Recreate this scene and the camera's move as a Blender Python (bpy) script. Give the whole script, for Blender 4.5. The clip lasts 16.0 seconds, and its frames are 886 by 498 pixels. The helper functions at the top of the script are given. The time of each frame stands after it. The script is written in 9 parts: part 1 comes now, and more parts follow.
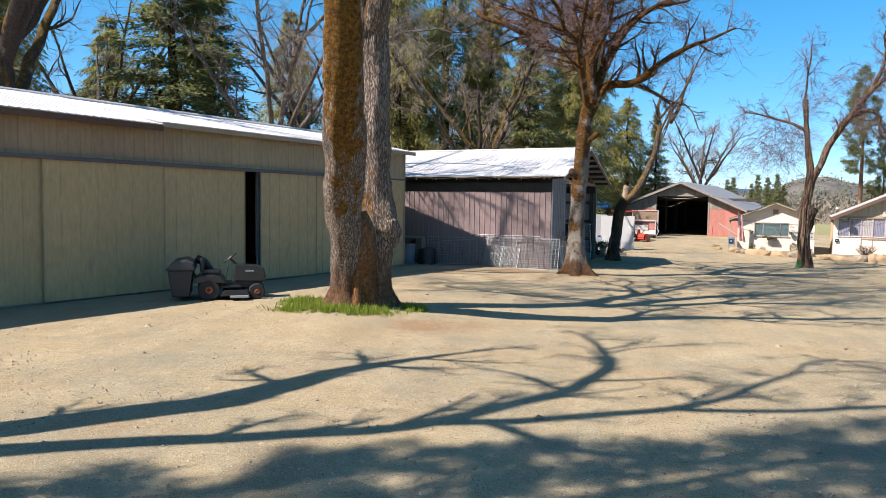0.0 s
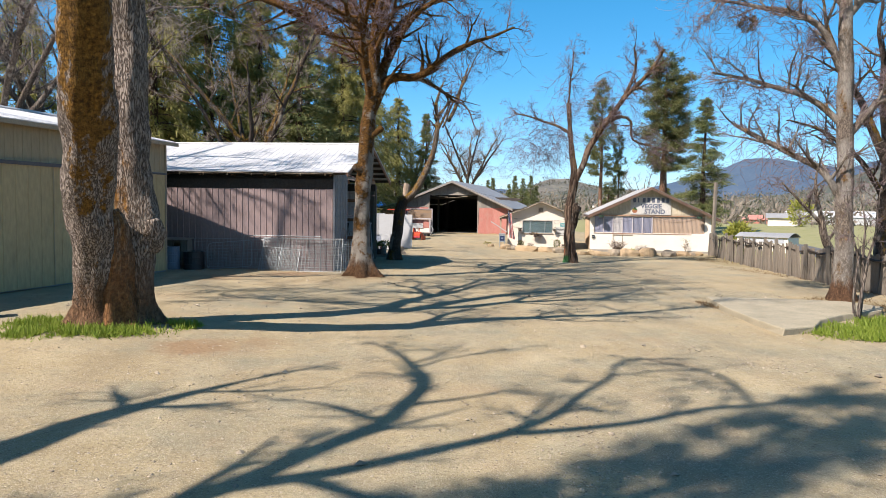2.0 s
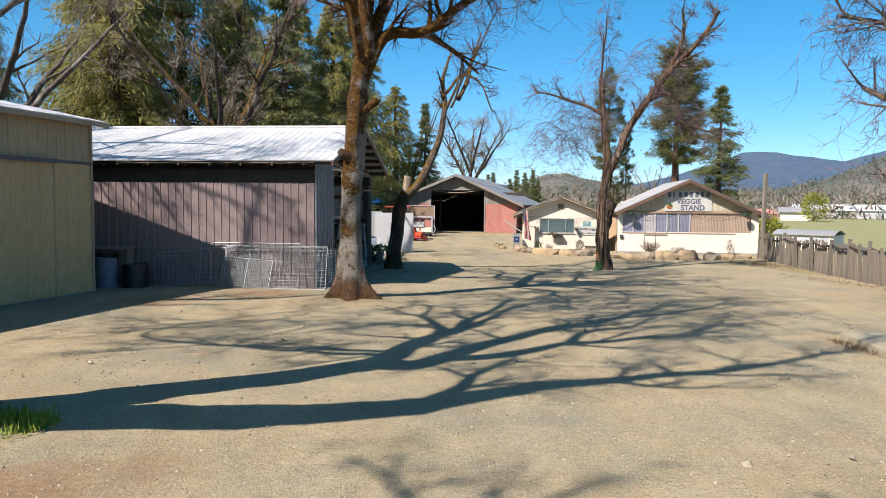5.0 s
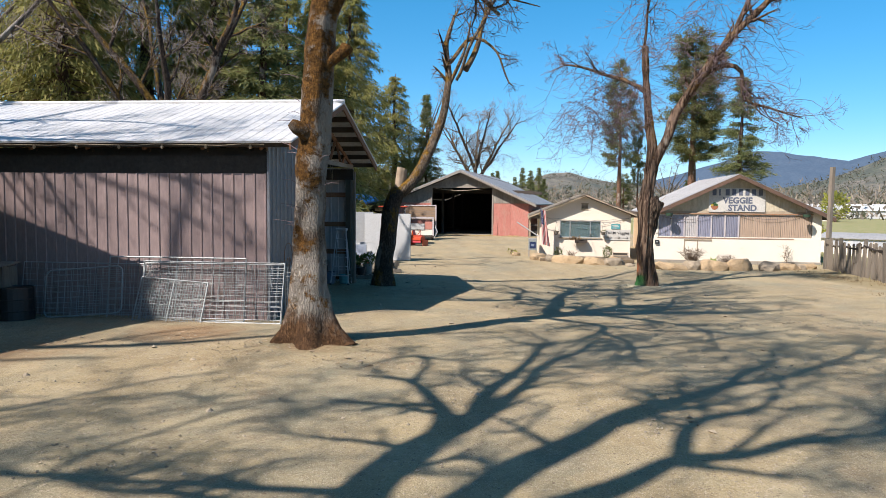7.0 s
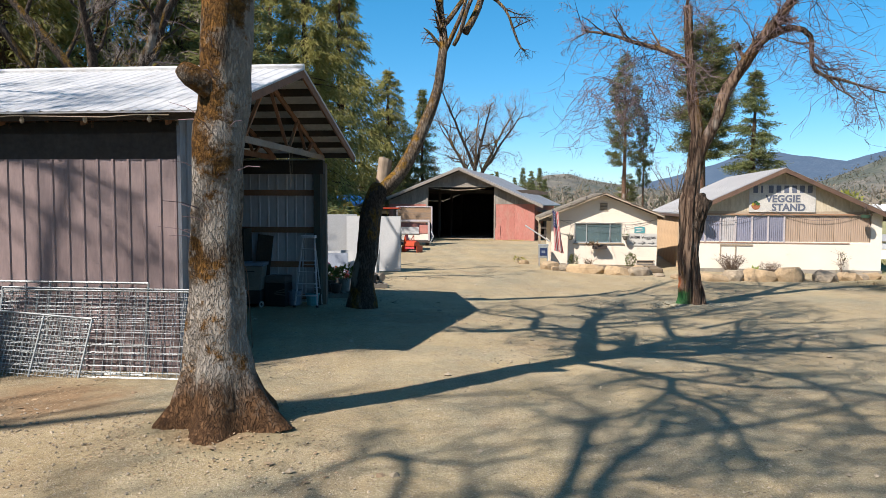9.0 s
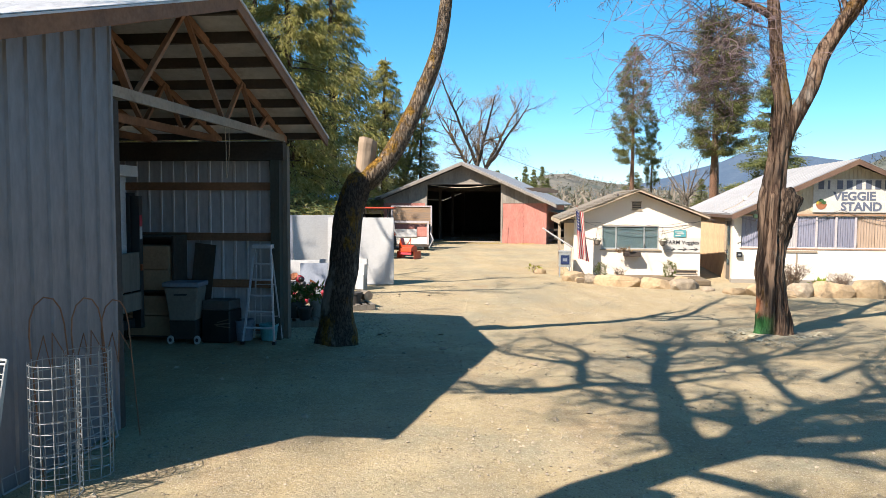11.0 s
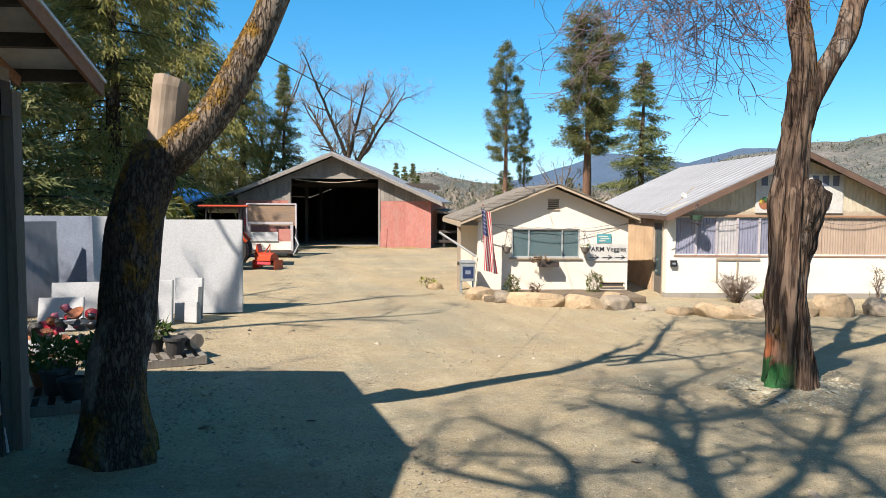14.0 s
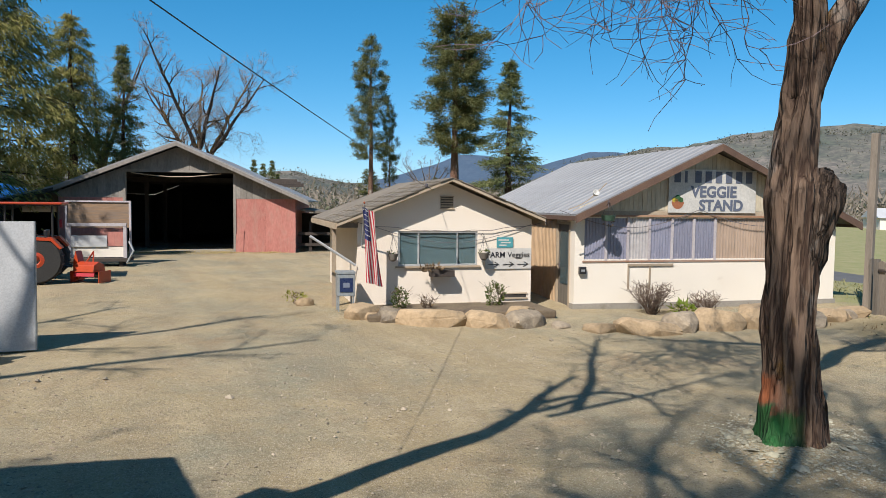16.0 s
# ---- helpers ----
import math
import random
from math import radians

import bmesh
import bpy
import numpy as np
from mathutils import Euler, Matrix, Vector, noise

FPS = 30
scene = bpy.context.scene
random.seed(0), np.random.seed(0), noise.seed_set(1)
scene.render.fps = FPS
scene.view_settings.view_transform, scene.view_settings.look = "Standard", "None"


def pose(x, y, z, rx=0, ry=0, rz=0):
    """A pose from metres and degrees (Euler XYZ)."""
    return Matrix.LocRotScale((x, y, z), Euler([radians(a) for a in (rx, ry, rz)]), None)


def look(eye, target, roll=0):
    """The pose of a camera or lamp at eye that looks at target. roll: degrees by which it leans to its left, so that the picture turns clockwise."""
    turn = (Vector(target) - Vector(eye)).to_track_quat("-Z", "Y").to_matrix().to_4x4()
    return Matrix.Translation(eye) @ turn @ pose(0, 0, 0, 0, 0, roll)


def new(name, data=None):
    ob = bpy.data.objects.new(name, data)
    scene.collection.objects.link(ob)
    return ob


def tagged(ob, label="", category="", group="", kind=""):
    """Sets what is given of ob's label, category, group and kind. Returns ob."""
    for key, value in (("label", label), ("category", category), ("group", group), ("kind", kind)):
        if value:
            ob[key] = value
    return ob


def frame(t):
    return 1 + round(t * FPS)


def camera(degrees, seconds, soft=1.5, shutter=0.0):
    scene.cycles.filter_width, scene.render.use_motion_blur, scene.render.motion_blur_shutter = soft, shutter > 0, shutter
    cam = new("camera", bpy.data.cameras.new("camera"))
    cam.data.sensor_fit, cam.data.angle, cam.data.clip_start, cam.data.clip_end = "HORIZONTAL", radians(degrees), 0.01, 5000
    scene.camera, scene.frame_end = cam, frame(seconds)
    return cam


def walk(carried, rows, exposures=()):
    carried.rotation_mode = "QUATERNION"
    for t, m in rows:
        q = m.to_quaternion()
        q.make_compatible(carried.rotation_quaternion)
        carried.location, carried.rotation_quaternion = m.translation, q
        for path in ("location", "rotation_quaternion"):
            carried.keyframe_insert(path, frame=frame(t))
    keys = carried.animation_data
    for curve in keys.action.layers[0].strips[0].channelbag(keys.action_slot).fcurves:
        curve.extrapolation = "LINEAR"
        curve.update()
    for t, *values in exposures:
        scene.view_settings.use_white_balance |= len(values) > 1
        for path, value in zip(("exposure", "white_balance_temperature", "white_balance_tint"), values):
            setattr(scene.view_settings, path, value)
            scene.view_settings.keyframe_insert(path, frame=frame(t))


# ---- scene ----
cam = camera(63.1, 16.0, soft=0.8)
PATH = [
    (0, (1.243, 1.373, 2.473), (0.849, 3.33, 2.352), 0.8),
    (0.5, (1.055, 1.76, 2.474), (0.829, 3.744, 2.355), 0.8),
    (1, (0.927, 2.134, 2.452), (0.865, 4.13, 2.334), 0.8),
    (1.5, (0.807, 2.534, 2.447), (0.907, 4.528, 2.331), 0.8),
    (2, (0.69, 3.019, 2.432), (0.926, 5.002, 2.317), 0.8),
    (2.5, (0.639, 3.466, 2.444), (0.887, 5.447, 2.328), 0.8),
    (3, (0.572, 4.087, 2.464), (0.823, 6.068, 2.346), 0.8),
    (3.5, (0.565, 4.968, 2.485), (0.817, 6.948, 2.363), 0.7),
    (4, (0.636, 5.97, 2.498), (0.886, 7.951, 2.374), 0.6),
    (6.5, (1.446, 13.701, 2.491), (1.685, 15.683, 2.361), 0.4),
    (7, (1.611, 14.796, 2.486), (1.849, 16.777, 2.357), 0.5),
    (7.5, (1.746, 15.803, 2.451), (1.987, 17.785, 2.325), 0.3),
    (8, (1.966, 17.109, 2.45), (2.207, 19.09, 2.323), 0.4),
    (8.5, (2.12, 18.224, 2.413), (2.362, 20.205, 2.29), 0.2),
    (9, (2.253, 19.381, 2.417), (2.495, 21.362, 2.294), 0.2),
    (11.5, (2.84, 25.025, 2.374), (3.085, 27.006, 2.25), 0.2),
    (12, (2.945, 25.919, 2.368), (3.196, 27.899, 2.243), 0.2),
    (12.5, (3.011, 26.772, 2.358), (3.318, 28.744, 2.234), 0.3),
    (13, (3.097, 27.641, 2.35), (3.507, 29.594, 2.226), 0.3),
    (13.5, (3.195, 28.47, 2.361), (3.691, 30.404, 2.235), 0.3),
    (14, (3.337, 29.385, 2.371), (3.939, 31.288, 2.244), 0.4),
    (14.5, (3.501, 30.255, 2.354), (4.216, 32.118, 2.229), 0.4),
    (15, (3.72, 31.127, 2.332), (4.549, 32.943, 2.209), 0.6),
    (15.5, (3.927, 31.916, 2.313), (4.839, 33.692, 2.192), 0.7),
    (16, (4.128, 32.653, 2.317), (5.08, 34.407, 2.193), 0.6),
]
walk(cam, [(t, look(eye, target, roll)) for t, eye, target, roll in PATH],
     [(0, 1.08, 6800, 18), (3.5, 0.88, 6680, 14), (7.5, 0.86, 6650, 15), (9, 0.86, 6700, 14), (11.5, 1.36, 7000, 14.5), (13, 1.27, 6900, 14.5), (14.5, 0.90, 6650, 13), (16, 0.52, 6450, 12.5)])

# ---- light ----
SUN_K, SUN_ELEV = 0.70, 47.0          # shadow slope on the ground (dy/dx), sun height in degrees
sun_h = Vector((1, SUN_K, 0)).normalized() / math.tan(radians(SUN_ELEV))
sun_data = bpy.data.lights.new("sun", "SUN")
sun_data.energy, sun_data.angle, sun_data.color = 5.0, radians(0.6), (1.0, 0.955, 0.885)
sun = new("sun", sun_data)
sun.matrix_world = look((-20, -10, 40), Vector((-20, -10, 40)) + Vector((sun_h.x, sun_h.y, -1)))

world = bpy.data.worlds.new("sky")
scene.world = world
world.use_nodes = True
wn, wl = world.node_tree.nodes, world.node_tree.links
sky = wn.new("ShaderNodeTexSky")
sky.sky_type, sky.sun_disc = "NISHITA", False
sky.sun_elevation = radians(SUN_ELEV)
sky.sun_rotation = math.atan2(-sun_h.x, -sun_h.y)
sky.air_density, sky.dust_density, sky.ozone_density, sky.altitude = 0.7, 1.0, 4.0, 900
sky_tone = wn.new("ShaderNodeHueSaturation")
sky_tone.inputs["Hue"].default_value, sky_tone.inputs["Saturation"].default_value, sky_tone.inputs["Value"].default_value = 0.487, 1.56, 2.6
sky_even = wn.new("ShaderNodeGamma")      # thin haze: the sky is more even than in clear air
sky_even.inputs["Gamma"].default_value = 0.72
wl.new(sky.outputs[0], sky_even.inputs["Color"])
wl.new(sky_even.outputs[0], sky_tone.inputs["Color"])
wl.new(sky_tone.outputs[0], wn["Background"].inputs[0])
wn["Background"].inputs[1].default_value = 0.065
scene.view_settings.exposure = 0.0


# ---- materials ----
TONE = 0.70      # colours below are matched beside a white card; this brings them to their reflectance


def nodes_of(name):
    m = bpy.data.materials.new(name)
    m.use_nodes = True
    return m, m.node_tree.nodes, m.node_tree.links, m.node_tree.nodes["Principled BSDF"]


def coords(n, l, stretch=(1, 1, 1), world_space=False):
    mp = n.new("ShaderNodeMapping")
    mp.inputs["Scale"].default_value = stretch
    if world_space:
        l.new(n.new("ShaderNodeNewGeometry").outputs["Position"], mp.inputs[0])
    else:
        l.new(n.new("ShaderNodeTexCoord").outputs["Object"], mp.inputs[0])
    return mp.outputs[0]


def noise_of(n, l, co, scale, detail=5.0, rough=0.6):
    t = n.new("ShaderNodeTexNoise")
    t.inputs["Scale"].default_value, t.inputs["Detail"].default_value, t.inputs["Roughness"].default_value = scale, detail, rough
    l.new(co, t.inputs["Vector"])
    return t.outputs["Fac"]


def ramp(n, l, fac, lo, hi):
    r = n.new("ShaderNodeMapRange")
    r.inputs["From Min"].default_value, r.inputs["From Max"].default_value = lo, hi
    l.new(fac, r.inputs["Value"])
    return r.outputs[0]


def mix(n, l, fac, a, b, mode="MIX"):
    x = n.new("ShaderNodeMix")
    x.data_type, x.blend_type = "RGBA", mode
    for sock, v in ((x.inputs["Factor"], fac), (x.inputs["A"], a), (x.inputs["B"], b)):
        if isinstance(v, (int, float)):
            sock.default_value = v
        elif isinstance(v, tuple):
            sock.default_value = (*(c * TONE for c in v), 1)
        else:
            l.new(v, sock)
    return x.outputs["Result"]


def bump(n, l, bsdf, fac, strength, dist):
    b = n.new("ShaderNodeBump")
    b.inputs["Strength"].default_value, b.inputs["Distance"].default_value = strength, dist
    l.new(fac, b.inputs["Height"])
    l.new(b.outputs[0], bsdf.inputs["Normal"])


def surf(name, base, other, rough=0.8, metal=0.0, grain=30.0, patch=1.2, stretch=(1, 1, 1), stain=None, stain_at=(0.55, 0.75),
         relief=0.3, depth=0.004, vary=0.12, island=False, world_space=False, spec=0.5):
    """A surface with grain and patches of two colours, stains, per-piece variation and fine relief."""
    m, n, l, b = nodes_of(name)
    co = coords(n, l, stretch, world_space)
    big, fine = noise_of(n, l, co, patch, 4), noise_of(n, l, co, grain, 6)
    col = mix(n, l, ramp(n, l, big, 0.35, 0.65), base, other)
    col = mix(n, l, ramp(n, l, fine, 0.3, 0.7), col, mix(n, l, 0.25, col, (0, 0, 0)))
    if stain:
        st = noise_of(n, l, co, patch * 2.7, 6, 0.7)
        col = mix(n, l, ramp(n, l, st, *stain_at), col, stain)
    if vary:
        if island:
            rnd = n.new("ShaderNodeNewGeometry").outputs["Random Per Island"]
        else:
            rnd = n.new("ShaderNodeObjectInfo").outputs["Random"]
        hs = n.new("ShaderNodeHueSaturation")
        l.new(ramp(n, l, rnd, 0, 1), hs.inputs["Value"])
        mr = hs.inputs["Value"].links[0].from_node
        mr.inputs["To Min"].default_value, mr.inputs["To Max"].default_value = 1 - vary, 1 + vary
        l.new(col, hs.inputs["Color"])
        col = hs.outputs[0]
    l.new(col, b.inputs["Base Color"])
    b.inputs["Metallic"].default_value = metal
    b.inputs["Specular IOR Level"].default_value = spec
    rr = ramp(n, l, fine, 0.2, 0.8)
    rr.node.inputs["To Min"].default_value, rr.node.inputs["To Max"].default_value = max(0.02, rough - 0.1), min(1, rough + 0.1)
    l.new(rr, b.inputs["Roughness"])
    if relief:
        bump(n, l, b, fine, relief, depth)
    return m


def bark_mat(name, light, dark, moss, moss_lo=0.5, moss_hi=0.62, side=(0, 0, 0), furrow=15.0, tall=0.22, marks=False, lichen=(0.58, 0.66), rise=0.0, moss_scale=2.3, squash=0.45, foot=None, foot_up=0.0):
    """Furrowed bark, with moss or lichen in patches that favour one side."""
    m, n, l, b = nodes_of(name)
    co = coords(n, l, (1, 1, tall), True)
    rid = n.new("ShaderNodeMath")
    rid.operation = "SUBTRACT"
    rid.inputs[1].default_value = 0.5
    l.new(noise_of(n, l, co, furrow, 3, 0.55), rid.inputs[0])
    ab = n.new("ShaderNodeMath")
    ab.operation = "ABSOLUTE"
    l.new(rid.outputs[0], ab.inputs[0])
    crack = ramp(n, l, ab.outputs[0], 0.0, 0.10)
    fine = noise_of(n, l, co, 40, 6)
    big = noise_of(n, l, coords(n, l, (1, 1, 0.6), True), 1.6, 5)
    col = mix(n, l, crack, dark, light)
    col = mix(n, l, ramp(n, l, fine, 0.35, 0.7), mix(n, l, 0.35, col, (0.02, 0.015, 0.01)), col)
    col = mix(n, l, ramp(n, l, big, *lichen), col, mix(n, l, 0.6, col, (0.52, 0.48, 0.42)))
    geo = n.new("ShaderNodeNewGeometry")
    dot = n.new("ShaderNodeVectorMath")
    dot.operation = "DOT_PRODUCT"
    dot.inputs[1].default_value = side
    l.new(geo.outputs["Normal"], dot.inputs[0])
    mo = n.new("ShaderNodeMath")
    mo.operation = "MULTIPLY_ADD"
    mo.inputs[1].default_value = 0.16
    l.new(dot.outputs["Value"], mo.inputs[0])
    up = n.new("ShaderNodeSeparateXYZ")
    l.new(geo.outputs["Position"], up.inputs[0])
    higher = n.new("ShaderNodeMath")
    higher.operation = "MULTIPLY_ADD"
    higher.inputs[1].default_value = rise
    l.new(up.outputs["Z"], higher.inputs[0])
    l.new(noise_of(n, l, coords(n, l, (1, 1, squash), True), moss_scale, 10, 0.72), higher.inputs[2])
    l.new(higher.outputs[0], mo.inputs[2])
    mm = ramp(n, l, mo.outputs[0], moss_lo, moss_hi)
    mcol = mix(n, l, ramp(n, l, noise_of(n, l, coords(n, l, (1, 1, 1.3), True), 11, 8, 0.7), 0.38, 0.62), moss, tuple(c * 0.28 for c in moss))
    col = mix(n, l, mm, col, mcol)
    if foot:
        # rusty moss and splashed soil climbing from the root
        low = n.new("ShaderNodeMath")
        low.operation = "MULTIPLY_ADD"
        low.inputs[1].default_value = 1.3
        l.new(noise_of(n, l, coords(n, l, (1, 1, 0.5), True), 3.5, 6, 0.65), low.inputs[0])
        l.new(up.outputs["Z"], low.inputs[2])
        col = mix(n, l, ramp(n, l, low.outputs[0], 1.36 + foot_up, 1.05 + 0.4 * foot_up), col, mix(n, l, ramp(n, l, noise_of(n, l, coords(n, l, (1, 1, 1), True), 14, 6), 0.35, 0.65), tuple(c * 0.45 for c in foot), foot))
    if marks:
        # sprayed paint marks low on one side: green, with orange above
        pos = n.new("ShaderNodeSeparateXYZ")
        l.new(geo.outputs["Position"], pos.inputs[0])
        zz = n.new("ShaderNodeMath")
        zz.operation = "MULTIPLY_ADD"
        zz.inputs[1].default_value = 0.5
        l.new(noise_of(n, l, coords(n, l, (1, 1, 1), True), 5, 4), zz.inputs[0])
        l.new(pos.outputs["Z"], zz.inputs[2])
        for face, lo, hi, paint, f0, f1 in (((-0.8, 0.6, 0), 0.42, 0.80, (0.42, 0.13, 0.05), 13.80, 13.94), ((-0.8, 0.6, 0), -0.5, 0.48, (0.02, 0.15, 0.04), 13.56, 13.72)):
            fd = n.new("ShaderNodeVectorMath")
            fd.operation = "DOT_PRODUCT"
            fd.inputs[1].default_value = face
            l.new(geo.outputs["Position"], fd.inputs[0])
            m1 = n.new("ShaderNodeMath")
            m1.operation = "MULTIPLY"
            l.new(ramp(n, l, zz.outputs[0], hi, hi - 0.1), m1.inputs[0])
            l.new(ramp(n, l, zz.outputs[0], lo, lo + 0.08), m1.inputs[1])
            m2 = n.new("ShaderNodeMath")
            m2.operation = "MULTIPLY"
            l.new(m1.outputs[0], m2.inputs[0])
            l.new(ramp(n, l, fd.outputs["Value"], f0, f1), m2.inputs[1])
            m3 = n.new("ShaderNodeMath")
            m3.operation = "MULTIPLY"
            m3.inputs[1].default_value = 0.85
            l.new(m2.outputs[0], m3.inputs[0])
            col = mix(n, l, m3.outputs[0], col, paint)
    l.new(col, b.inputs["Base Color"])
    b.inputs["Roughness"].default_value = 0.92
    b.inputs["Specular IOR Level"].default_value = 0.2
    h = n.new("ShaderNodeMath")
    h.operation = "MULTIPLY_ADD"
    h.inputs[1].default_value = 0.4
    l.new(fine, h.inputs[0])
    l.new(crack, h.inputs[2])
    bump(n, l, b, h.outputs[0], 1.0, 0.03)
    return m


def leaf_mat(name, a, c, bright, thin=0.35):
    """Foliage: each leaf or spray differs in colour, and lets some light through."""
    m, n, l, b = nodes_of(name)
    rnd = n.new("ShaderNodeNewGeometry").outputs["Random Per Island"]
    big = noise_of(n, l, coords(n, l, (1, 1, 1), True), 0.6, 4)
    col = mix(n, l, ramp(n, l, big, 0.35, 0.65), a, c)
    col = mix(n, l, ramp(n, l, rnd, 0.55, 1.0), col, bright)
    l.new(col, b.inputs["Base Color"])
    b.inputs["Roughness"].default_value = 0.7
    b.inputs["Specular IOR Level"].default_value = 0.25
    tr = n.new("ShaderNodeBsdfTranslucent")
    l.new(col, tr.inputs[0])
    ms = n.new("ShaderNodeMixShader")
    ms.inputs[0].default_value = thin
    l.new(b.outputs[0], ms.inputs[1])
    l.new(tr.outputs[0], ms.inputs[2])
    l.new(ms.outputs[0], n["Material Output"].inputs[0])
    return m


def ground_mat():
    m, n, l, b = nodes_of("packed dirt and gravel")
    co = coords(n, l, (1, 1, 1), True)
    big = noise_of(n, l, co, 0.16, 5, 0.6)
    mid = noise_of(n, l, co, 0.9, 6, 0.65)
    fine = noise_of(n, l, co, 17, 8, 0.75)
    grit = n.new("ShaderNodeTexVoronoi")
    grit.inputs["Scale"].default_value = 55
    l.new(co, grit.inputs["Vector"])
    col = mix(n, l, ramp(n, l, big, 0.38, 0.62), (0.47, 0.37, 0.205), (0.515, 0.415, 0.235))
    col = mix(n, l, ramp(n, l, mid, 0.45, 0.72), col, (0.61, 0.51, 0.32))
    col = mix(n, l, ramp(n, l, noise_of(n, l, co, 0.33, 6, 0.75), 0.45, 0.64), col, (0.345, 0.325, 0.22))
    col = mix(n, l, ramp(n, l, noise_of(n, l, co, 0.45, 6, 0.7), 0.55, 0.75), col, (0.42, 0.28, 0.14))
    stone = n.new("ShaderNodeSeparateColor")
    l.new(grit.outputs["Color"], stone.inputs[0])
    col = mix(n, l, ramp(n, l, stone.outputs[0], 0.95, 0.98), col, (0.58, 0.48, 0.35))
    col = mix(n, l, ramp(n, l, stone.outputs[1], 0.96, 0.985), col, (0.24, 0.18, 0.12))
    col = mix(n, l, ramp(n, l, fine, 0.3, 0.7), mix(n, l, 0.34, col, (0.14, 0.09, 0.05)), col)
    # wheel-worn streaks along the yard, hand-sized blotches, loose grit
    worn = noise_of(n, l, coords(n, l, (1.0, 0.16, 1), True), 1.5, 6, 0.65)
    col = mix(n, l, ramp(n, l, worn, 0.42, 0.66), col, mix(n, l, 0.30, col, (0.20, 0.15, 0.10)))
    blotch = noise_of(n, l, co, 4.5, 6, 0.7)
    col = mix(n, l, ramp(n, l, blotch, 0.50, 0.68), col, mix(n, l, 0.30, col, (0.22, 0.165, 0.11)))
    chip = n.new("ShaderNodeTexVoronoi")
    chip.inputs["Scale"].default_value = 130
    l.new(co, chip.inputs["Vector"])
    chips = n.new("ShaderNodeSeparateColor")
    l.new(chip.outputs["Color"], chips.inputs[0])
    col = mix(n, l, ramp(n, l, chips.outputs[0], 0.80, 0.9), col, mix(n, l, 0.45, col, (0.16, 0.12, 0.085)))
    col = mix(n, l, ramp(n, l, chips.outputs[1], 0.84, 0.92), col, mix(n, l, 0.5, col, (0.70, 0.60, 0.46)))
    # grass: far fields past the fence, and lawn strips
    vc = n.new("ShaderNodeVertexColor")
    vc.layer_name = "cover"
    sep = n.new("ShaderNodeSeparateColor")
    l.new(vc.outputs[0], sep.inputs[0])
    gcol = mix(n, l, ramp(n, l, mid, 0.35, 0.65), (0.26, 0.27, 0.11), (0.36, 0.32, 0.17))
    dry = mix(n, l, ramp(n, l, fine, 0.35, 0.65), (0.28, 0.22, 0.12), (0.36, 0.30, 0.18))
    wob = n.new("ShaderNodeMath")
    wob.operation = "MULTIPLY_ADD"
    wob.inputs[1].default_value = 0.7
    l.new(mid, wob.inputs[0])
    l.new(sep.outputs[0], wob.inputs[2])
    col = mix(n, l, ramp(n, l, wob.outputs[0], 0.78, 0.95), col, gcol)
    wob2 = n.new("ShaderNodeMath")
    wob2.operation = "MULTIPLY_ADD"
    wob2.inputs[1].default_value = 0.7
    l.new(mid, wob2.inputs[0])
    l.new(sep.outputs[1], wob2.inputs[2])
    col = mix(n, l, ramp(n, l, wob2.outputs[0], 0.75, 1.0), col, dry)
    wob3 = n.new("ShaderNodeMath")
    wob3.operation = "MULTIPLY_ADD"
    wob3.inputs[1].default_value = 0.8
    l.new(noise_of(n, l, co, 2.2, 6, 0.7), wob3.inputs[0])
    l.new(sep.outputs[2], wob3.inputs[2])
    col = mix(n, l, ramp(n, l, wob3.outputs[0], 0.72, 1.05), col, mix(n, l, ramp(n, l, fine, 0.35, 0.65), (0.25, 0.155, 0.085), (0.40, 0.275, 0.16)))
    l.new(col, b.inputs["Base Color"])
    b.inputs["Roughness"].default_value = 0.95
    b.inputs["Specular IOR Level"].default_value = 0.15
    hh = n.new("ShaderNodeMath")
    hh.operation = "MULTIPLY_ADD"
    hh.inputs[1].default_value = 0.5
    l.new(fine, hh.inputs[0])
    l.new(mid, hh.inputs[2])
    bump(n, l, b, hh.outputs[0], 1.0, 0.04)
    return m


def glass_mat(name, tint, rough=0.05):
    m, n, l, b = nodes_of(name)
    b.inputs["Base Color"].default_value = (*tint, 1)
    b.inputs["Roughness"].default_value = rough
    b.inputs["Transmission Weight"].default_value = 0.85
    b.inputs["IOR"].default_value = 1.45
    return m


M_GROUND = ground_mat()
M_BARK_OLD = bark_mat("old furrowed grey bark", (0.47, 0.385, 0.315), (0.115, 0.08, 0.06), (0.34, 0.165, 0.04), 0.62, 0.74, side=(-1.2, -0.3, 0.1), furrow=24, tall=0.24, lichen=(0.62, 0.8), moss_scale=1.6, squash=0.5, foot=(0.30, 0.17, 0.095), foot_up=0.9)
M_BARK_MOSSY = bark_mat("old furrowed bark under rust moss", (0.47, 0.385, 0.315), (0.115, 0.08, 0.06), (0.36, 0.18, 0.035), 1.05, 1.12, side=(0.9, -2.4, 0.0), furrow=24, tall=0.24, lichen=(0.62, 0.8), rise=0.08, moss_scale=3.0, squash=0.8, foot=(0.30, 0.165, 0.09), foot_up=0.5)
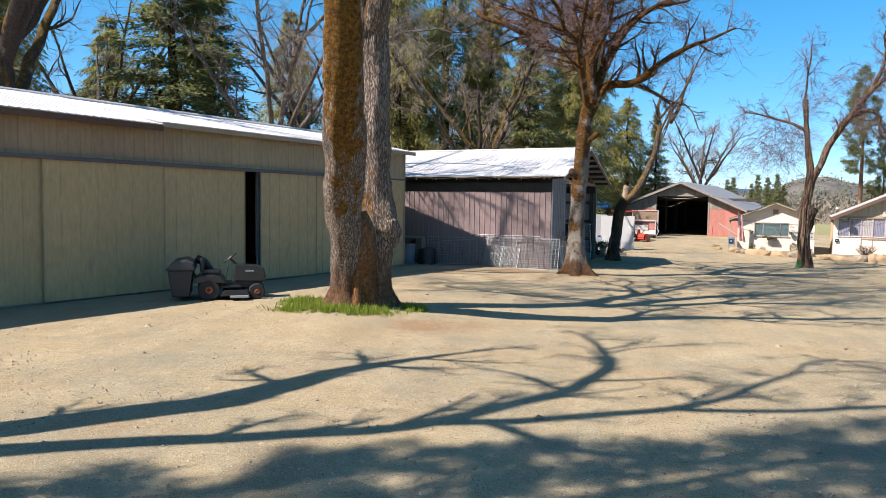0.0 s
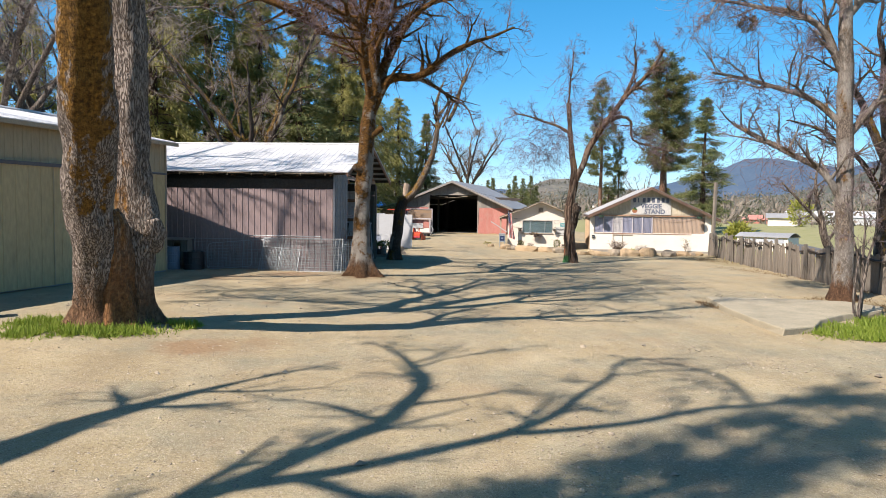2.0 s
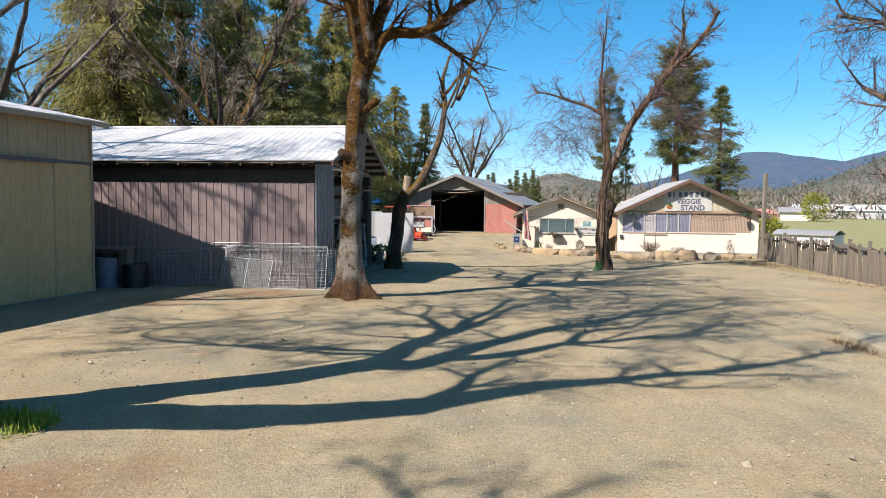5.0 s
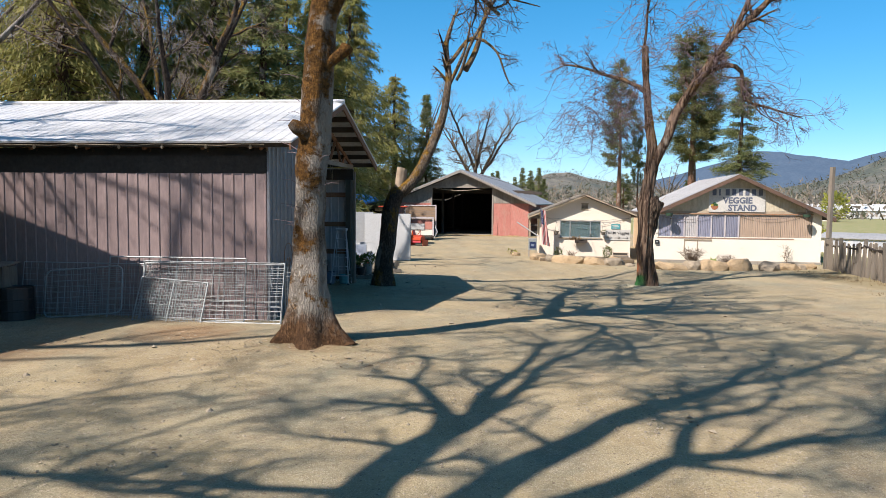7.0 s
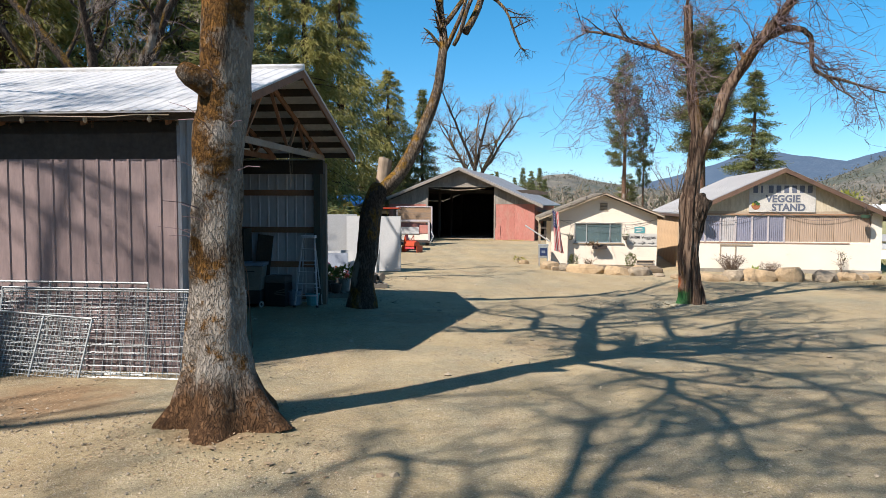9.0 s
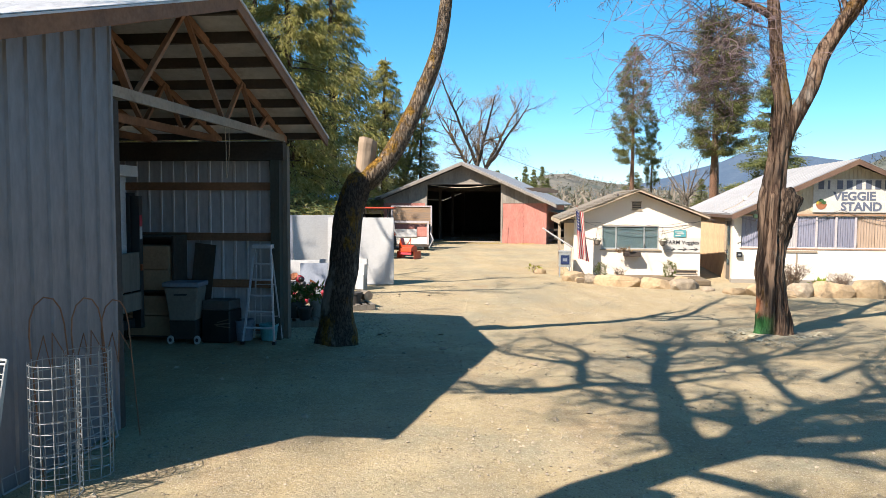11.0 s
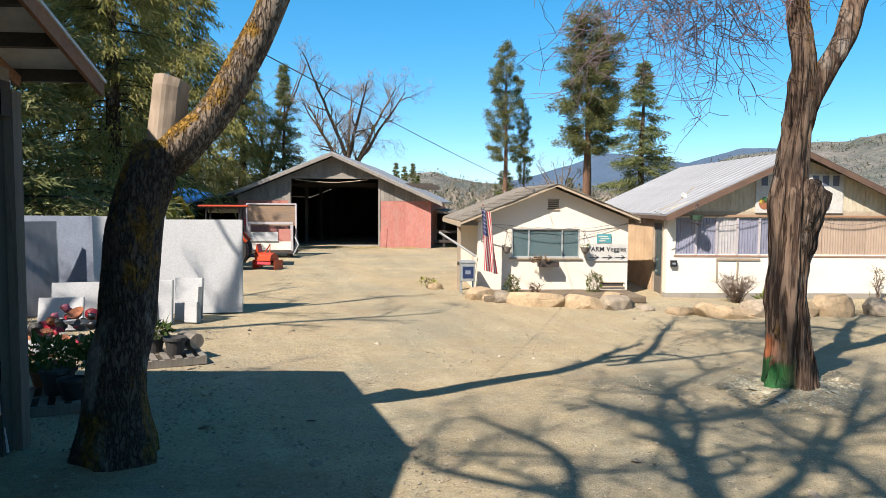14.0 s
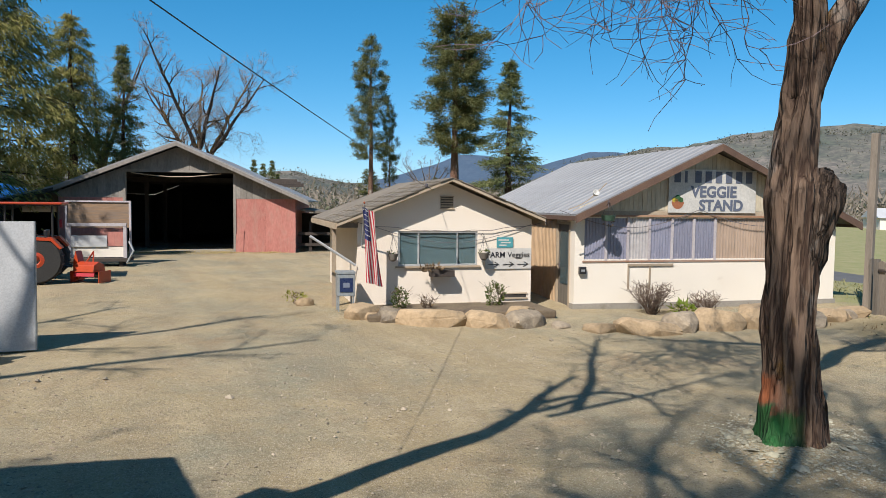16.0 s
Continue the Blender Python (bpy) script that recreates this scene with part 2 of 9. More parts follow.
M_BARK_STAINED = bark_mat("old furrowed bark stained orange", (0.42, 0.31, 0.22), (0.12, 0.075, 0.05), (0.50, 0.235, 0.07), 0.56, 0.70, side=(-0.3, -1.0, 0.0), furrow=24, tall=0.24, lichen=(0.62, 0.8), rise=0.03, moss_scale=3.2, squash=0.25, foot=(0.38, 0.18, 0.075), foot_up=1.6)
M_BARK_PALE = bark_mat("pale scaly bark", (0.29, 0.225, 0.165), (0.115, 0.076, 0.052), (0.25, 0.12, 0.028), 0.61, 0.69, side=(-0.4, -0.3, 0.5), furrow=28, tall=0.36, lichen=(0.40, 0.52), rise=0.034, moss_scale=2.2, squash=1.2, foot=(0.19, 0.098, 0.045))
M_BARK_FENCE = bark_mat("pale grey bark with rusty foot", (0.40, 0.32, 0.25), (0.16, 0.12, 0.09), (0.30, 0.16, 0.05), 0.60, 0.70, side=(-0.4, -0.3, 0.5), furrow=24, tall=0.4, lichen=(0.45, 0.6), foot=(0.21, 0.11, 0.06))
M_BARK_DARK = bark_mat("dark bark with moss", (0.145, 0.112, 0.09), (0.042, 0.031, 0.025), (0.32, 0.185, 0.032), 0.565, 0.635, side=(0.05, -0.3, 1.35), furrow=27, tall=0.3)
M_BARK_LIMB = bark_mat("pale limb bark with orange moss", (0.36, 0.275, 0.20), (0.13, 0.092, 0.066), (0.40, 0.22, 0.04), 0.56, 0.64, side=(-0.3, -0.2, 1.1), furrow=22, tall=0.3, moss_scale=3.0, squash=1.0)
M_BARK_SMOOTH = bark_mat("weathered split bark", (0.33, 0.26, 0.20), (0.07, 0.05, 0.04), (0.16, 0.12, 0.04), 0.66, 0.75, side=(0.6, 0.0, 0.3))
M_BARK_SPLIT = bark_mat("split weathered bark, bare pale wood", (0.29, 0.195, 0.135), (0.075, 0.043, 0.03), (0.24, 0.13, 0.03), 0.57, 0.68, side=(0.3, 0.0, 0.6), furrow=7.5, tall=0.09, rise=0.012, lichen=(0.60, 0.74), marks=True)
M_BARK_STUB = bark_mat("dark split bark", (0.24, 0.165, 0.115), (0.05, 0.034, 0.025), (0.16, 0.11, 0.04), 0.75, 0.85, furrow=9, tall=0.10)
M_BARK_FAR = bark_mat("pale grey brown bark", (0.30, 0.245, 0.20), (0.12, 0.095, 0.08), (0.24, 0.18, 0.08), 0.6, 0.7)
M_BARK_PINE = bark_mat("red brown pine bark", (0.36, 0.20, 0.13), (0.14, 0.075, 0.05), (0.3, 0.2, 0.1), 0.8, 0.9)
M_BARK_FIR = bark_mat("reddish conifer bark", (0.20, 0.12, 0.08), (0.05, 0.03, 0.025), (0.12, 0.09, 0.04), 0.7, 0.8)
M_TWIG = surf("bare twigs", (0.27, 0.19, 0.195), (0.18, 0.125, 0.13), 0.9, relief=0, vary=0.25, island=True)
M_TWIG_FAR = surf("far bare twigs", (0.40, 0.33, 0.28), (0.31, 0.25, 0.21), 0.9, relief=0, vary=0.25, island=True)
M_CUT = surf("cut wood", (0.50, 0.38, 0.27), (0.36, 0.27, 0.19), 0.85, grain=14, patch=4, stretch=(1, 1, 0.3))
M_CEDAR = leaf_mat("cedar sprays", (0.25, 0.25, 0.065), (0.36, 0.33, 0.095), (0.50, 0.43, 0.16), 0.45)
M_FIR = leaf_mat("fir needles", (0.16, 0.20, 0.075), (0.24, 0.26, 0.10), (0.34, 0.32, 0.13), 0.45)
M_PINE = leaf_mat("pine needles", (0.14, 0.165, 0.065), (0.21, 0.215, 0.08), (0.32, 0.285, 0.11), 0.45)
M_TAN_METAL = surf("olive tan painted steel siding", (0.68, 0.505, 0.25), (0.62, 0.455, 0.225), 0.55, patch=0.5, grain=12, stretch=(1, 1, 0.25), stain=(0.33, 0.25, 0.14), stain_at=(0.62, 0.85), relief=0.12, vary=0.05)
M_TAN_UP = surf("sun-faded tan steel siding", (0.55, 0.435, 0.26), (0.48, 0.365, 0.215), 0.6, patch=0.6, grain=12, stretch=(1, 1, 0.25), relief=0.12, vary=0.06)
M_TAN_BROWN = surf("brown pink faded steel siding", (0.50, 0.36, 0.225), (0.43, 0.305, 0.19), 0.6, patch=0.6, grain=12, stretch=(1, 1, 0.25), relief=0.12, vary=0.06)
M_RAIL = surf("grey violet door track", (0.13, 0.115, 0.13), (0.17, 0.15, 0.15), 0.6, grain=20)
M_ZINC = surf("weathered galvanised roofing", (0.84, 0.84, 0.84), (0.76, 0.76, 0.76), 0.45, 0.1, grain=8, patch=0.9, stain=(0.42, 0.385, 0.35), stain_at=(0.54, 0.75), relief=0.1, vary=0.05)
M_ZINC_OLD = surf("dull grey roofing", (0.40, 0.39, 0.38), (0.34, 0.325, 0.31), 0.55, 0.15, grain=8, patch=0.7, stretch=(1, 1, 0.25), stain=(0.26, 0.23, 0.20), stain_at=(0.58, 0.85), relief=0.1, vary=0.06)
M_BROWN_METAL = surf("mauve brown ribbed steel", (0.368, 0.270, 0.259), (0.328, 0.241, 0.230), 0.55, patch=0.7, grain=18, stretch=(1, 1, 0.3), stain=(0.16, 0.115, 0.10), stain_at=(0.6, 0.8), relief=0.12, vary=0.07)
M_GREY_METAL = surf("dull blue grey steel", (0.27, 0.28, 0.31), (0.22, 0.23, 0.25), 0.5, 0.3, patch=1.0, grain=14, stretch=(1, 1, 0.3), relief=0.12, vary=0.06)
# steel colour set for the unlit inner side of the walls
M_UNLIT_METAL = surf("steel of unlit inner sides", (0.38, 0.38, 0.40), (0.31, 0.31, 0.33), 0.6, 0.2, patch=1.0, grain=14, relief=0.1, vary=0.05)
M_OLD_WOOD = surf("weathered grey wood", (0.27, 0.235, 0.19), (0.20, 0.17, 0.135), 0.9, patch=1.5, grain=26, stretch=(6, 6, 0.5), stain=(0.11, 0.085, 0.06), relief=0.5, vary=0.22)
M_RAFTER = surf("aged rafter wood", (0.36, 0.175, 0.092), (0.24, 0.12, 0.068), 0.85, patch=2, grain=22, relief=0.4, vary=0.2)
M_DARK_WOOD = surf("dark stained timber", (0.075, 0.055, 0.042), (0.05, 0.038, 0.03), 0.85, patch=2, grain=22, relief=0.4, vary=0.2)
M_RED_PAINT = surf("faded red barn boards", (0.66, 0.27, 0.215), (0.58, 0.21, 0.165), 0.85, patch=1.1, grain=16, stretch=(1, 1, 0.35), stain=(0.50, 0.30, 0.23), stain_at=(0.5, 0.8), relief=0.3, vary=0.06)
M_GREY_BOARD = surf("silver grey barn boards", (0.38, 0.34, 0.29), (0.30, 0.265, 0.225), 0.9, patch=1.3, grain=18, stretch=(1, 1, 0.4), stain=(0.2, 0.17, 0.14), relief=0.4, vary=0.14)
M_STUCCO = surf("cream stucco", (1.10, 0.97, 0.80), (1.04, 0.90, 0.73), 0.9, patch=0.9, grain=45, stain=(0.55, 0.43, 0.31), stain_at=(0.60, 0.85), relief=0.35, depth=0.006, vary=0.0)
M_STUCCO2 = surf("off-white stucco", (1.08, 0.985, 0.83), (1.02, 0.92, 0.77), 0.9, patch=0.8, grain=45, stain=(0.52, 0.42, 0.31), stain_at=(0.60, 0.85), relief=0.35, depth=0.006, vary=0.0)
M_BEIGE_TRIM = surf("peeling beige trim", (0.55, 0.44, 0.31), (0.46, 0.36, 0.25), 0.8, patch=3, grain=30, relief=0.3)
M_BROWN_TRIM = surf("red brown fascia", (0.19, 0.11, 0.07), (0.14, 0.08, 0.055), 0.8, patch=3, grain=30, relief=0.3)
M_SHINGLE = surf("mossy wood shingles", (0.20, 0.165, 0.125), (0.27, 0.225, 0.17), 0.95, patch=2.0, grain=30, stain=(0.13, 0.13, 0.05), relief=0.5, vary=0.3)
M_INSIDE_SHADE = surf("dark interior boards and eave shade", (0.075, 0.062, 0.053), (0.052, 0.044, 0.038), 0.9, patch=1.5, grain=12, relief=0.2)
M_CONCRETE = surf("old concrete", (0.40, 0.36, 0.30), (0.33, 0.30, 0.25), 0.92, patch=0.8, grain=30, stain=(0.24, 0.21, 0.16), relief=0.4, depth=0.006)
M_ROCK = surf("tan sandstone boulder", (0.54, 0.39, 0.23), (0.42, 0.30, 0.17), 0.9, patch=2.2, grain=14, stain=(0.24, 0.19, 0.13), relief=0.7, depth=0.02, vary=0.16)


# ---- building blocks ----
class Geo:
    """Vertices and faces of one mesh."""

    def __init__(self):
        self.v, self.f = [], []

    def add(self, verts, faces, m=None):
        k = len(self.v)
        self.v += [tuple(m @ Vector(p)) for p in verts] if m is not None else [tuple(p) for p in verts]
        self.f += [tuple(k + i for i in f) for f in faces]
        return self

    def box(self, x0, x1, y0, y1, z0, z1, m=None):
        p = [(x, y, z) for x in (x0, x1) for y in (y0, y1) for z in (z0, z1)]
        return self.add(p, [(0, 1, 3, 2), (4, 6, 7, 5), (0, 4, 5, 1), (2, 3, 7, 6), (0, 2, 6, 4), (1, 5, 7, 3)], m)

    def prism(self, poly, y0, y1, m=None):
        """A polygon in x and z, thick from y0 to y1."""
        k = len(poly)
        p = [(x, y0, z) for x, z in poly] + [(x, y1, z) for x, z in poly]
        f = [tuple(range(k)), tuple(range(2 * k - 1, k - 1, -1))]
        f += [(i, k + i, k + (i + 1) % k, (i + 1) % k) for i in range(k)]
        return self.add(p, f, m)

    def tube(self, pts, radii, sides=6, cap=True):
        pts = [Vector(p) for p in pts]
        if isinstance(radii, (int, float)):
            radii = [radii] * len(pts)
        k0 = len(self.v)
        t = (pts[1] - pts[0]).normalized()
        a = t.orthogonal().normalized()
        for i, p in enumerate(pts):
            t = (pts[min(i + 1, len(pts) - 1)] - pts[max(i - 1, 0)]).normalized()
            a = (a - t * a.dot(t))
            a = a.normalized() if a.length > 1e-6 else t.orthogonal().normalized()
            b = t.cross(a)
            for s in range(sides):
                w = 2 * math.pi * s / sides
                self.v.append(tuple(p + radii[i] * (math.cos(w) * a + math.sin(w) * b)))
        for i in range(len(pts) - 1):
            for s in range(sides):
                q, r = k0 + i * sides, k0 + (i + 1) * sides
                self.f.append((q + s, q + (s + 1) % sides, r + (s + 1) % sides, r + s))
        if cap:
            self.f.append(tuple(k0 + s for s in reversed(range(sides))))
            e = k0 + (len(pts) - 1) * sides
            self.f.append(tuple(e + s for s in range(sides)))
        return self

    def lathe(self, profile, sides=20, m=None):
        """Radius and height pairs, turned about z."""
        p = [(r * math.cos(2 * math.pi * s / sides), r * math.sin(2 * math.pi * s / sides), z) for r, z in profile for s in range(sides)]
        f = [(i * sides + s, i * sides + (s + 1) % sides, (i + 1) * sides + (s + 1) % sides, (i + 1) * sides + s)
             for i in range(len(profile) - 1) for s in range(sides)]
        f += [tuple(reversed(range(sides))), tuple((len(profile) - 1) * sides + s for s in range(sides))]
        return self.add(p, f, m)

    def mesh(self, name, smooth=False, bevel=0.0, tidy=True):
        me = bpy.data.meshes.new(name)
        me.from_pydata(self.v, [], self.f)
        if tidy or bevel:
            bm = bmesh.new()
            bm.from_mesh(me)
            bmesh.ops.recalc_face_normals(bm, faces=bm.faces)
            if bevel:
                bmesh.ops.bevel(bm, geom=bm.edges[:], offset=bevel, segments=2, affect="EDGES", profile=0.6, clamp_overlap=True)
            bm.to_mesh(me)
            bm.free()
        if smooth:
            me.polygons.foreach_set("use_smooth", [True] * len(me.polygons))
        me.update()
        return me


def part(name, geo, material, parent, label="", smooth=False, bevel=0.0, at=None, kind="", tidy=True):
    """One mesh object under a thing or a part. geo: a Geo, or a mesh that alike pieces share."""
    me = geo.mesh(name, smooth, bevel, tidy) if isinstance(geo, Geo) else geo
    if material and not me.materials:
        me.materials.append(material)
    ob = new(name, me)
    if parent:
        ob.parent = parent
    if at is not None:
        ob.matrix_basis = at
    return tagged(ob, label, kind=kind)


def thing(name, m, label, category, group="", kind=""):
    ob = new(name)
    ob.empty_display_size = 0.2
    ob.matrix_basis = m
    return tagged(ob, label, category, group, kind)


def single(name, geo, material, m, label, category, group="", kind="", smooth=False, bevel=0.0, tidy=True):
    ob = part(name, geo, material, None, label, smooth, bevel, m, kind, tidy)
    return tagged(ob, category=category, group=group)


def smoothstep(a, b, x):
    t = max(0.0, min(1.0, (x - a) / (b - a)))
    return t * t * (3 - 2 * t)


def bell(x, y, cx, cy, r):
    return math.exp(-((x - cx) ** 2 + (y - cy) ** 2) / (r * r))


def ground_z(x, y):
    """The lie of the land, in metres."""
    z = -0.30 * bell(x, y, 12.0, 38.5, 6.5) - 0.12 * bell(x, y, 19, 44.5, 5.0) + 0.28 * smoothstep(50, 62, y) * smoothstep(40, 20, abs(x))
    z += 0.13 * smoothstep(2, -5, x) * smoothstep(33, 27, y) + 0.08 * bell(x, y, -3.6, 16.9, 2.6) + 0.14 * bell(x, y, 0.9, 27.1, 1.5) + 0.10 * bell(x, y, 11.15, 37.65, 0.9)
    far = max(abs(x) - 60, y - 110, -y - 30, 0)
    return z - 0.012 * min(far, 120) - 1.2 * smoothstep(23, 40, x) * smoothstep(140, 70, y)


def ribbed(width, height, pitch, proud, rib, base=0.0):
    """A ribbed steel sheet standing in x and z, its ribs towards -y."""
    xs = [0.0]
    k = max(1, round(width / pitch))
    p = width / k
    prof = []
    for i in range(k):
        x = i * p
        prof += [(x, 0), (x + p - 2 * rib, 0), (x + p - 1.5 * rib, -proud), (x + p - 0.5 * rib, -proud)]
    prof.append((width, 0))
    g = Geo()
    n = len(prof)
    g.v = [(x, y, base) for x, y in prof] + [(x, y, height) for x, y in prof] + [(x, y + 0.006, base) for x, y in prof] + [(x, y + 0.006, height) for x, y in prof]
    g.f = [(i, i + 1, n + i + 1, n + i) for i in range(n - 1)] + [(2 * n + i + 1, 2 * n + i, 3 * n + i, 3 * n + i + 1) for i in range(n - 1)]
    g.f += [(0, n, 3 * n, 2 * n), (n - 1, 2 * n - 1 + 2 * n - n, 4 * n - 1, 2 * n - 1)]
    g.f[-1] = (n - 1, 3 * n - 1, 4 * n - 1, 2 * n - 1)
    g.f += [(i, 2 * n + i, 2 * n + i + 1, i + 1) for i in range(n - 1)] + [(n + i, n + i + 1, 3 * n + i + 1, 3 * n + i) for i in range(n - 1)]
    return g


def slope_at(x, y0, z0, y1, z1):
    """The pose of a roof sheet: its x runs along the eave, its z up the slope from (y0, z0) to (y1, z1), its ribs upward."""
    d = Vector((0, y1 - y0, z1 - z0))
    up = d.normalized()
    ax = Vector((1, 0, 0)) if y1 > y0 else Vector((-1, 0, 0))
    nrm = up.cross(ax)
    if nrm.z > 0:
        nrm = -nrm
    m = Matrix((ax, nrm, up)).transposed().to_4x4()
    return Matrix.Translation((x, y0, z0)) @ m, d.length


def roof_slope(house, x0, x1, y0, z0, y1, z1, sheet, material, pitch=0.23, proud=0.010, rib=0.035):
    """A roof slope of ribbed sheets laid side by side, each a piece of its own."""
    g = Geo()
    d = Vector((0, y1 - y0, z1 - z0))
    nr = Vector((0, -d.z, d.y)).normalized()
    if nr.z < 0:
        nr = -nr
    lo = [Vector((x, y, z)) - nr * 0.03 for x, y, z in ((x0, y0, z0), (x1, y0, z0), (x1, y1, z1), (x0, y1, z1))]
    hi = [p + nr * 0.02 for p in lo]
    g.add(lo + hi, [(0, 1, 2, 3), (7, 6, 5, 4), (0, 4, 5, 1), (1, 5, 6, 2), (2, 6, 7, 3), (3, 7, 4, 0)])
    roof = part("roof", g, material, house)
    k = max(1, round((x1 - x0) / sheet))
    w = (x1 - x0) / k
    me = None
    for i in range(k):
        m, ln = slope_at(x0 + i * w if y1 > y0 else x0 + (i + 1) * w, y0, z0, y1, z1)
        if me is None:
            me = ribbed(w - 0.004, ln, pitch, proud, rib).mesh("roof_sheet")
            me.materials.append(material)
        part("roof_sheet", me, None, roof, at=m)
    return roof


def planks(host, x0, x1, low, high, width, thick, material, y=0.0, name="plank", gap=0.006, seed=1):
    """Upright boards from x0 to x1; low and high give the ends' heights at x."""
    rnd = random.Random(seed)
    k = max(1, round((x1 - x0) / width))
    w = (x1 - x0) / k
    for i in range(k):
        a, b = x0 + i * w + gap / 2, x0 + (i + 1) * w - gap / 2
        off = rnd.uniform(-0.004, 0.004)
        g = Geo().prism([(a, low(a)), (b, low(b)), (b, high(b)), (a, high(a))], y - thick + off, y)
        part(name, g, material, host)


# ---- ground, hills ----
def spread(lo, hi, step, far, growth=1.22):
    xs = list(np.arange(lo, hi + step / 2, step))
    s, a, b = step, lo, hi
    while a > -far:
        s *= growth
        a -= s
        xs.insert(0, a)
    s = step
    while b < far:
        s *= growth
        b += s
        xs.append(b)
    return [float(x) for x in xs]


def build_ground():
    xs, ys = spread(-16, 26, 0.3, 3500), spread(2, 66, 0.3, 4200)
    me = bpy.data.meshes.new("ground")
    v = []
    for y in ys:
        for x in xs:
            near = smoothstep(60, 30, abs(x - 5)) * smoothstep(90, 60, abs(y - 30))
            rut = 0.018 * noise.noise((x * 0.5, y * 0.5, 3.1)) + 0.012 * noise.noise((x * 1.7, y * 1.7, 7.7))
            v.append((x, y, ground_z(x, y) + near * rut))
    n = len(xs)
    f = [(j * n + i, j * n + i + 1, (j + 1) * n + i + 1, (j + 1) * n + i) for j in range(len(ys) - 1) for i in range(n - 1)]
    me.from_pydata(v, [], f)
    me.materials.append(M_GROUND)
    cover = me.color_attributes.new("cover", "FLOAT_COLOR", "POINT")
    for i, (x, y, z) in enumerate(v):
        green = max(smoothstep(19.5, 24, x) * smoothstep(10, 20, y), smoothstep(85, 110, y), smoothstep(-22, -30, x), smoothstep(-12, -25, y), 0.55 * bell(x, y, 9.2, 48.6, 0.6))
        dry = max(bell(x, y, 13.5, 20.5, 2.2) * 0.8, smoothstep(17.2, 18.4, x) * 0.8 * smoothstep(45, 40, y), 0.75 * bell(x, y, 1.0, 27.0, 1.3), smoothstep(12.5, 18, x) * smoothstep(17, 12, y) * 0.5)
        # soil; the last three bells also warm the colour of the shed's shadow
        soil = max(0.75 * bell(x, y, -1.9, 15.0, 0.9), 0.6 * bell(x, y, -0.9, 15.6, 0.7), 0.55 * bell(x, y, 0.9, 26.7, 0.8), 0.7 * bell(x, y, -1.5, 28.4, 1.4), 0.6 * bell(x, y, -4.0, 26.6, 1.8), 0.35 * bell(x, y, -1.0, 25.5, 2.0), 0.6 * bell(x, y, 1.0, 35.6, 2.6), 0.5 * bell(x, y, 3.6, 35.0, 2.2), 0.5 * bell(x, y, -0.5, 33.0, 2.5))
        cover.data[i].color = (green, dry, soil, 1)
    me.polygons.foreach_set("use_smooth", [True] * len(me.polygons))
    ob = tagged(new("ground", me), "pale packed dirt yard with gravel, ruts and grass fields beyond", "ground", kind="structure")
    return ob


build_ground()


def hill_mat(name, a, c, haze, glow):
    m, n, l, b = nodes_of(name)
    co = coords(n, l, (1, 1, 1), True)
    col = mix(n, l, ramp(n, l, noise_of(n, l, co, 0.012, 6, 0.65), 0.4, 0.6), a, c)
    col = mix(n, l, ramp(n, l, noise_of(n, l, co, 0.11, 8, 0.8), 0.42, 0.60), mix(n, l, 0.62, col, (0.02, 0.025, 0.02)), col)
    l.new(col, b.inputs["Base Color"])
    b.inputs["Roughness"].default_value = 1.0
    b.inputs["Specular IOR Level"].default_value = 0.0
    # distance haze is painted into the surface as a faint bluish glow
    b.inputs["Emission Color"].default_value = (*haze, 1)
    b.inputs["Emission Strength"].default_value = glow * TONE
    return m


def ridge(name, label, dist, profile, depth, material, rough, seed):
    """A chain of hills at about one distance: profile gives bearing and elevation in degrees."""
    g = Geo()
    az = np.arange(profile[0][0], profile[-1][0] + 0.01, 0.25)
    el = np.interp(az, [p[0] for p in profile], [p[1] for p in profile])
    rows = 10
    for j in range(rows + 1):
        s = j / rows
        d = dist - depth * (1 - s)
        for a, e in zip(az, el):
            top = dist * math.tan(radians(float(e))) + 2.4
            w = radians(float(a))
            bumpy = rough * (noise.fractal((float(a) * 0.35, s * 3.0, seed), 1.0, 2.1, 5))
            z = -9 + (top + 9) * (s ** 1.4) + bumpy * (0.25 + s)
            g.v.append((2 + d * math.sin(w), 15 + d * math.cos(w), z))
    n = len(az)
    g.f = [(j * n + i, j * n + i + 1, (j + 1) * n + i + 1, (j + 1) * n + i) for j in range(rows) for i in range(n - 1)]
    single(name, g, material, Matrix(), label, "hills", kind="structure", smooth=True)
    return g.v, n


ridge("backdrop_mountain", "far forested mountain, blued by painted haze, under a clear sky", 3400,
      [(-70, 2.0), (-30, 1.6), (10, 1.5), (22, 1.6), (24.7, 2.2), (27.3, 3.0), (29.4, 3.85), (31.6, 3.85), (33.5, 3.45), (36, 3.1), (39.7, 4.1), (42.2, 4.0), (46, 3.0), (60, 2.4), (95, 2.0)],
      900, hill_mat("far mountain with painted haze", (0.05, 0.075, 0.09), (0.07, 0.095, 0.11), (0.20, 0.33, 0.62), 0.30), 5.0, 1.3)
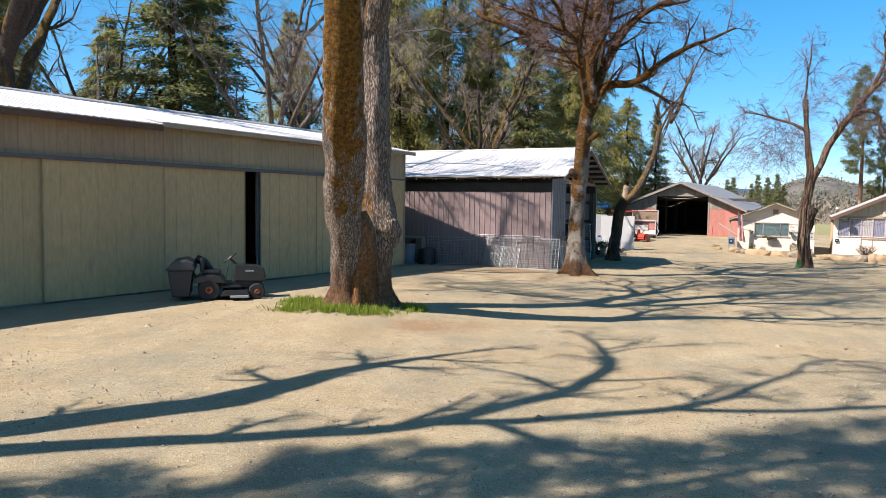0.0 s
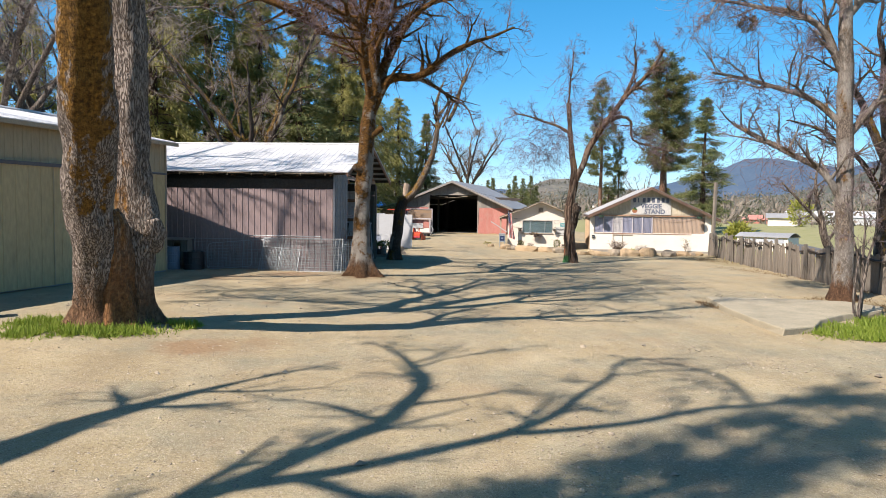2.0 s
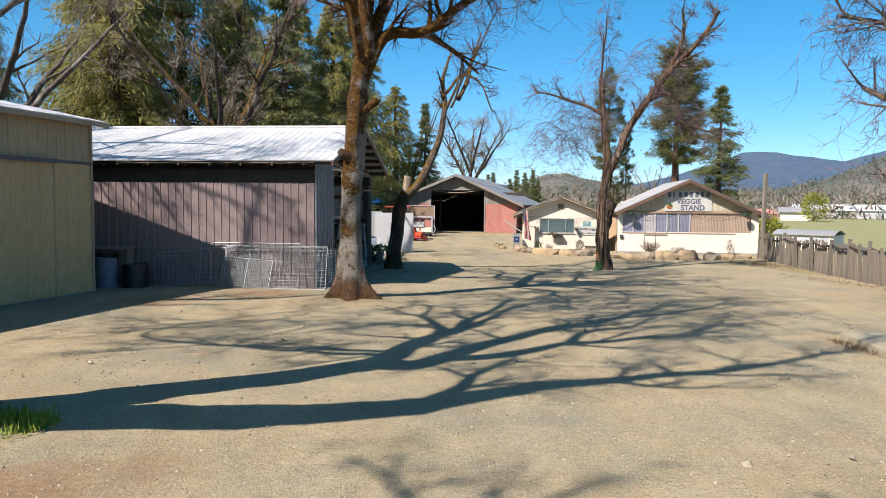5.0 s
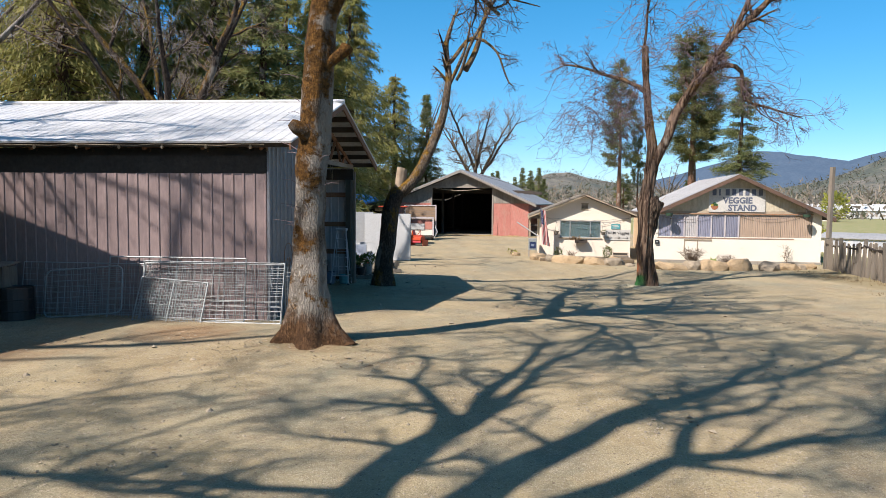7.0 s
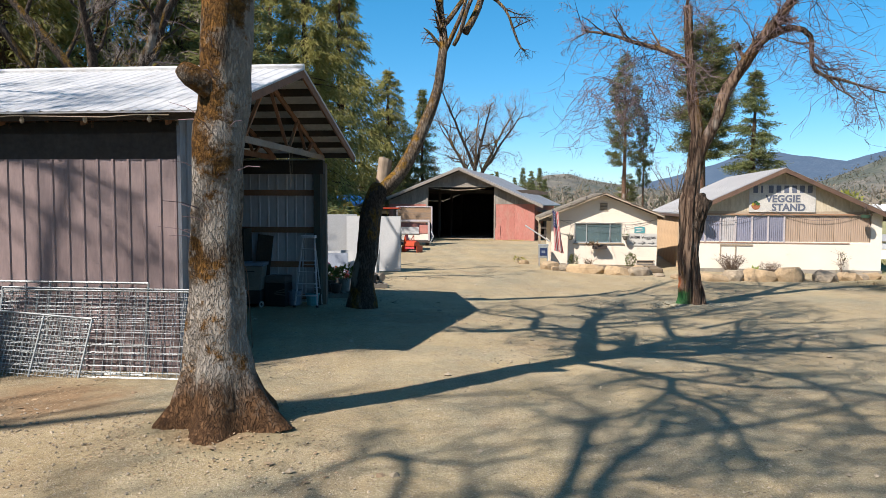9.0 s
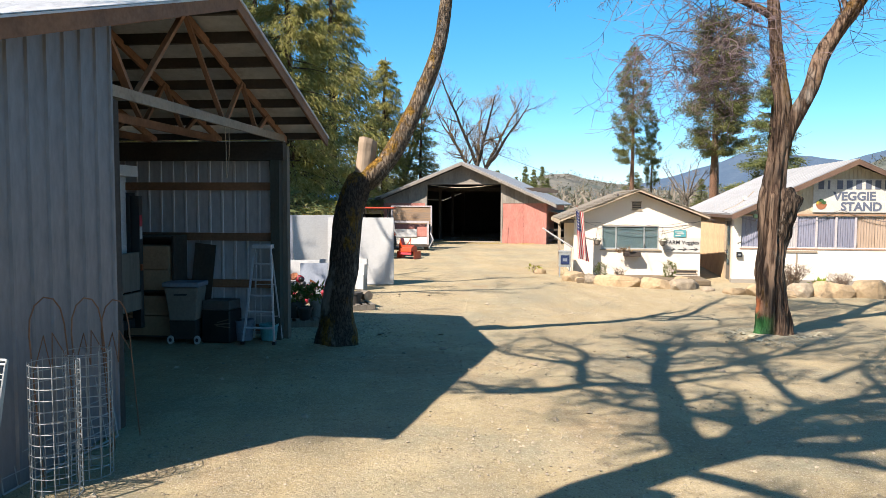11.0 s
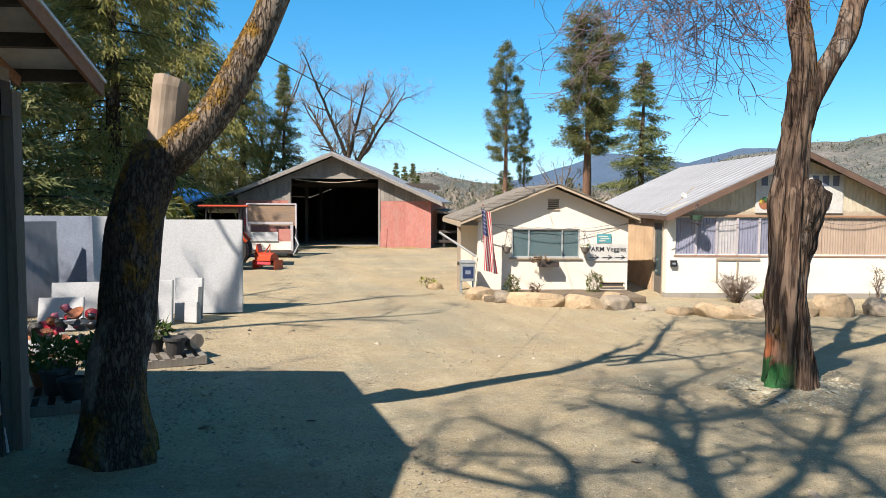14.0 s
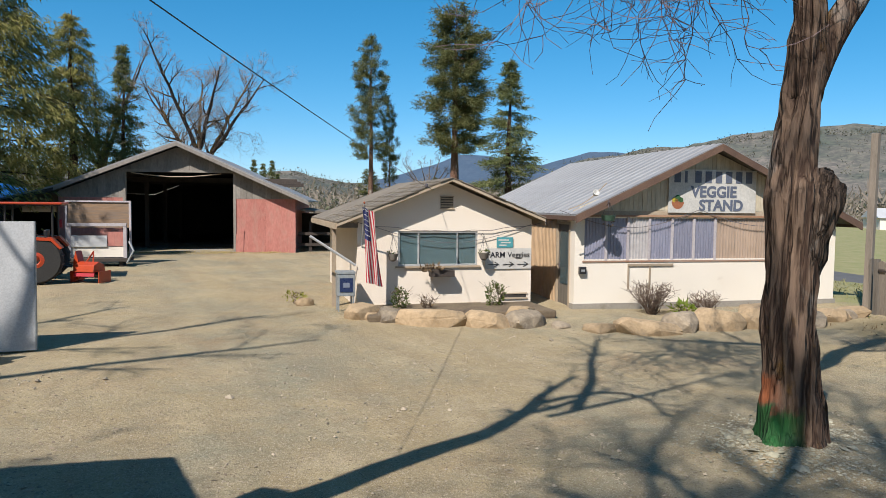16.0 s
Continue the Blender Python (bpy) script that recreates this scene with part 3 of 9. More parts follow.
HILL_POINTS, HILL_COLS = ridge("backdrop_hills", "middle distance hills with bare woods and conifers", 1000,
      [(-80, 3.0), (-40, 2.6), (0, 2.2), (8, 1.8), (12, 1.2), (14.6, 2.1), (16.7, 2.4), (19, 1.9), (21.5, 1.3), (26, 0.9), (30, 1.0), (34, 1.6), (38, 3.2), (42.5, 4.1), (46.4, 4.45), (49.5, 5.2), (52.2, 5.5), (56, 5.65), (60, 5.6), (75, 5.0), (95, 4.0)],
      420, hill_mat("wooded hills with painted haze", (0.22, 0.185, 0.14), (0.095, 0.105, 0.065), (0.26, 0.31, 0.40), 0.22), 4.0, 4.2)


# ---- machine shed: olive tan steel, sliding doors ----
def tan_door(shed, x0, x1, y, label=""):
    d = part("sliding_door", ribbed(x1 - x0, 3.36, 0.46, 0.014, 0.02, 0.05), M_TAN_METAL, shed, label, at=pose(x0, y - 0.03, 0))
    for x in (0.0, x1 - x0 - 0.035):
        part("door_edge", Geo().box(x, x + 0.035, -0.026, -0.015, 0.05, 3.36), M_TAN_UP, d)
    return d


def machine_shed():
    s = thing("machine_shed", pose(-5.77, 28.44, 0.13, 0, 0, 69), "long olive tan steel machine shed with sliding doors ajar", "shed")
    s.scale = (0.94, 0.94, 0.97)
    L, D, H, R = 30.0, 9.4, 4.42, 5.36
    body = Geo().box(-L, 0, D - 0.12, D, 0, H).box(-L, -L + 0.12, 0, D, 0, H).box(-0.12, 0, 0.12, D, 0, H)
    body.prism([(-0.0, H), (D, H), (D / 2, R)], -0.06, 0.0, pose(-0.06, 0, 0, 0, 0, 90))
    body.prism([(-0.0, H), (D, H), (D / 2, R)], -0.06, 0.0, pose(-L + 0.06, 0, 0, 0, 0, 90))
    part("wall", body, M_TAN_METAL, s)
    part("front_wall", Geo().box(-L, -8.6, 0.0, 0.10, 0, 3.4).box(-7.98, 0, 0.0, 0.10, 0, 3.4).box(-L, 0, 0, 0.10, 3.4, H), M_UNLIT_METAL, s)
    w = 0.9
    me = ribbed(w - 0.003, 4.40, 0.30, 0.012, 0.02, 3.46).mesh("siding_sheet")
    me.materials.append(M_TAN_UP)
    k = int(L / w)
    up = part("upper_siding", Geo().box(-L, 0, -0.012, -0.002, 3.44, 3.5), M_TAN_UP, s)
    for i in range(k):
        if i == 12:
            me = me.copy()
            me.materials[0] = M_TAN_BROWN
        part("siding_sheet", me, None, up, at=pose(-(i + 1) * w, -0.008, 0))
    # fixed end panel by the far corner
    me = ribbed(1.3, 3.36, 0.43, 0.012, 0.02, 0.05).mesh("end_panel")
    me.materials.append(M_TAN_METAL)
    part("end_panel", me, None, s, at=pose(-1.36, -0.02, 0))
    part("corner_trim", Geo().box(-0.06, 0.012, -0.05, -0.032, 0, H), M_BEIGE_TRIM, s)
    part("corner_trim", Geo().box(0.0, 0.014, -0.03, 0.06, 0, H), M_BEIGE_TRIM, s)
    # doors hang from the track, one behind the other
    tan_door(s, -5.42, -1.4, -0.035)
    tan_door(s, -8.0, -5.38, -0.10)
    tan_door(s, -11.55, -8.58, -0.035)
    tan_door(s, -14.87, -11.5, -0.10)
    tan_door(s, -18.3, -14.82, -0.035)
    tan_door(s, -21.8, -18.25, -0.10)
    tan_door(s, -25.3, -21.75, -0.035)
    tan_door(s, -29.8, -25.25, -0.10)
    part("door_track", Geo().box(-L, -1.4, -0.17, -0.0, 3.365, 3.43).box(-L, -1.4, -0.19, -0.17, 3.34, 3.44), M_RAIL, s)
    part("door_track", Geo().box(-1.4, 0.0, -0.06, -0.0, 3.37, 3.42), M_RAIL, s)
    ov = 0.32
    z0 = H + 0.10
    roof_slope(s, -11.7, 0.35, -ov, z0 - 0.02, D / 2, R + 0.1, 0.9, M_ZINC)
    roof_slope(s, -L - 0.3, -11.7, -ov - 0.10, z0 - 0.10, D / 2, R + 0.12, 0.9, M_ZINC)
    roof_slope(s, -L - 0.3, 0.35, D + ov, z0, D / 2, R + 0.1, 0.9, M_ZINC)
    part("ridge_cap", Geo().tube([(-L - 0.3, D / 2, R + 0.12), (0.35, D / 2, R + 0.12)], 0.07, 6), M_ZINC, s)
    part("fascia", Geo().box(-11.65, 0.35, -ov, -ov + 0.03, H - 0.06, z0 - 0.045), M_BEIGE_TRIM, s, "pale fascia board")
    part("fascia", Geo().box(-L - 0.3, -11.73, -ov - 0.10, -ov - 0.07, H - 0.17, z0 - 0.125), M_BROWN_TRIM, s)
    part("soffit", Geo().box(-L - 0.3, 0.35, -ov + 0.03, -0.02, H + 0.0, H + 0.02), M_DARK_WOOD, s)
    part("floor_slab", Geo().box(-L + 0.1, -0.1, 0.1, D - 0.1, -0.1, 0.02), M_CONCRETE, s)
    return s


machine_shed()


# ---- open shed: mauve ribbed steel, trussed roof ----
SHED = pose(-0.17, 29.87, 0, 0, 0, -13)


# made far paler than the outer grey steel to lift the dim interior
M_BACK_METAL = surf("inner face of grey steel, lightened for dim interior", (0.66, 0.68, 0.72), (0.54, 0.56, 0.60), 0.5, 0.2, patch=1.0, grain=14, stretch=(1, 1, 0.3), relief=0.12, vary=0.1)
M_CHORD = surf("pale weathered timber", (0.46, 0.38, 0.30), (0.36, 0.29, 0.22), 0.85, patch=1.2, grain=24, stain=(0.2, 0.14, 0.09), relief=0.4, vary=0.15)
M_RIB_GLINT = surf("painted rib glint", (0.80, 0.80, 0.80), (0.7, 0.7, 0.7), 0.5, vary=0.12)


def hay_shed():
    s = thing("open_shed", SHED, "open-ended mauve brown steel shed with galvanised roof and wood trusses", "shed")
    L, D, H = 9.6, 7.5, 3.56
    y0, z0, yr, zr, y1, z1 = -0.42, 3.66, 3.88, 5.0, 8.2, 3.62
    back = part("front_wall", Geo().box(-L, -0.02, 0.02, 0.05, 2.0, 2.12).box(-L, -0.02, 0.02, 0.05, 0.8, 0.92).box(-L, -0.02, 0.0, 0.05, 3.40, H), M_DARK_WOOD, s)
    w = 0.92
    me = ribbed(w - 0.002, 3.04, 0.23, 0.02, 0.03, 0.02).mesh("siding_sheet")
    me.materials.append(M_BROWN_METAL)
    for i in range(10):
        part("siding_sheet", me, None, back, at=pose(-0.03 - (i + 1) * w, -0.002, 0))
    # dark board in place of the shadow that the eave casts
    up = part("eave_wall", Geo().box(-L, -0.03, 0.0, 0.018, 2.98, 3.56), M_INSIDE_SHADE, s)
    # closed part of the open end
    endw = part("end_wall", Geo().box(-0.05, -0.02, 0.05, 2.0, 1.9, 2.02).box(-0.05, -0.02, 0.05, 2.0, 0.8, 0.9), M_DARK_WOOD, s)
    for i in range(4):
        tall = z0 - 0.05 + (zr - z0) / (yr - y0) * (i * 0.5 + 0.05 - y0)
        part("end_sheet", ribbed(0.5, tall, 0.25, 0.02, 0.03, 0.02), M_GREY_METAL, endw, at=pose(0.0, i * 0.5, 0, 0, 0, 90))
    part("corner_trim", Geo().box(-0.02, 0.03, -0.035, 0.0, 0.02, 3.5).box(0.0, 0.03, 0.0, 0.05, 0.02, 3.5), M_GREY_METAL, s)
    # far wall with girts, seen from inside
    far = part("back_wall", Geo().box(-L, -0.1, D - 0.10, D - 0.04, 0.1, 0.22), M_RAFTER, s)
    for gz in (0.88, 1.72, 2.62):
        part("girt", Geo().box(-L, -0.1, D - 0.10, D - 0.04, gz, gz + 0.14), M_RAFTER, far)
    me3 = ribbed(w - 0.002, 3.5, 0.23, 0.02, 0.03, 0.02).mesh("back_sheet")
    me3.materials.append(M_BACK_METAL)
    # pale strips painted in for the light caught along the ribs
    for i in range(36):
        part("rib_edge", Geo().box(-0.012, 0.012, -0.034, -0.028, 0.05, 3.45), M_RIB_GLINT, far, at=pose(-0.24 - i * 0.23, D, 0))
    for i in range(10):
        part("back_sheet", me3, None, far, at=pose(-(i + 1) * w, D, 0))
    part("beam", Geo().box(-L, 0.05, D - 0.28, D - 0.11, 3.14, 3.46), M_DARK_WOOD, s)
    part("beam", Geo().box(-L, -0.06, 0.07, 0.2, 3.2, 3.45), M_DARK_WOOD, s)
    for x in (-0.02, -3.2, -6.4, -9.4):
        part("post", Geo().box(x - 0.16, x, D - 0.29, D - 0.12, -0.1, 3.14), surf("green stained post", (0.07, 0.085, 0.065), (0.06, 0.055, 0.045), 0.9, stretch=(4, 4, 0.5)) if x == -0.02 else M_DARK_WOOD, s)
    part("post", Geo().box(-0.04, 0.06, D - 0.10, D + 0.06, -0.1, 3.4), M_OLD_WOOD, s)
    part("post", Geo().box(-0.18, -0.03, 2.02, 2.17, -0.1, 3.45), M_DARK_WOOD, s)
    part("left_wall", Geo().box(-L - 0.06, -L, 0, D, 0, H), M_UNLIT_METAL, s)
    # trusses
    half = (y1 - 0.75 - 0.1)
    slope = (zr - z0) / (yr - y0)

    def top(y):
        return z0 - 0.16 + slope * ((y if y <= yr else 2 * yr - y) - y0)

    for x in (-0.01, -1.25, -2.5, -3.75, -5.0, -6.25, -7.5, -8.75):
        tr = part("truss", Geo().box(x - 0.045, x, 0.0, 7.5, 3.48, 3.60), M_CHORD if x == -0.01 else M_RAFTER, s, "pale weathered bottom chord" if x == -0.01 else "")
        for a, b in ((y0, yr), (y1, yr)):
            m, ln = slope_at(x - 0.09, a, top(a), b, top(b))
            part("top_chord", Geo().box(-0.045 if a < yr else 0, 0.0 if a < yr else 0.045, 0.0, 0.11, 0.3, ln - 0.02), M_RAFTER, tr, at=m @ Matrix.Translation((0, -0.02, 0)))
        for a, b in ((1.4, 2.0), (2.6, 2.05), (2.62, 3.88), (5.1, 3.88), (5.12, 5.75), (6.4, 5.8), (1.4, 0.9), (6.4, 6.9)):
            p, q = Vector((x - 0.10, a, 3.54)), Vector((x - 0.10, b, top(b) - 0.04))
            part("web", Geo().tube([p, q], 0.042, 4), M_RAFTER, tr)
    for i in range(7):
        for sgn in (-1, 1):
            y = yr + sgn * (0.12 + i * 0.66)
            z = top(y) + 0.10
            part("purlin", Geo().box(-L, 0.56, y - 0.045, y + 0.045, z - 0.11, z + 0.03), M_DARK_WOOD, s)
    roof_slope(s, -L - 0.1, 0.62, y0, z0, yr, zr, 0.9, M_ZINC)
    roof_slope(s, -L - 0.1, 0.62, y1, z1, yr, zr, 0.9, M_ZINC)
    part("ridge_cap", Geo().tube([(-L, yr, zr + 0.02), (0.62, yr, zr + 0.02)], 0.06, 6), M_ZINC, s)
    for a, za in ((y0, z0), (y1, z1)):
        m, ln = slope_at(0.0, a, za, yr, zr)
        sgn = 1 if a < yr else -1
        part("rake_board", Geo().box(0.56 * sgn, 0.60 * sgn, 0.03, 0.17, 0, ln), M_RAFTER, s, at=m)
    # light sockets under the eave and the white cord
    for i in range(9):
        part("eave_bulb", Geo().lathe([(0.012, 0), (0.03, -0.03), (0.03, -0.06), (0.012, -0.09)], 8, pose(-0.25 - i * 0.92, y0 + 0.08, z0 - 0.06)), M_BEIGE_TRIM, s)
    pts = [(-5.8 + 0.45 * i, y0 + 0.03, z0 - 0.05 - 0.03 * (i % 4) / 3) for i in range(14)]
    part("eave_cord", Geo().tube(pts, 0.008, 4), M_BEIGE_TRIM, s)
    return s


hay_shed()


# ---- red barn ----
def barn():
    s = thing("barn", pose(8.72, 62.9, 0.27, 0, 0, -20), "faded red and grey board barn with a wide dark doorway", "barn")
    zr, D = 4.34, 15.0

    def roofline(x):
        return zr - 0.447 * abs(x + 0.1) if x > -0.1 else zr - 0.40 * abs(x + 0.1) if x > -4.6 else zr - 1.8 - 0.27 * (-4.6 - x)

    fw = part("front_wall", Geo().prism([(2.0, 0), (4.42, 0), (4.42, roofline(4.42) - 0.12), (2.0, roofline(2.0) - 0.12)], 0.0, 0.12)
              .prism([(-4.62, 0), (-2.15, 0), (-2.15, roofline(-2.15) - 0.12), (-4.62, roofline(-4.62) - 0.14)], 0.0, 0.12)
              .prism([(-2.15, 3.22), (2.0, 3.22), (2.0, roofline(2.0) - 0.12), (-0.1, zr - 0.12), (-2.15, roofline(-2.15) - 0.12)], 0.0, 0.12), M_INSIDE_SHADE, s)
    planks(fw, 2.0, 4.42, lambda x: 0.02, lambda x: min(2.18, roofline(x) - 0.14), 1.2, 0.02, M_RED_PAINT, 0.0, "red_panel", seed=2)
    planks(fw, -4.62, -2.15, lambda x: 0.02, lambda x: 2.18, 1.3, 0.02, M_RED_PAINT, 0.0, "red_panel", seed=3)
    planks(fw, 2.0, 4.42, lambda x: min(2.18, roofline(x) - 0.14), lambda x: roofline(x) - 0.13, 0.25, 0.025, M_GREY_BOARD, 0.0, "grey_board", seed=4)
    planks(fw, -4.62, -2.15, lambda x: 2.18, lambda x: roofline(x) - 0.13, 0.25, 0.025, M_GREY_BOARD, 0.0, "grey_board", seed=5)
    planks(fw, -2.15, 2.0, lambda x: 3.22, lambda x: roofline(x) - 0.13, 0.25, 0.025, M_GREY_BOARD, 0.0, "grey_board", seed=6)
    part("door_frame", Geo().box(-2.23, -2.13, -0.05, 0.14, 0, 3.22).box(1.97, 2.07, -0.05, 0.14, 0, 3.22).box(-2.23, 2.07, -0.05, 0.14, 3.2, 3.3), M_GREY_BOARD, s)
    part("side_wall", Geo().box(4.32, 4.42, 0.12, D, 0, 2.2), M_RED_PAINT, s)
    part("side_wall", Geo().box(-4.62, -4.52, 0.12, D, 0, 2.4), M_INSIDE_SHADE, s)
    # unseen dark loft and linings, added to keep the doorway black
    part("loft_floor", Geo().box(-2.0, 1.9, 0.3, D - 0.1, 3.32, 3.36), M_INSIDE_SHADE, s)
    part("roof_lining", Geo().prism([(-0.1, zr - 0.05), (4.36, 2.24), (4.36, 2.20), (-0.1, zr - 0.1)], 0.15, D - 0.1), M_INSIDE_SHADE, s)
    part("roof_lining", Geo().prism([(-4.55, 2.5), (-0.1, zr - 0.05), (-0.1, zr - 0.1), (-4.55, 2.46)], 0.15, D - 0.1), M_INSIDE_SHADE, s)
    part("back_wall", Geo().prism([(-4.62, 0), (4.42, 0), (4.42, 2.2), (-0.1, zr - 0.15), (-4.62, 2.4)], D - 0.1, D), M_INSIDE_SHADE, s)
    # inner posts, loft edge and clutter of the dark hall
    for y in (3.5, 7.0, 10.5):
        for x in (-2.2, 2.2):
            part("post", Geo().box(x - 0.08, x + 0.08, y - 0.08, y + 0.08, 0, 3.3), M_DARK_WOOD, s)
        part("tie_beam", Geo().box(-4.5, 4.3, y - 0.07, y + 0.07, 2.9, 3.1), M_DARK_WOOD, s)
    # roof in two slopes and the lean-to
    def slope(x0, z0, x1, z1, name):
        g = Geo().prism([(x0, z0), (x1, z1), (x1, z1 + 0.07), (x0, z0 + 0.07)], -0.55, D + 0.3)
        return part(name, g, M_ZINC_OLD, s, "rust-streaked corrugated roof")
    slope(-0.1, zr, 4.95, roofline(4.95), "roof")
    slope(-4.6, roofline(-4.6), -0.1, zr, "roof")
    slope(-9.6, roofline(-9.6), -4.6, roofline(-4.6), "lean_to_roof")
    d = 0.13
    part("rake_board", Geo().prism([(-0.1, zr - d), (4.97, roofline(4.97) - d), (4.97, roofline(4.97)), (-0.1, zr)], -0.58, -0.55), M_GREY_BOARD, s)
    part("rake_board", Geo().prism([(-4.6, roofline(-4.6) - d), (-0.1, zr - d), (-0.1, zr), (-4.6, roofline(-4.6))], -0.58, -0.55), M_GREY_BOARD, s)
    part("rake_board", Geo().prism([(-9.6, roofline(-9.6) - d), (-4.6, roofline(-4.6) - d), (-4.6, roofline(-4.6)), (-9.6, roofline(-9.6))], -0.58, -0.55), M_DARK_WOOD, s)
    for x in (-6.6, -9.4):
        part("post", Geo().box(x - 0.07, x + 0.07, -0.3, -0.16, -0.2, roofline(x)), M_DARK_WOOD, s)
    part("lean_to_wall", Geo().box(-9.5, -4.62, 5.0, 5.1, 0, 1.5), M_DARK_WOOD, s)
    # low shed roof on the sunny side
    part("side_roof", Geo().prism([(4.6, 1.72), (8.2, 1.28), (8.2, 1.34), (4.6, 1.79)], 0.4, 9), M_OLD_WOOD, s)
    # dark wall added to stand for the shade under this roof
    part("side_shed_wall", Geo().box(4.45, 8.2, 5.0, 5.1, -0.3, 1.55), M_DARK_WOOD, s)
    for z in (0.25, 0.7):
        part("side_rail", Geo().box(4.5, 8.1, 0.5, 0.56, z, z + 0.12), M_DARK_WOOD, s)
    for x, y in ((5.0, 0.6), (8.0, 0.6), (8.0, 6.0)):
        part("post", Geo().box(x - 0.06, x + 0.06, y - 0.06, y + 0.06, -0.3, 1.3), M_DARK_WOOD, s)
    part("broken_skirt", Geo().prism([(3.7, 0.0), (4.42, 0.0), (4.42, 0.95), (4.1, 0.62), (3.9, 0.45)], -0.06, -0.03), M_RED_PAINT, s)
    part("broken_skirt", Geo().prism([(2.05, 0.0), (2.35, 0.0), (2.38, 0.9), (2.05, 0.75)], -0.05, -0.03), M_RED_PAINT, s)
    part("floor", Geo().box(-4.5, 4.3, 0.0, D - 0.1, -0.2, 0.01), M_CONCRETE, s)
    n = 16
    part("door_cable", Geo().tube([(-1.9 + 3.4 * i / n, -0.03, 3.16 - 0.14 * math.sin(math.pi * i / n)) for i in range(n + 1)], 0.02, 5), M_BEIGE_TRIM, s)
    return s


barn()


# ---- cream hut ----
HUT = pose(10.07, 47.58, 0, 0, 0, -13)


def hut():
    s = thing("farm_hut", HUT, "small cream stucco hut with a shingle gable roof", "hut")
    W, D, ze, zp = 4.14, 5.2, 1.98, 2.80

    def roof_z(x):
        return zp - (zp - ze) / (W / 2) * abs(x - W / 2)
    # front wall round the window, cut in one piece by a seam under the sill
    c = 1.86
    g = Geo().prism([(c, -0.2), (c, 0.91), (0.92, 0.91), (0.92, 1.70), (2.80, 1.70), (2.80, 0.91), (c + 0.0005, 0.91), (c + 0.0005, -0.2), (W, -0.2), (W, ze), (W / 2, zp), (0, ze), (0, -0.2)], 0, 0.14)
    part("front_wall", g, M_STUCCO, s)
    part("side_wall", Geo().box(0, 0.14, 0.14, D, -0.2, ze), M_STUCCO, s)
    part("side_wall", Geo().box(W - 0.14, W, 0.14, D, -0.2, ze), M_STUCCO, s)
    part("back_wall", Geo().box(0.14, W - 0.14, D - 0.14, D, -0.2, ze).prism([(0, ze), (W, ze), (W / 2, zp)], D - 0.14, D), M_STUCCO, s)
    part("floor", Geo().box(0.14, W - 0.14, 0.14, D - 0.14, -0.2, 0.02), M_CONCRETE, s)
    part("base_board", Geo().box(0.05, 2.9, -0.035, -0.003, -0.02, 0.05), M_BEIGE_TRIM, s)
    # roof of shingle courses
    fr = 0.34
    rnd = random.Random(11)
    for sgn in (-1, 1):
        ov = 0.50 if sgn < 0 else 0.20
        dx, dz = W / 2 + ov, (zp - ze) * (W / 2 + ov) / (W / 2)
        x0, z0 = W / 2 + sgn * dx, zp + 0.06 - dz
        roof = part("roof", Geo().prism([(x0, z0), (W / 2, zp + 0.06), (W / 2, zp + 0.10), (x0, z0 + 0.04)], -fr, D + 0.3), M_BEIGE_TRIM, s)
        for c in range(9):
            a, b = c / 9, (c + 1.25) / 9
            xa, za, xb, zb = x0 + (W / 2 - x0) * a, z0 + dz * a, x0 + (W / 2 - x0) * min(1, b), z0 + dz * min(1, b)
            y = -fr - rnd.uniform(0.01, 0.07)
            while y < D + 0.3:
                w = rnd.uniform(0.12, 0.28)
                t = rnd.uniform(0.0, 0.012)
                y1 = min(D + 0.3, y + w)
                if y < 2.6:
                    part("shingle", Geo().prism([(xa, za + 0.045 + t), (xb, zb + 0.045), (xb, zb + 0.055), (xa, za + 0.075 + t)], y, y1 - 0.006), M_SHINGLE, roof)
                y = y1
        part("back_shingles", Geo().prism([(x0, z0 + 0.05), (W / 2, zp + 0.11), (W / 2, zp + 0.125), (x0, z0 + 0.075)], 2.62, D + 0.3), M_SHINGLE, roof)
        part("rake_board", Geo().prism([(x0, z0 - 0.03), (W / 2, zp + 0.03), (W / 2, zp + 0.085), (x0, z0 + 0.03)], -fr - 0.03, -fr), M_BEIGE_TRIM, s)
        part("eave_board", Geo().box(x0 - 0.02 if sgn < 0 else x0, x0 if sgn < 0 else x0 + 0.02, -fr, D + 0.3, z0 - 0.09, z0 + 0.03), M_BEIGE_TRIM, s)
    # rafter tails
    for i in range(9):
        y = -0.1 + i * 0.62
        part("rafter_tail", Geo().box(-0.47, 0.0, y, y + 0.05, ze - 0.20, ze - 0.10), M_OLD_WOOD, s)
    # window
    w1 = part("window", Geo().box(0.92, 2.80, 0.02, 0.09, 1.66, 1.70).box(0.92, 2.80, 0.02, 0.09, 0.91, 0.95).box(0.92, 0.96, 0.02, 0.09, 0.95, 1.66).box(2.76, 2.80, 0.02, 0.09, 0.95, 1.66), surf("weathered aluminium", (0.62, 0.62, 0.60), (0.5, 0.5, 0.48), 0.5, 0.2), s)
    for x in (1.40, 2.32):
        part("mullion", Geo().box(x - 0.018, x + 0.018, 0.025, 0.085, 0.95, 1.66), w1.data.materials[0], w1)
    for a, b in ((0.96, 1.38), (1.42, 2.30), (2.34, 2.76)):
        part("pane", Geo().box(a, b, 0.05, 0.056, 0.95, 1.66), M_PANE, w1).visible_shadow = False
    part("sill", Geo().box(0.86, 2.86, -0.05, 0.02, 0.87, 0.91), M_BEIGE_TRIM, w1)
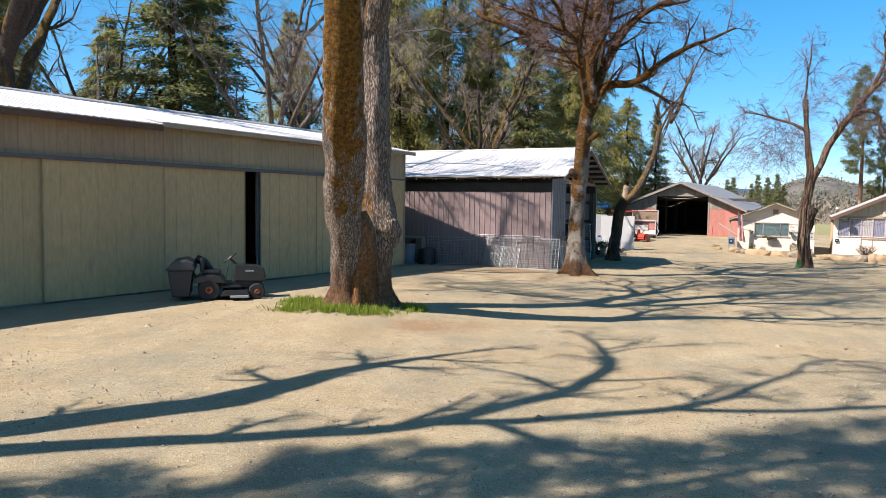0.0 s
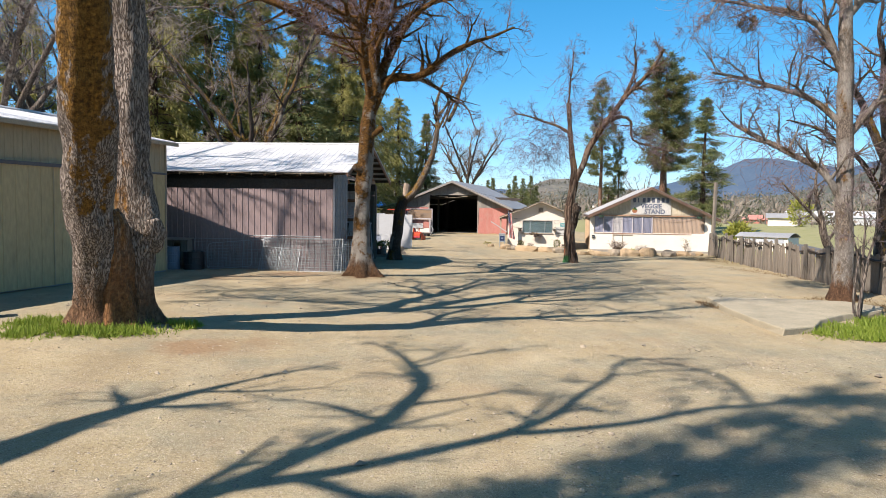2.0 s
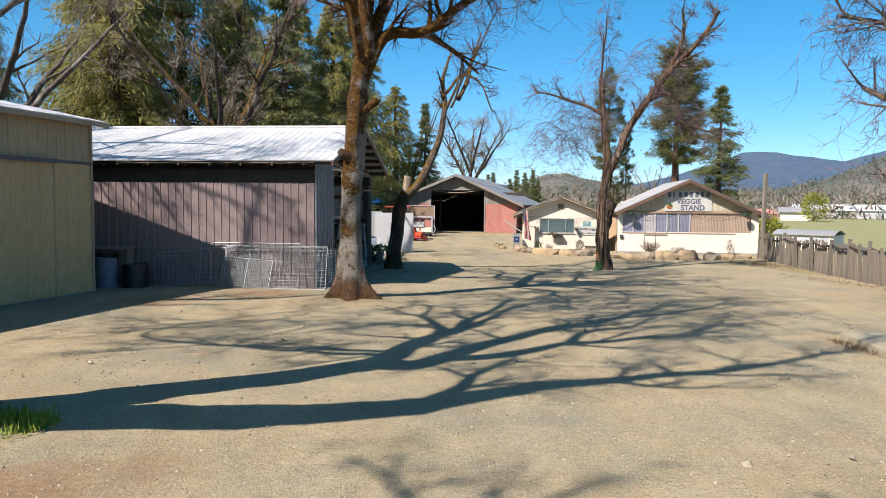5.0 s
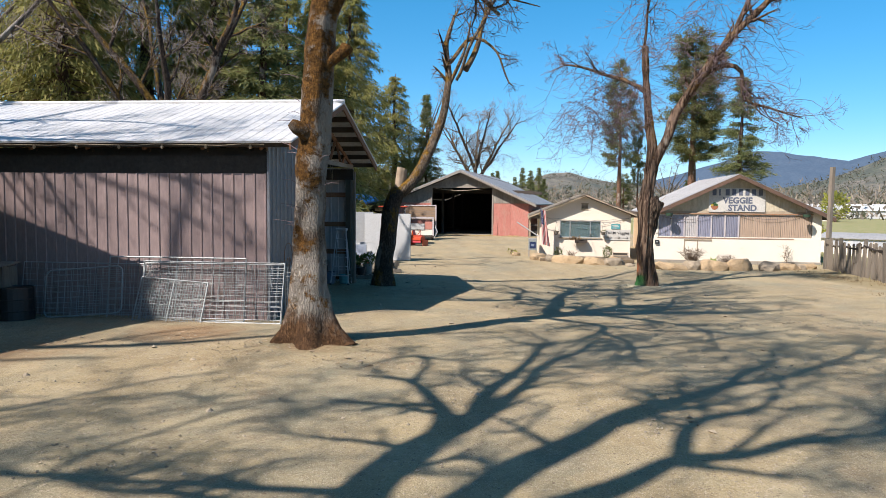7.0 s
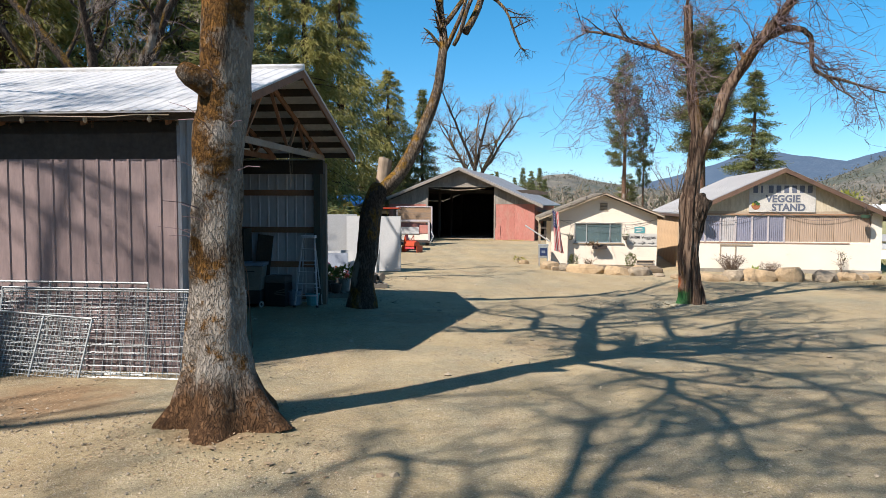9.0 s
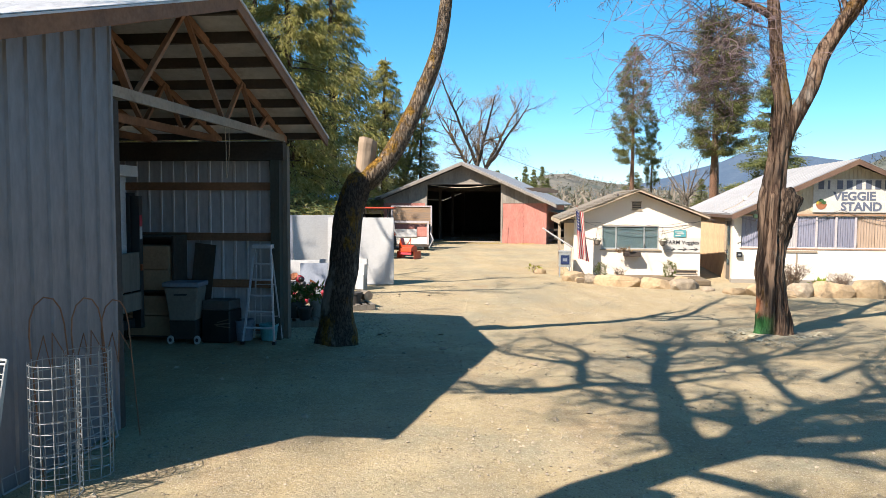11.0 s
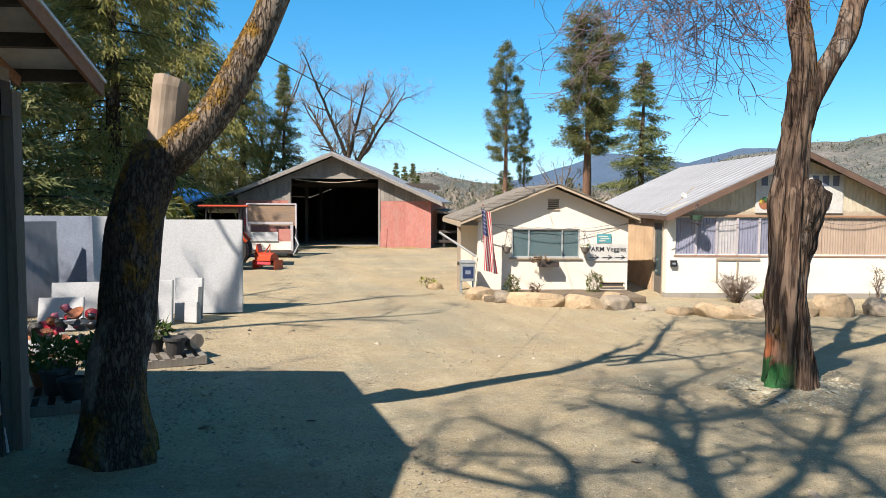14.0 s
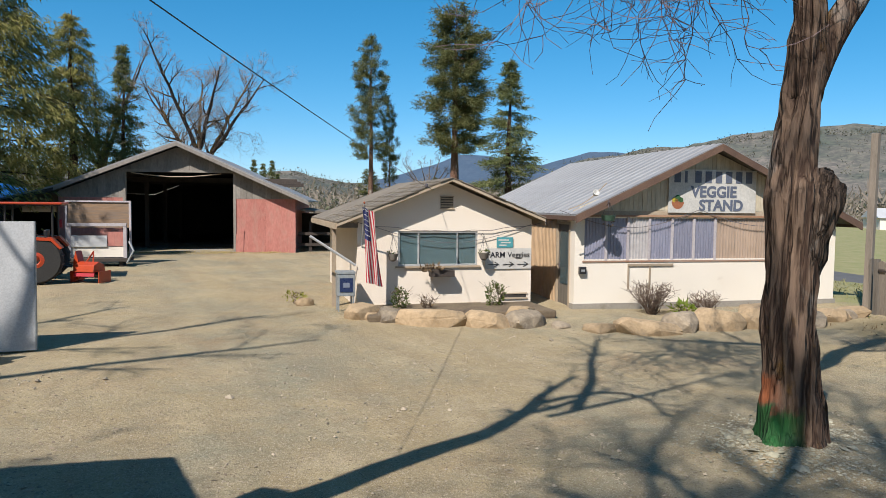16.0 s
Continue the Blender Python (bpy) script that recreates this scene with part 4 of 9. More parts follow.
    # gable vent
    v = part("gable_vent", Geo().box(1.88, 2.22, -0.03, -0.003, 2.20, 2.24).box(1.88, 2.22, -0.03, -0.003, 2.48, 2.51), M_BEIGE_TRIM, s)
    for i in range(4):
        part("louvre", Geo().box(1.90, 2.20, -0.028, -0.006, 2.255 + i * 0.058, 2.29 + i * 0.058), M_BEIGE_TRIM, v)
    part("vent_back", Geo().box(1.90, 2.20, -0.005, -0.002, 2.24, 2.48), M_INSIDE_SHADE, v)
    # opening low in the wall; a dark panel stands for its shade
    part("crawl_vent", Geo().box(3.35, 4.05, -0.03, -0.004, 0.10, 0.14).box(3.35, 4.05, -0.03, -0.004, 0.22, 0.25), M_BEIGE_TRIM, s)
    part("crawl_gap", Geo().box(3.38, 4.02, -0.012, -0.005, 0.14, 0.22), M_INSIDE_SHADE, s)
    return s


M_PANE = glass_mat("teal grey glass", (0.33, 0.47, 0.50))
hut()

# ---- produce stand ----
STAND = pose(14.92, 46.05, -0.22, 0, 0, -16)


def stand():
    s = thing("produce_stand", STAND, "cream stucco produce stand with corrugated window band and metal roof", "stand building")
    W, D, ze, zp = 7.12, 8.6, 2.38, 4.02
    g = Geo().box(0, W, 0, 0.16, 0.22, 1.22).box(0, 0.24, 0, 0.16, 1.22, 2.38).box(6.74, W, 0, 0.16, 1.22, 2.38)
    part("front_wall", g, M_STUCCO2, s)
    part("foundation", Geo().box(-0.04, W + 0.04, -0.03, 0.2, -0.2, 0.22), M_CONCRETE, s)
    part("gable_wall", Geo().prism([(0, 2.42), (W, 2.42), (W / 2, zp - 0.1)], 0.06, 0.16).box(0, W, 0.03, 0.16, 2.30, 2.42), M_BEIGE_TRIM, s)
    sw = part("side_wall", Geo().box(0, 0.14, 0.16, 0.30, -0.2, ze).box(0, 0.14, 1.12, D, -0.2, ze).box(0, 0.14, 0.30, 1.12, 2.12, ze), M_STUCCO, s)
    part("side_wall", Geo().box(W - 0.14, W, 0.16, D, -0.2, ze), M_STUCCO2, s)
    part("back_wall", Geo().box(0, W, D, D + 0.14, -0.2, ze).prism([(0, ze), (W, ze), (W / 2, zp - 0.1)], D, D + 0.14), M_STUCCO2, s)
    part("floor", Geo().box(0.14, W - 0.14, 0.16, D, -0.2, 0.1), M_CONCRETE, s)
    # orange tint takes in the bounce light within the hut's shadow
    tan = surf("ribbed siding tinted for orange shade", (0.70, 0.49, 0.29), (0.62, 0.42, 0.25), 0.7, patch=1, grain=12, stretch=(1, 1, 0.3), stain=(0.42, 0.28, 0.16), stain_at=(0.6, 0.85), vary=0.06)
    mes = ribbed(0.9, 2.36, 0.1, 0.014, 0.02, -0.1).mesh("side_sheet")
    mes.materials.append(tan)
    for i in range(8):
        part("side_sheet", mes, None, sw, at=pose(-0.008, 2.06 + i * 0.92, 0, 0, 0, -90))
    # door in the side wall
    dr = part("door", Geo().box(0.03, 0.08, 0.34, 1.08, 0.06, 2.08), M_OLD_WOOD, s)
    part("door_pane", Geo().box(0.022, 0.03, 0.46, 0.96, 0.62, 1.92), M_PANE, dr)
    part("door_frame", Geo().box(-0.02, 0.16, 0.28, 0.34, 0, 2.14).box(-0.02, 0.16, 1.08, 1.14, 0, 2.14).box(-0.02, 0.16, 0.34, 1.08, 2.08, 2.14), M_BEIGE_TRIM, dr)
    part("door_handle", Geo().tube([(0.0, 0.95, 1.0), (0.0, 0.95, 1.12)], 0.015, 6), M_RAIL, dr)
    # gable cladding of ribbed sheets
    lit = surf("cream ribbed fibreglass", (0.76, 0.66, 0.48), (0.70, 0.60, 0.43), 0.7, patch=1, grain=12, stretch=(1, 1, 0.3), stain=(0.45, 0.34, 0.2), vary=0.06)

    def top(x):
        return zp - 0.12 - (zp - 0.12 - 2.46) / (W / 2) * abs(x - W / 2)
    gw = part("gable_cladding", Geo().box(0.1, W - 0.1, 0.045, 0.058, 2.42, 2.47), lit, s)
    planks(gw, 0.12, W - 0.12, lambda x: 2.44, lambda x: max(2.46, top(x)), 0.115, 0.02, lit, 0.058, "gable_strip", gap=0.007, seed=8)
    # window band of clear corrugated panels in frames
    band = part("window_band", Geo().box(0.24, 6.74, 0.02, 0.14, 1.22, 1.27).box(0.24, 6.74, 0.02, 0.14, 2.25, 2.30), M_STUCCO2, s)
    clear = surf("cloudy clear corrugated plastic", (0.30, 0.31, 0.40), (0.36, 0.36, 0.45), 0.25, patch=1.4, grain=8, stretch=(1, 1, 0.25), stain=(0.55, 0.52, 0.55), relief=0.05, vary=0.15, spec=0.8)
    milky = surf("milky white panel", (0.62, 0.58, 0.56), (0.56, 0.53, 0.52), 0.4, patch=1.4, grain=8, relief=0.05)
    amber = surf("amber corrugated plastic", (0.58, 0.43, 0.31), (0.52, 0.39, 0.30), 0.45, patch=1.0, grain=10, stretch=(1, 1, 0.25), relief=0.08, vary=0.08)
    edges = [0.26, 0.80, 1.36, 1.92, 2.52, 3.10, 3.68, 4.26, 4.86, 5.46, 6.06, 6.72]
    for i in range(len(edges) - 1):
        a, b = edges[i], edges[i + 1]
        m = milky if i == 2 else clear if i < 6 else amber
        part("corrugated_panel", ribbed(b - a - 0.01, 2.26, 0.076, 0.018, 0.02, 1.26), m, band, at=pose(a, 0.05, 0))
        if 0 < i <= 6:
            part("batten", Geo().box(a - 0.03, a + 0.03, -0.0, 0.03, 1.24, 2.28), M_PALE, band, "pale wood batten")
    part("closing_strip", Geo().box(0.2, 6.76, -0.03, 0.0, 2.28, 2.33), surf("rusty orange strip", (0.42, 0.20, 0.10), (0.5, 0.3, 0.18), 0.8), band)
    part("closing_strip", Geo().box(0.2, 6.0, -0.02, 0.0, 1.20, 1.24), surf("rusty sill strip", (0.40, 0.21, 0.13), (0.5, 0.36, 0.27), 0.8), band)
    part("drop_hatch", Geo().box(1.36, 2.55, -0.03, -0.002, 1.10, 1.16).box(1.36, 1.40, -0.025, -0.002, 0.55, 1.10).box(1.92, 1.96, -0.025, -0.002, 0.55, 1.10), M_BEIGE_TRIM, s)
    # roof
    fr = 0.36
    for sgn in (-1, 1):
        ov = 0.14 if sgn < 0 else 0.45
        dx = W / 2 + ov
        dz = (zp - ze + 0.02) * dx / (W / 2)
        x0, z0 = W / 2 + sgn * dx, zp - dz
        m = pose(0, 0, 0, 0, 0, 90)
        # slopes are built along y: turn the sheet layer by a quarter
        q = part("roof", Geo().prism([(x0, z0), (W / 2, zp), (W / 2, zp + 0.03), (x0, z0 + 0.03)], -fr, D + 0.4), M_ROOF_PALE, s)
        ln = math.hypot(dx, dz)
        k = 11
        w = (D + 0.4 + fr) / k
        up = Vector((-sgn * dx, 0, dz)).normalized()
        ax = Vector((0, -sgn * -1.0, 0)) if sgn < 0 else Vector((0, 1, 0))
        ax = Vector((0, 1, 0))
        nr = up.cross(ax)
        if nr.z > 0:
            nr = -nr
        me = ribbed(w - 0.004, ln, 0.46, 0.014, 0.03).mesh("roof_sheet")
        me.materials.append(M_ROOF_PALE)
        for i in range(k):
            mm = Matrix((ax, nr, up)).transposed().to_4x4()
            mm.translation = (x0, -fr + i * w, z0 + 0.045)
            part("roof_sheet", me, None, q, at=mm)
        part("rake_board", Geo().prism([(x0, z0 - 0.16), (W / 2, zp - 0.14), (W / 2, zp + 0.02), (x0, z0 + 0.02)], -fr - 0.035, -fr), M_BROWN_TRIM, s)
        part("soffit", Geo().prism([(x0, z0 - 0.03), (W / 2, zp - 0.04), (W / 2, zp - 0.01), (x0, z0 - 0.005)], -fr, D + 0.38), M_OLD_WOOD, s)
        part("eave_board", Geo().box(x0 - 0.015, x0 + 0.015, -fr, D + 0.4, z0 - 0.10, z0 + 0.0), M_BROWN_TRIM, s)
    return s


M_ROOF_PALE = surf("pale weathered metal roofing", (0.42, 0.415, 0.41), (0.36, 0.355, 0.35), 0.6, 0.1, grain=8, patch=0.7, stretch=(1, 1, 0.25), stain=(0.42, 0.38, 0.34), stain_at=(0.6, 0.85), relief=0.1, vary=0.06)
M_PALE = surf("pale lilac painted wood", (0.66, 0.60, 0.60), (0.58, 0.52, 0.52), 0.7, patch=3, grain=20)
stand()


# ---- trees ----
def path_of(pts, step=0.3, wobble=0.0, seed=0):
    """A smooth curve through the points (x, y, z, radius)."""
    p = [Vector(q[:3]) for q in pts]
    r = [q[3] for q in pts]
    out, rad = [], []
    for i in range(len(p) - 1):
        a, b, c, d = p[max(i - 1, 0)], p[i], p[i + 1], p[min(i + 2, len(p) - 1)]
        k = max(2, int((c - b).length / step))
        for j in range(k):
            t = j / k
            q = 0.5 * ((2 * b) + (c - a) * t + (2 * a - 5 * b + 4 * c - d) * t * t + (3 * b - a - 3 * c + d) * t ** 3)
            if wobble and (i or j):
                q += wobble * noise.noise_vector(q * 0.9 + Vector((seed, 0, 0)))
            out.append(q)
            rad.append(r[i] + (r[i + 1] - r[i]) * t)
    return out + [p[-1]], rad + [r[-1]]


def stem(pts, sides=18, step=0.18, flare=0.0, lobes=5, knots=0.05, seed=0, wobble=0.04, folds=0.0, root=0.3):
    """A trunk with a root flare, lobes and knots."""
    path, rad = path_of(pts, step, wobble, seed)
    g = Geo()
    g.tube(path, rad, sides, True)
    z0 = 0.0
    n = len(path)
    for i in range(n):
        c = path[i]
        for s in range(sides):
            q = Vector(g.v[i * sides + s])
            d = q - c
            w = math.atan2(d.y, d.x)
            up = max(0.0, c.z - z0)
            f = 1 + flare * math.exp(-up / root) * (0.75 + 0.45 * math.cos(lobes * w + seed))
            f += 0.06 * math.cos(3 * w + up * 0.7 + seed) + 0.03 * math.cos(7 * w + seed - up)
            f += knots * 2.2 * noise.noise(q * 2.1 + Vector((seed, 5, 0))) + knots * noise.noise(q * 5.5)
            if folds:
                k = noise.noise(Vector((1.5 * math.cos(w), 1.5 * math.sin(w), up * 0.30 + seed)))
                k2 = noise.noise(Vector((3.4 * math.cos(w), 3.4 * math.sin(w), up * 0.45 + seed + 7)))
                f -= folds * max(0.0, 1 - abs(k) / 0.13) + folds * 0.5 * max(0.0, 1 - abs(k2) / 0.12)
            g.v[i * sides + s] = tuple(c + d * f)
    return g, path, rad


def sprout(rnd, base, way, length, r, level, last, out, lift, droop, bend):
    n = max(3, int(length / (0.32 if level < 2 else 0.22)))
    p, d = base.copy(), way.normalized()
    pts, rad = [p.copy()], [r]
    for i in range(n):
        d = (d + Vector((rnd.gauss(0, 1), rnd.gauss(0, 1), rnd.gauss(0, 1))) * bend + Vector((0, 0, lift if level < last - 1 else -droop))).normalized()
        p = p + d * (length / n)
        pts.append(p.copy())
        rad.append(max(0.0035, r * (1 - 0.8 * (i + 1) / n)))
    out[level].append((pts, rad))
    if level < last:
        k = rnd.randint(4, 6) if level < 2 else rnd.randint(3, 5)
        for j in range(k):
            t = rnd.uniform(0.2, 1.0)
            i = min(n - 1, int(t * n))
            tan = (pts[i + 1] - pts[i]).normalized()
            side = tan.orthogonal().normalized()
            side.rotate(Matrix.Rotation(rnd.uniform(0, 6.283), 3, tan))
            w = tan * rnd.uniform(0.5, 1.0) + side * rnd.uniform(0.6, 1.0)
            sprout(rnd, pts[i], w, length * rnd.uniform(0.38, 0.62), max(0.004, rad[i] * rnd.uniform(0.45, 0.65)), level + 1, last, out, lift, droop, bend)


def bare_tree(name, base, trunks, limbs, bark, label, seed, twig=M_TWIG, last=3, every=0.5, reach=1.5, lift=0.05, droop=0.04, bend=0.16, flare=0.5, knots=0.05, start=0.3, sides=18, folds=0.0, root=0.3):
    """A leafless tree: hand-set trunks and limbs (points with radii, from the base), and grown branches."""
    rnd = random.Random(seed)
    t = thing(name, pose(*base), label, "tree")
    out = {i: [] for i in range(last + 1)}
    for i, pts in enumerate(trunks):
        g, path, rad = stem(pts, sides, 0.16 if sides < 40 else 0.1, flare, 5 + i, knots, seed + i * 3.7, 0.04, folds, root)
        part("trunk", g, bark, t, smooth=True)
    for i, pts in enumerate(limbs):
        g, path, rad = stem(pts, 10, 0.2, 0.0, 4, knots, seed + 9 + i * 2.3, 0.10)
        part("limb", g, bark, t, smooth=True)
        total = len(path)
        ln = sum((path[k + 1] - path[k]).length for k in range(total - 1))
        for k in range(max(2, int(ln / every))):
            f = start + (1 - start) * (k + rnd.random()) / max(2, int(ln / every))
            j = min(total - 2, int(f * total))
            tan = (path[j + 1] - path[j]).normalized()
            side = tan.orthogonal().normalized()
            side.rotate(Matrix.Rotation(rnd.uniform(0, 6.283), 3, tan))
            w = tan * rnd.uniform(0.3, 0.9) + side + Vector((0, 0, 0.25))
            sprout(rnd, path[j], w, reach * rnd.uniform(0.6, 1.25), max(0.014, min(0.075, rad[j] * 0.6)), 1, last, out, lift, droop, bend)
    g = Geo()
    for lv, n in ((1, 5), (2, 4)):
        for pts, rad in out.get(lv, []):
            g.tube(pts, rad, n, False)
    part("branchwork", g, bark, t, smooth=True, tidy=False, kind="stuff")
    g = Geo()
    for lv in range(3, last + 1):
        for pts, rad in out[lv]:
            g.tube(pts, [max(0.004, r) for r in rad], 3, False)
    if g.v:
        part("crown", g, twig, t, kind="stuff", tidy=False)
    return t


S = sun_h


def cast(x, y, h):
    """The place, at height h, whose shadow falls on (x, y)."""
    return (x - S.x * h, y - S.y * h, h)


def limb_over(base, *pts):
    """A limb given by where its shadow falls: (x, y, height, radius) each."""
    out = []
    for x, y, h, r in pts:
        q = cast(x, y, h)
        out.append((q[0] - base[0], q[1] - base[1], q[2] - base[2], r))
    return out


# the double-trunked giant by the machine shed
B1 = (-3.78, 16.98, 0.12)
t1 = bare_tree("old_double_tree", B1,
               [[(-0.22, -0.05, -0.2, 0.42), (-0.19, -0.28, 0.5, 0.36), (-0.16, -0.45, 0.86, 0.34), (-0.10, -0.78, 1.56, 0.36), (-0.03, -1.10, 2.2, 0.40), (0.05, -1.38, 2.9, 0.42), (0.14, -1.70, 3.5, 0.41), (0.24, -2.00, 4.2, 0.41), (0.35, -2.33, 4.9, 0.39), (0.45, -2.60, 5.7, 0.36), (0.52, -2.85, 6.4, 0.32)],
                [(0.30, 0.10, -0.2, 0.42), (0.31, 0.05, 0.5, 0.33), (0.33, 0.02, 0.8, 0.32), (0.40, 0.00, 1.5, 0.34), (0.43, -0.03, 2.1, 0.40), (0.36, -0.07, 2.7, 0.36), (0.32, -0.15, 3.6, 0.355), (0.35, -0.22, 4.5, 0.34), (0.36, -0.26, 5.4, 0.34), (0.30, -0.26, 6.2, 0.32)],
                [(0.05, -0.02, -0.2, 0.46), (0.07, -0.24, 0.6, 0.38), (0.14, -0.46, 1.4, 0.33), (0.18, -0.58, 1.9, 0.25), (0.20, -0.62, 2.2, 0.08)]],
               [[(0.28, -0.25, 5.9, 0.30)] + limb_over(B1, (1.1, 19.84, 6.3, 0.27), (1.5, 20.5, 7.0, 0.25), (1.9, 21.3, 7.7, 0.22), (2.35, 22.1, 8.3, 0.20), (2.85, 22.75, 8.8, 0.17), (3.3, 23.95, 9.4, 0.12), (3.85, 25.0, 10.2, 0.09), (4.55, 26.4, 11.0, 0.07), (5.1, 27.6, 11.8, 0.03)),
                limb_over(B1, (2.75, 22.5, 8.7, 0.14), (3.55, 23.7, 9.4, 0.11), (4.46, 25.5, 10.4, 0.08), (5.32, 26.4, 11.2, 0.06), (6.33, 28.0, 12.2, 0.025)),
                limb_over(B1, (2.45, 22.1, 8.4, 0.14), (2.66, 23.0, 8.9, 0.12), (2.6, 23.8, 9.2, 0.09), (2.35, 24.7, 9.5, 0.07), (1.65, 25.05, 9.7, 0.03)),
                limb_over(B1, (2.4, 24.6, 9.5, 0.06), (2.72, 25.6, 10.0, 0.05), (2.58, 26.24, 10.3, 0.04), (1.64, 25.44, 10.6, 0.02)),
                limb_over(B1, (2.62, 26.1, 10.2, 0.04), (3.41, 25.91, 10.7, 0.03), (4.3, 26.3, 11.2, 0.015)),
                [(0.32, -0.26, 6.0, 0.30)] + limb_over(B1, (1.8, 19.8, 6.6, 0.27), (2.55, 20.6, 7.4, 0.24), (3.4, 21.5, 8.4, 0.21), (4.25, 22.3, 9.2, 0.18), (5.1, 23.1, 10.0, 0.15), (6.27, 23.8, 11.0, 0.11), (7.5, 24.9, 12.0, 0.08), (9.3, 26.75, 13.4, 0.03)),
                limb_over(B1, (2.3, 20.3, 7.2, 0.2), (3.1, 20.42, 7.8, 0.19), (3.84, 20.8, 8.4, 0.16), (4.69, 21.28, 9.2, 0.13), (5.49, 21.4, 10.0, 0.11), (6.32, 21.8, 10.8, 0.09), (7.43, 22.07, 12.0, 0.07), (9.5, 24.4, 14.0, 0.03)),
                limb_over(B1, (4.62, 21.25, 9.1, 0.12), (5.5, 22.5, 10.2, 0.10), (6.57, 23.0, 11.0, 0.07), (7.8, 24.5, 12.0, 0.03)),
                limb_over(B1, (6.27, 23.8, 11.0, 0.09), (8.0, 24.6, 12.2, 0.08), (9.8, 25.8, 13.4, 0.06), (11.4, 27.2, 14.6, 0.03)),
                limb_over(B1, (5.32, 26.4, 11.2, 0.06), (7.2, 27.0, 12.2, 0.05), (9.2, 27.8, 13.4, 0.04), (11.0, 28.6, 14.4, 0.02)),
                [(0.50, -2.80, 6.2, 0.30)] + limb_over(B1, (2.32, 17.95, 7.3, 0.25), (3.39, 18.37, 8.3, 0.2), (4.53, 18.72, 9.4, 0.16), (6.96, 19.26, 11.5, 0.1), (9.0, 20.2, 13.0, 0.06), (11.0, 21.2, 14.5, 0.03)),
                [(0.52, -2.85, 6.3, 0.22), (0.0, -3.0, 7.6, 0.16), (-0.7, -2.9, 9.2, 0.10), (-1.2, -2.6, 11.0, 0.04)],
                [(0.28, -0.25, 5.9, 0.2), (-0.7, -0.6, 7.6, 0.08)] + limb_over(B1, (-1.0, 21.4, 9.6, 0.045), (-0.2, 23.0, 10.6, 0.03), (0.9, 24.0, 11.4, 0.015)),
                [(0.28, -0.25, 6.0, 0.2), (-0.9, -0.3, 7.7, 0.08)] + limb_over(B1, (-2.6, 22.0, 10.0, 0.05), (-1.6, 24.2, 11.0, 0.035), (0.2, 25.6, 12.0, 0.015))],
               M_BARK_OLD, "huge old double-trunked leafless tree with rust moss, on a grass patch", 3, last=4, every=0.62, reach=2.0, flare=0.85, knots=0.07, start=0.25, sides=48, folds=0.05, root=0.26)
for ob, mat in zip([c for c in t1.children if c.name.startswith("trunk")], (M_BARK_MOSSY, M_BARK_OLD, M_BARK_STAINED)):
    ob.data.materials[0] = mat

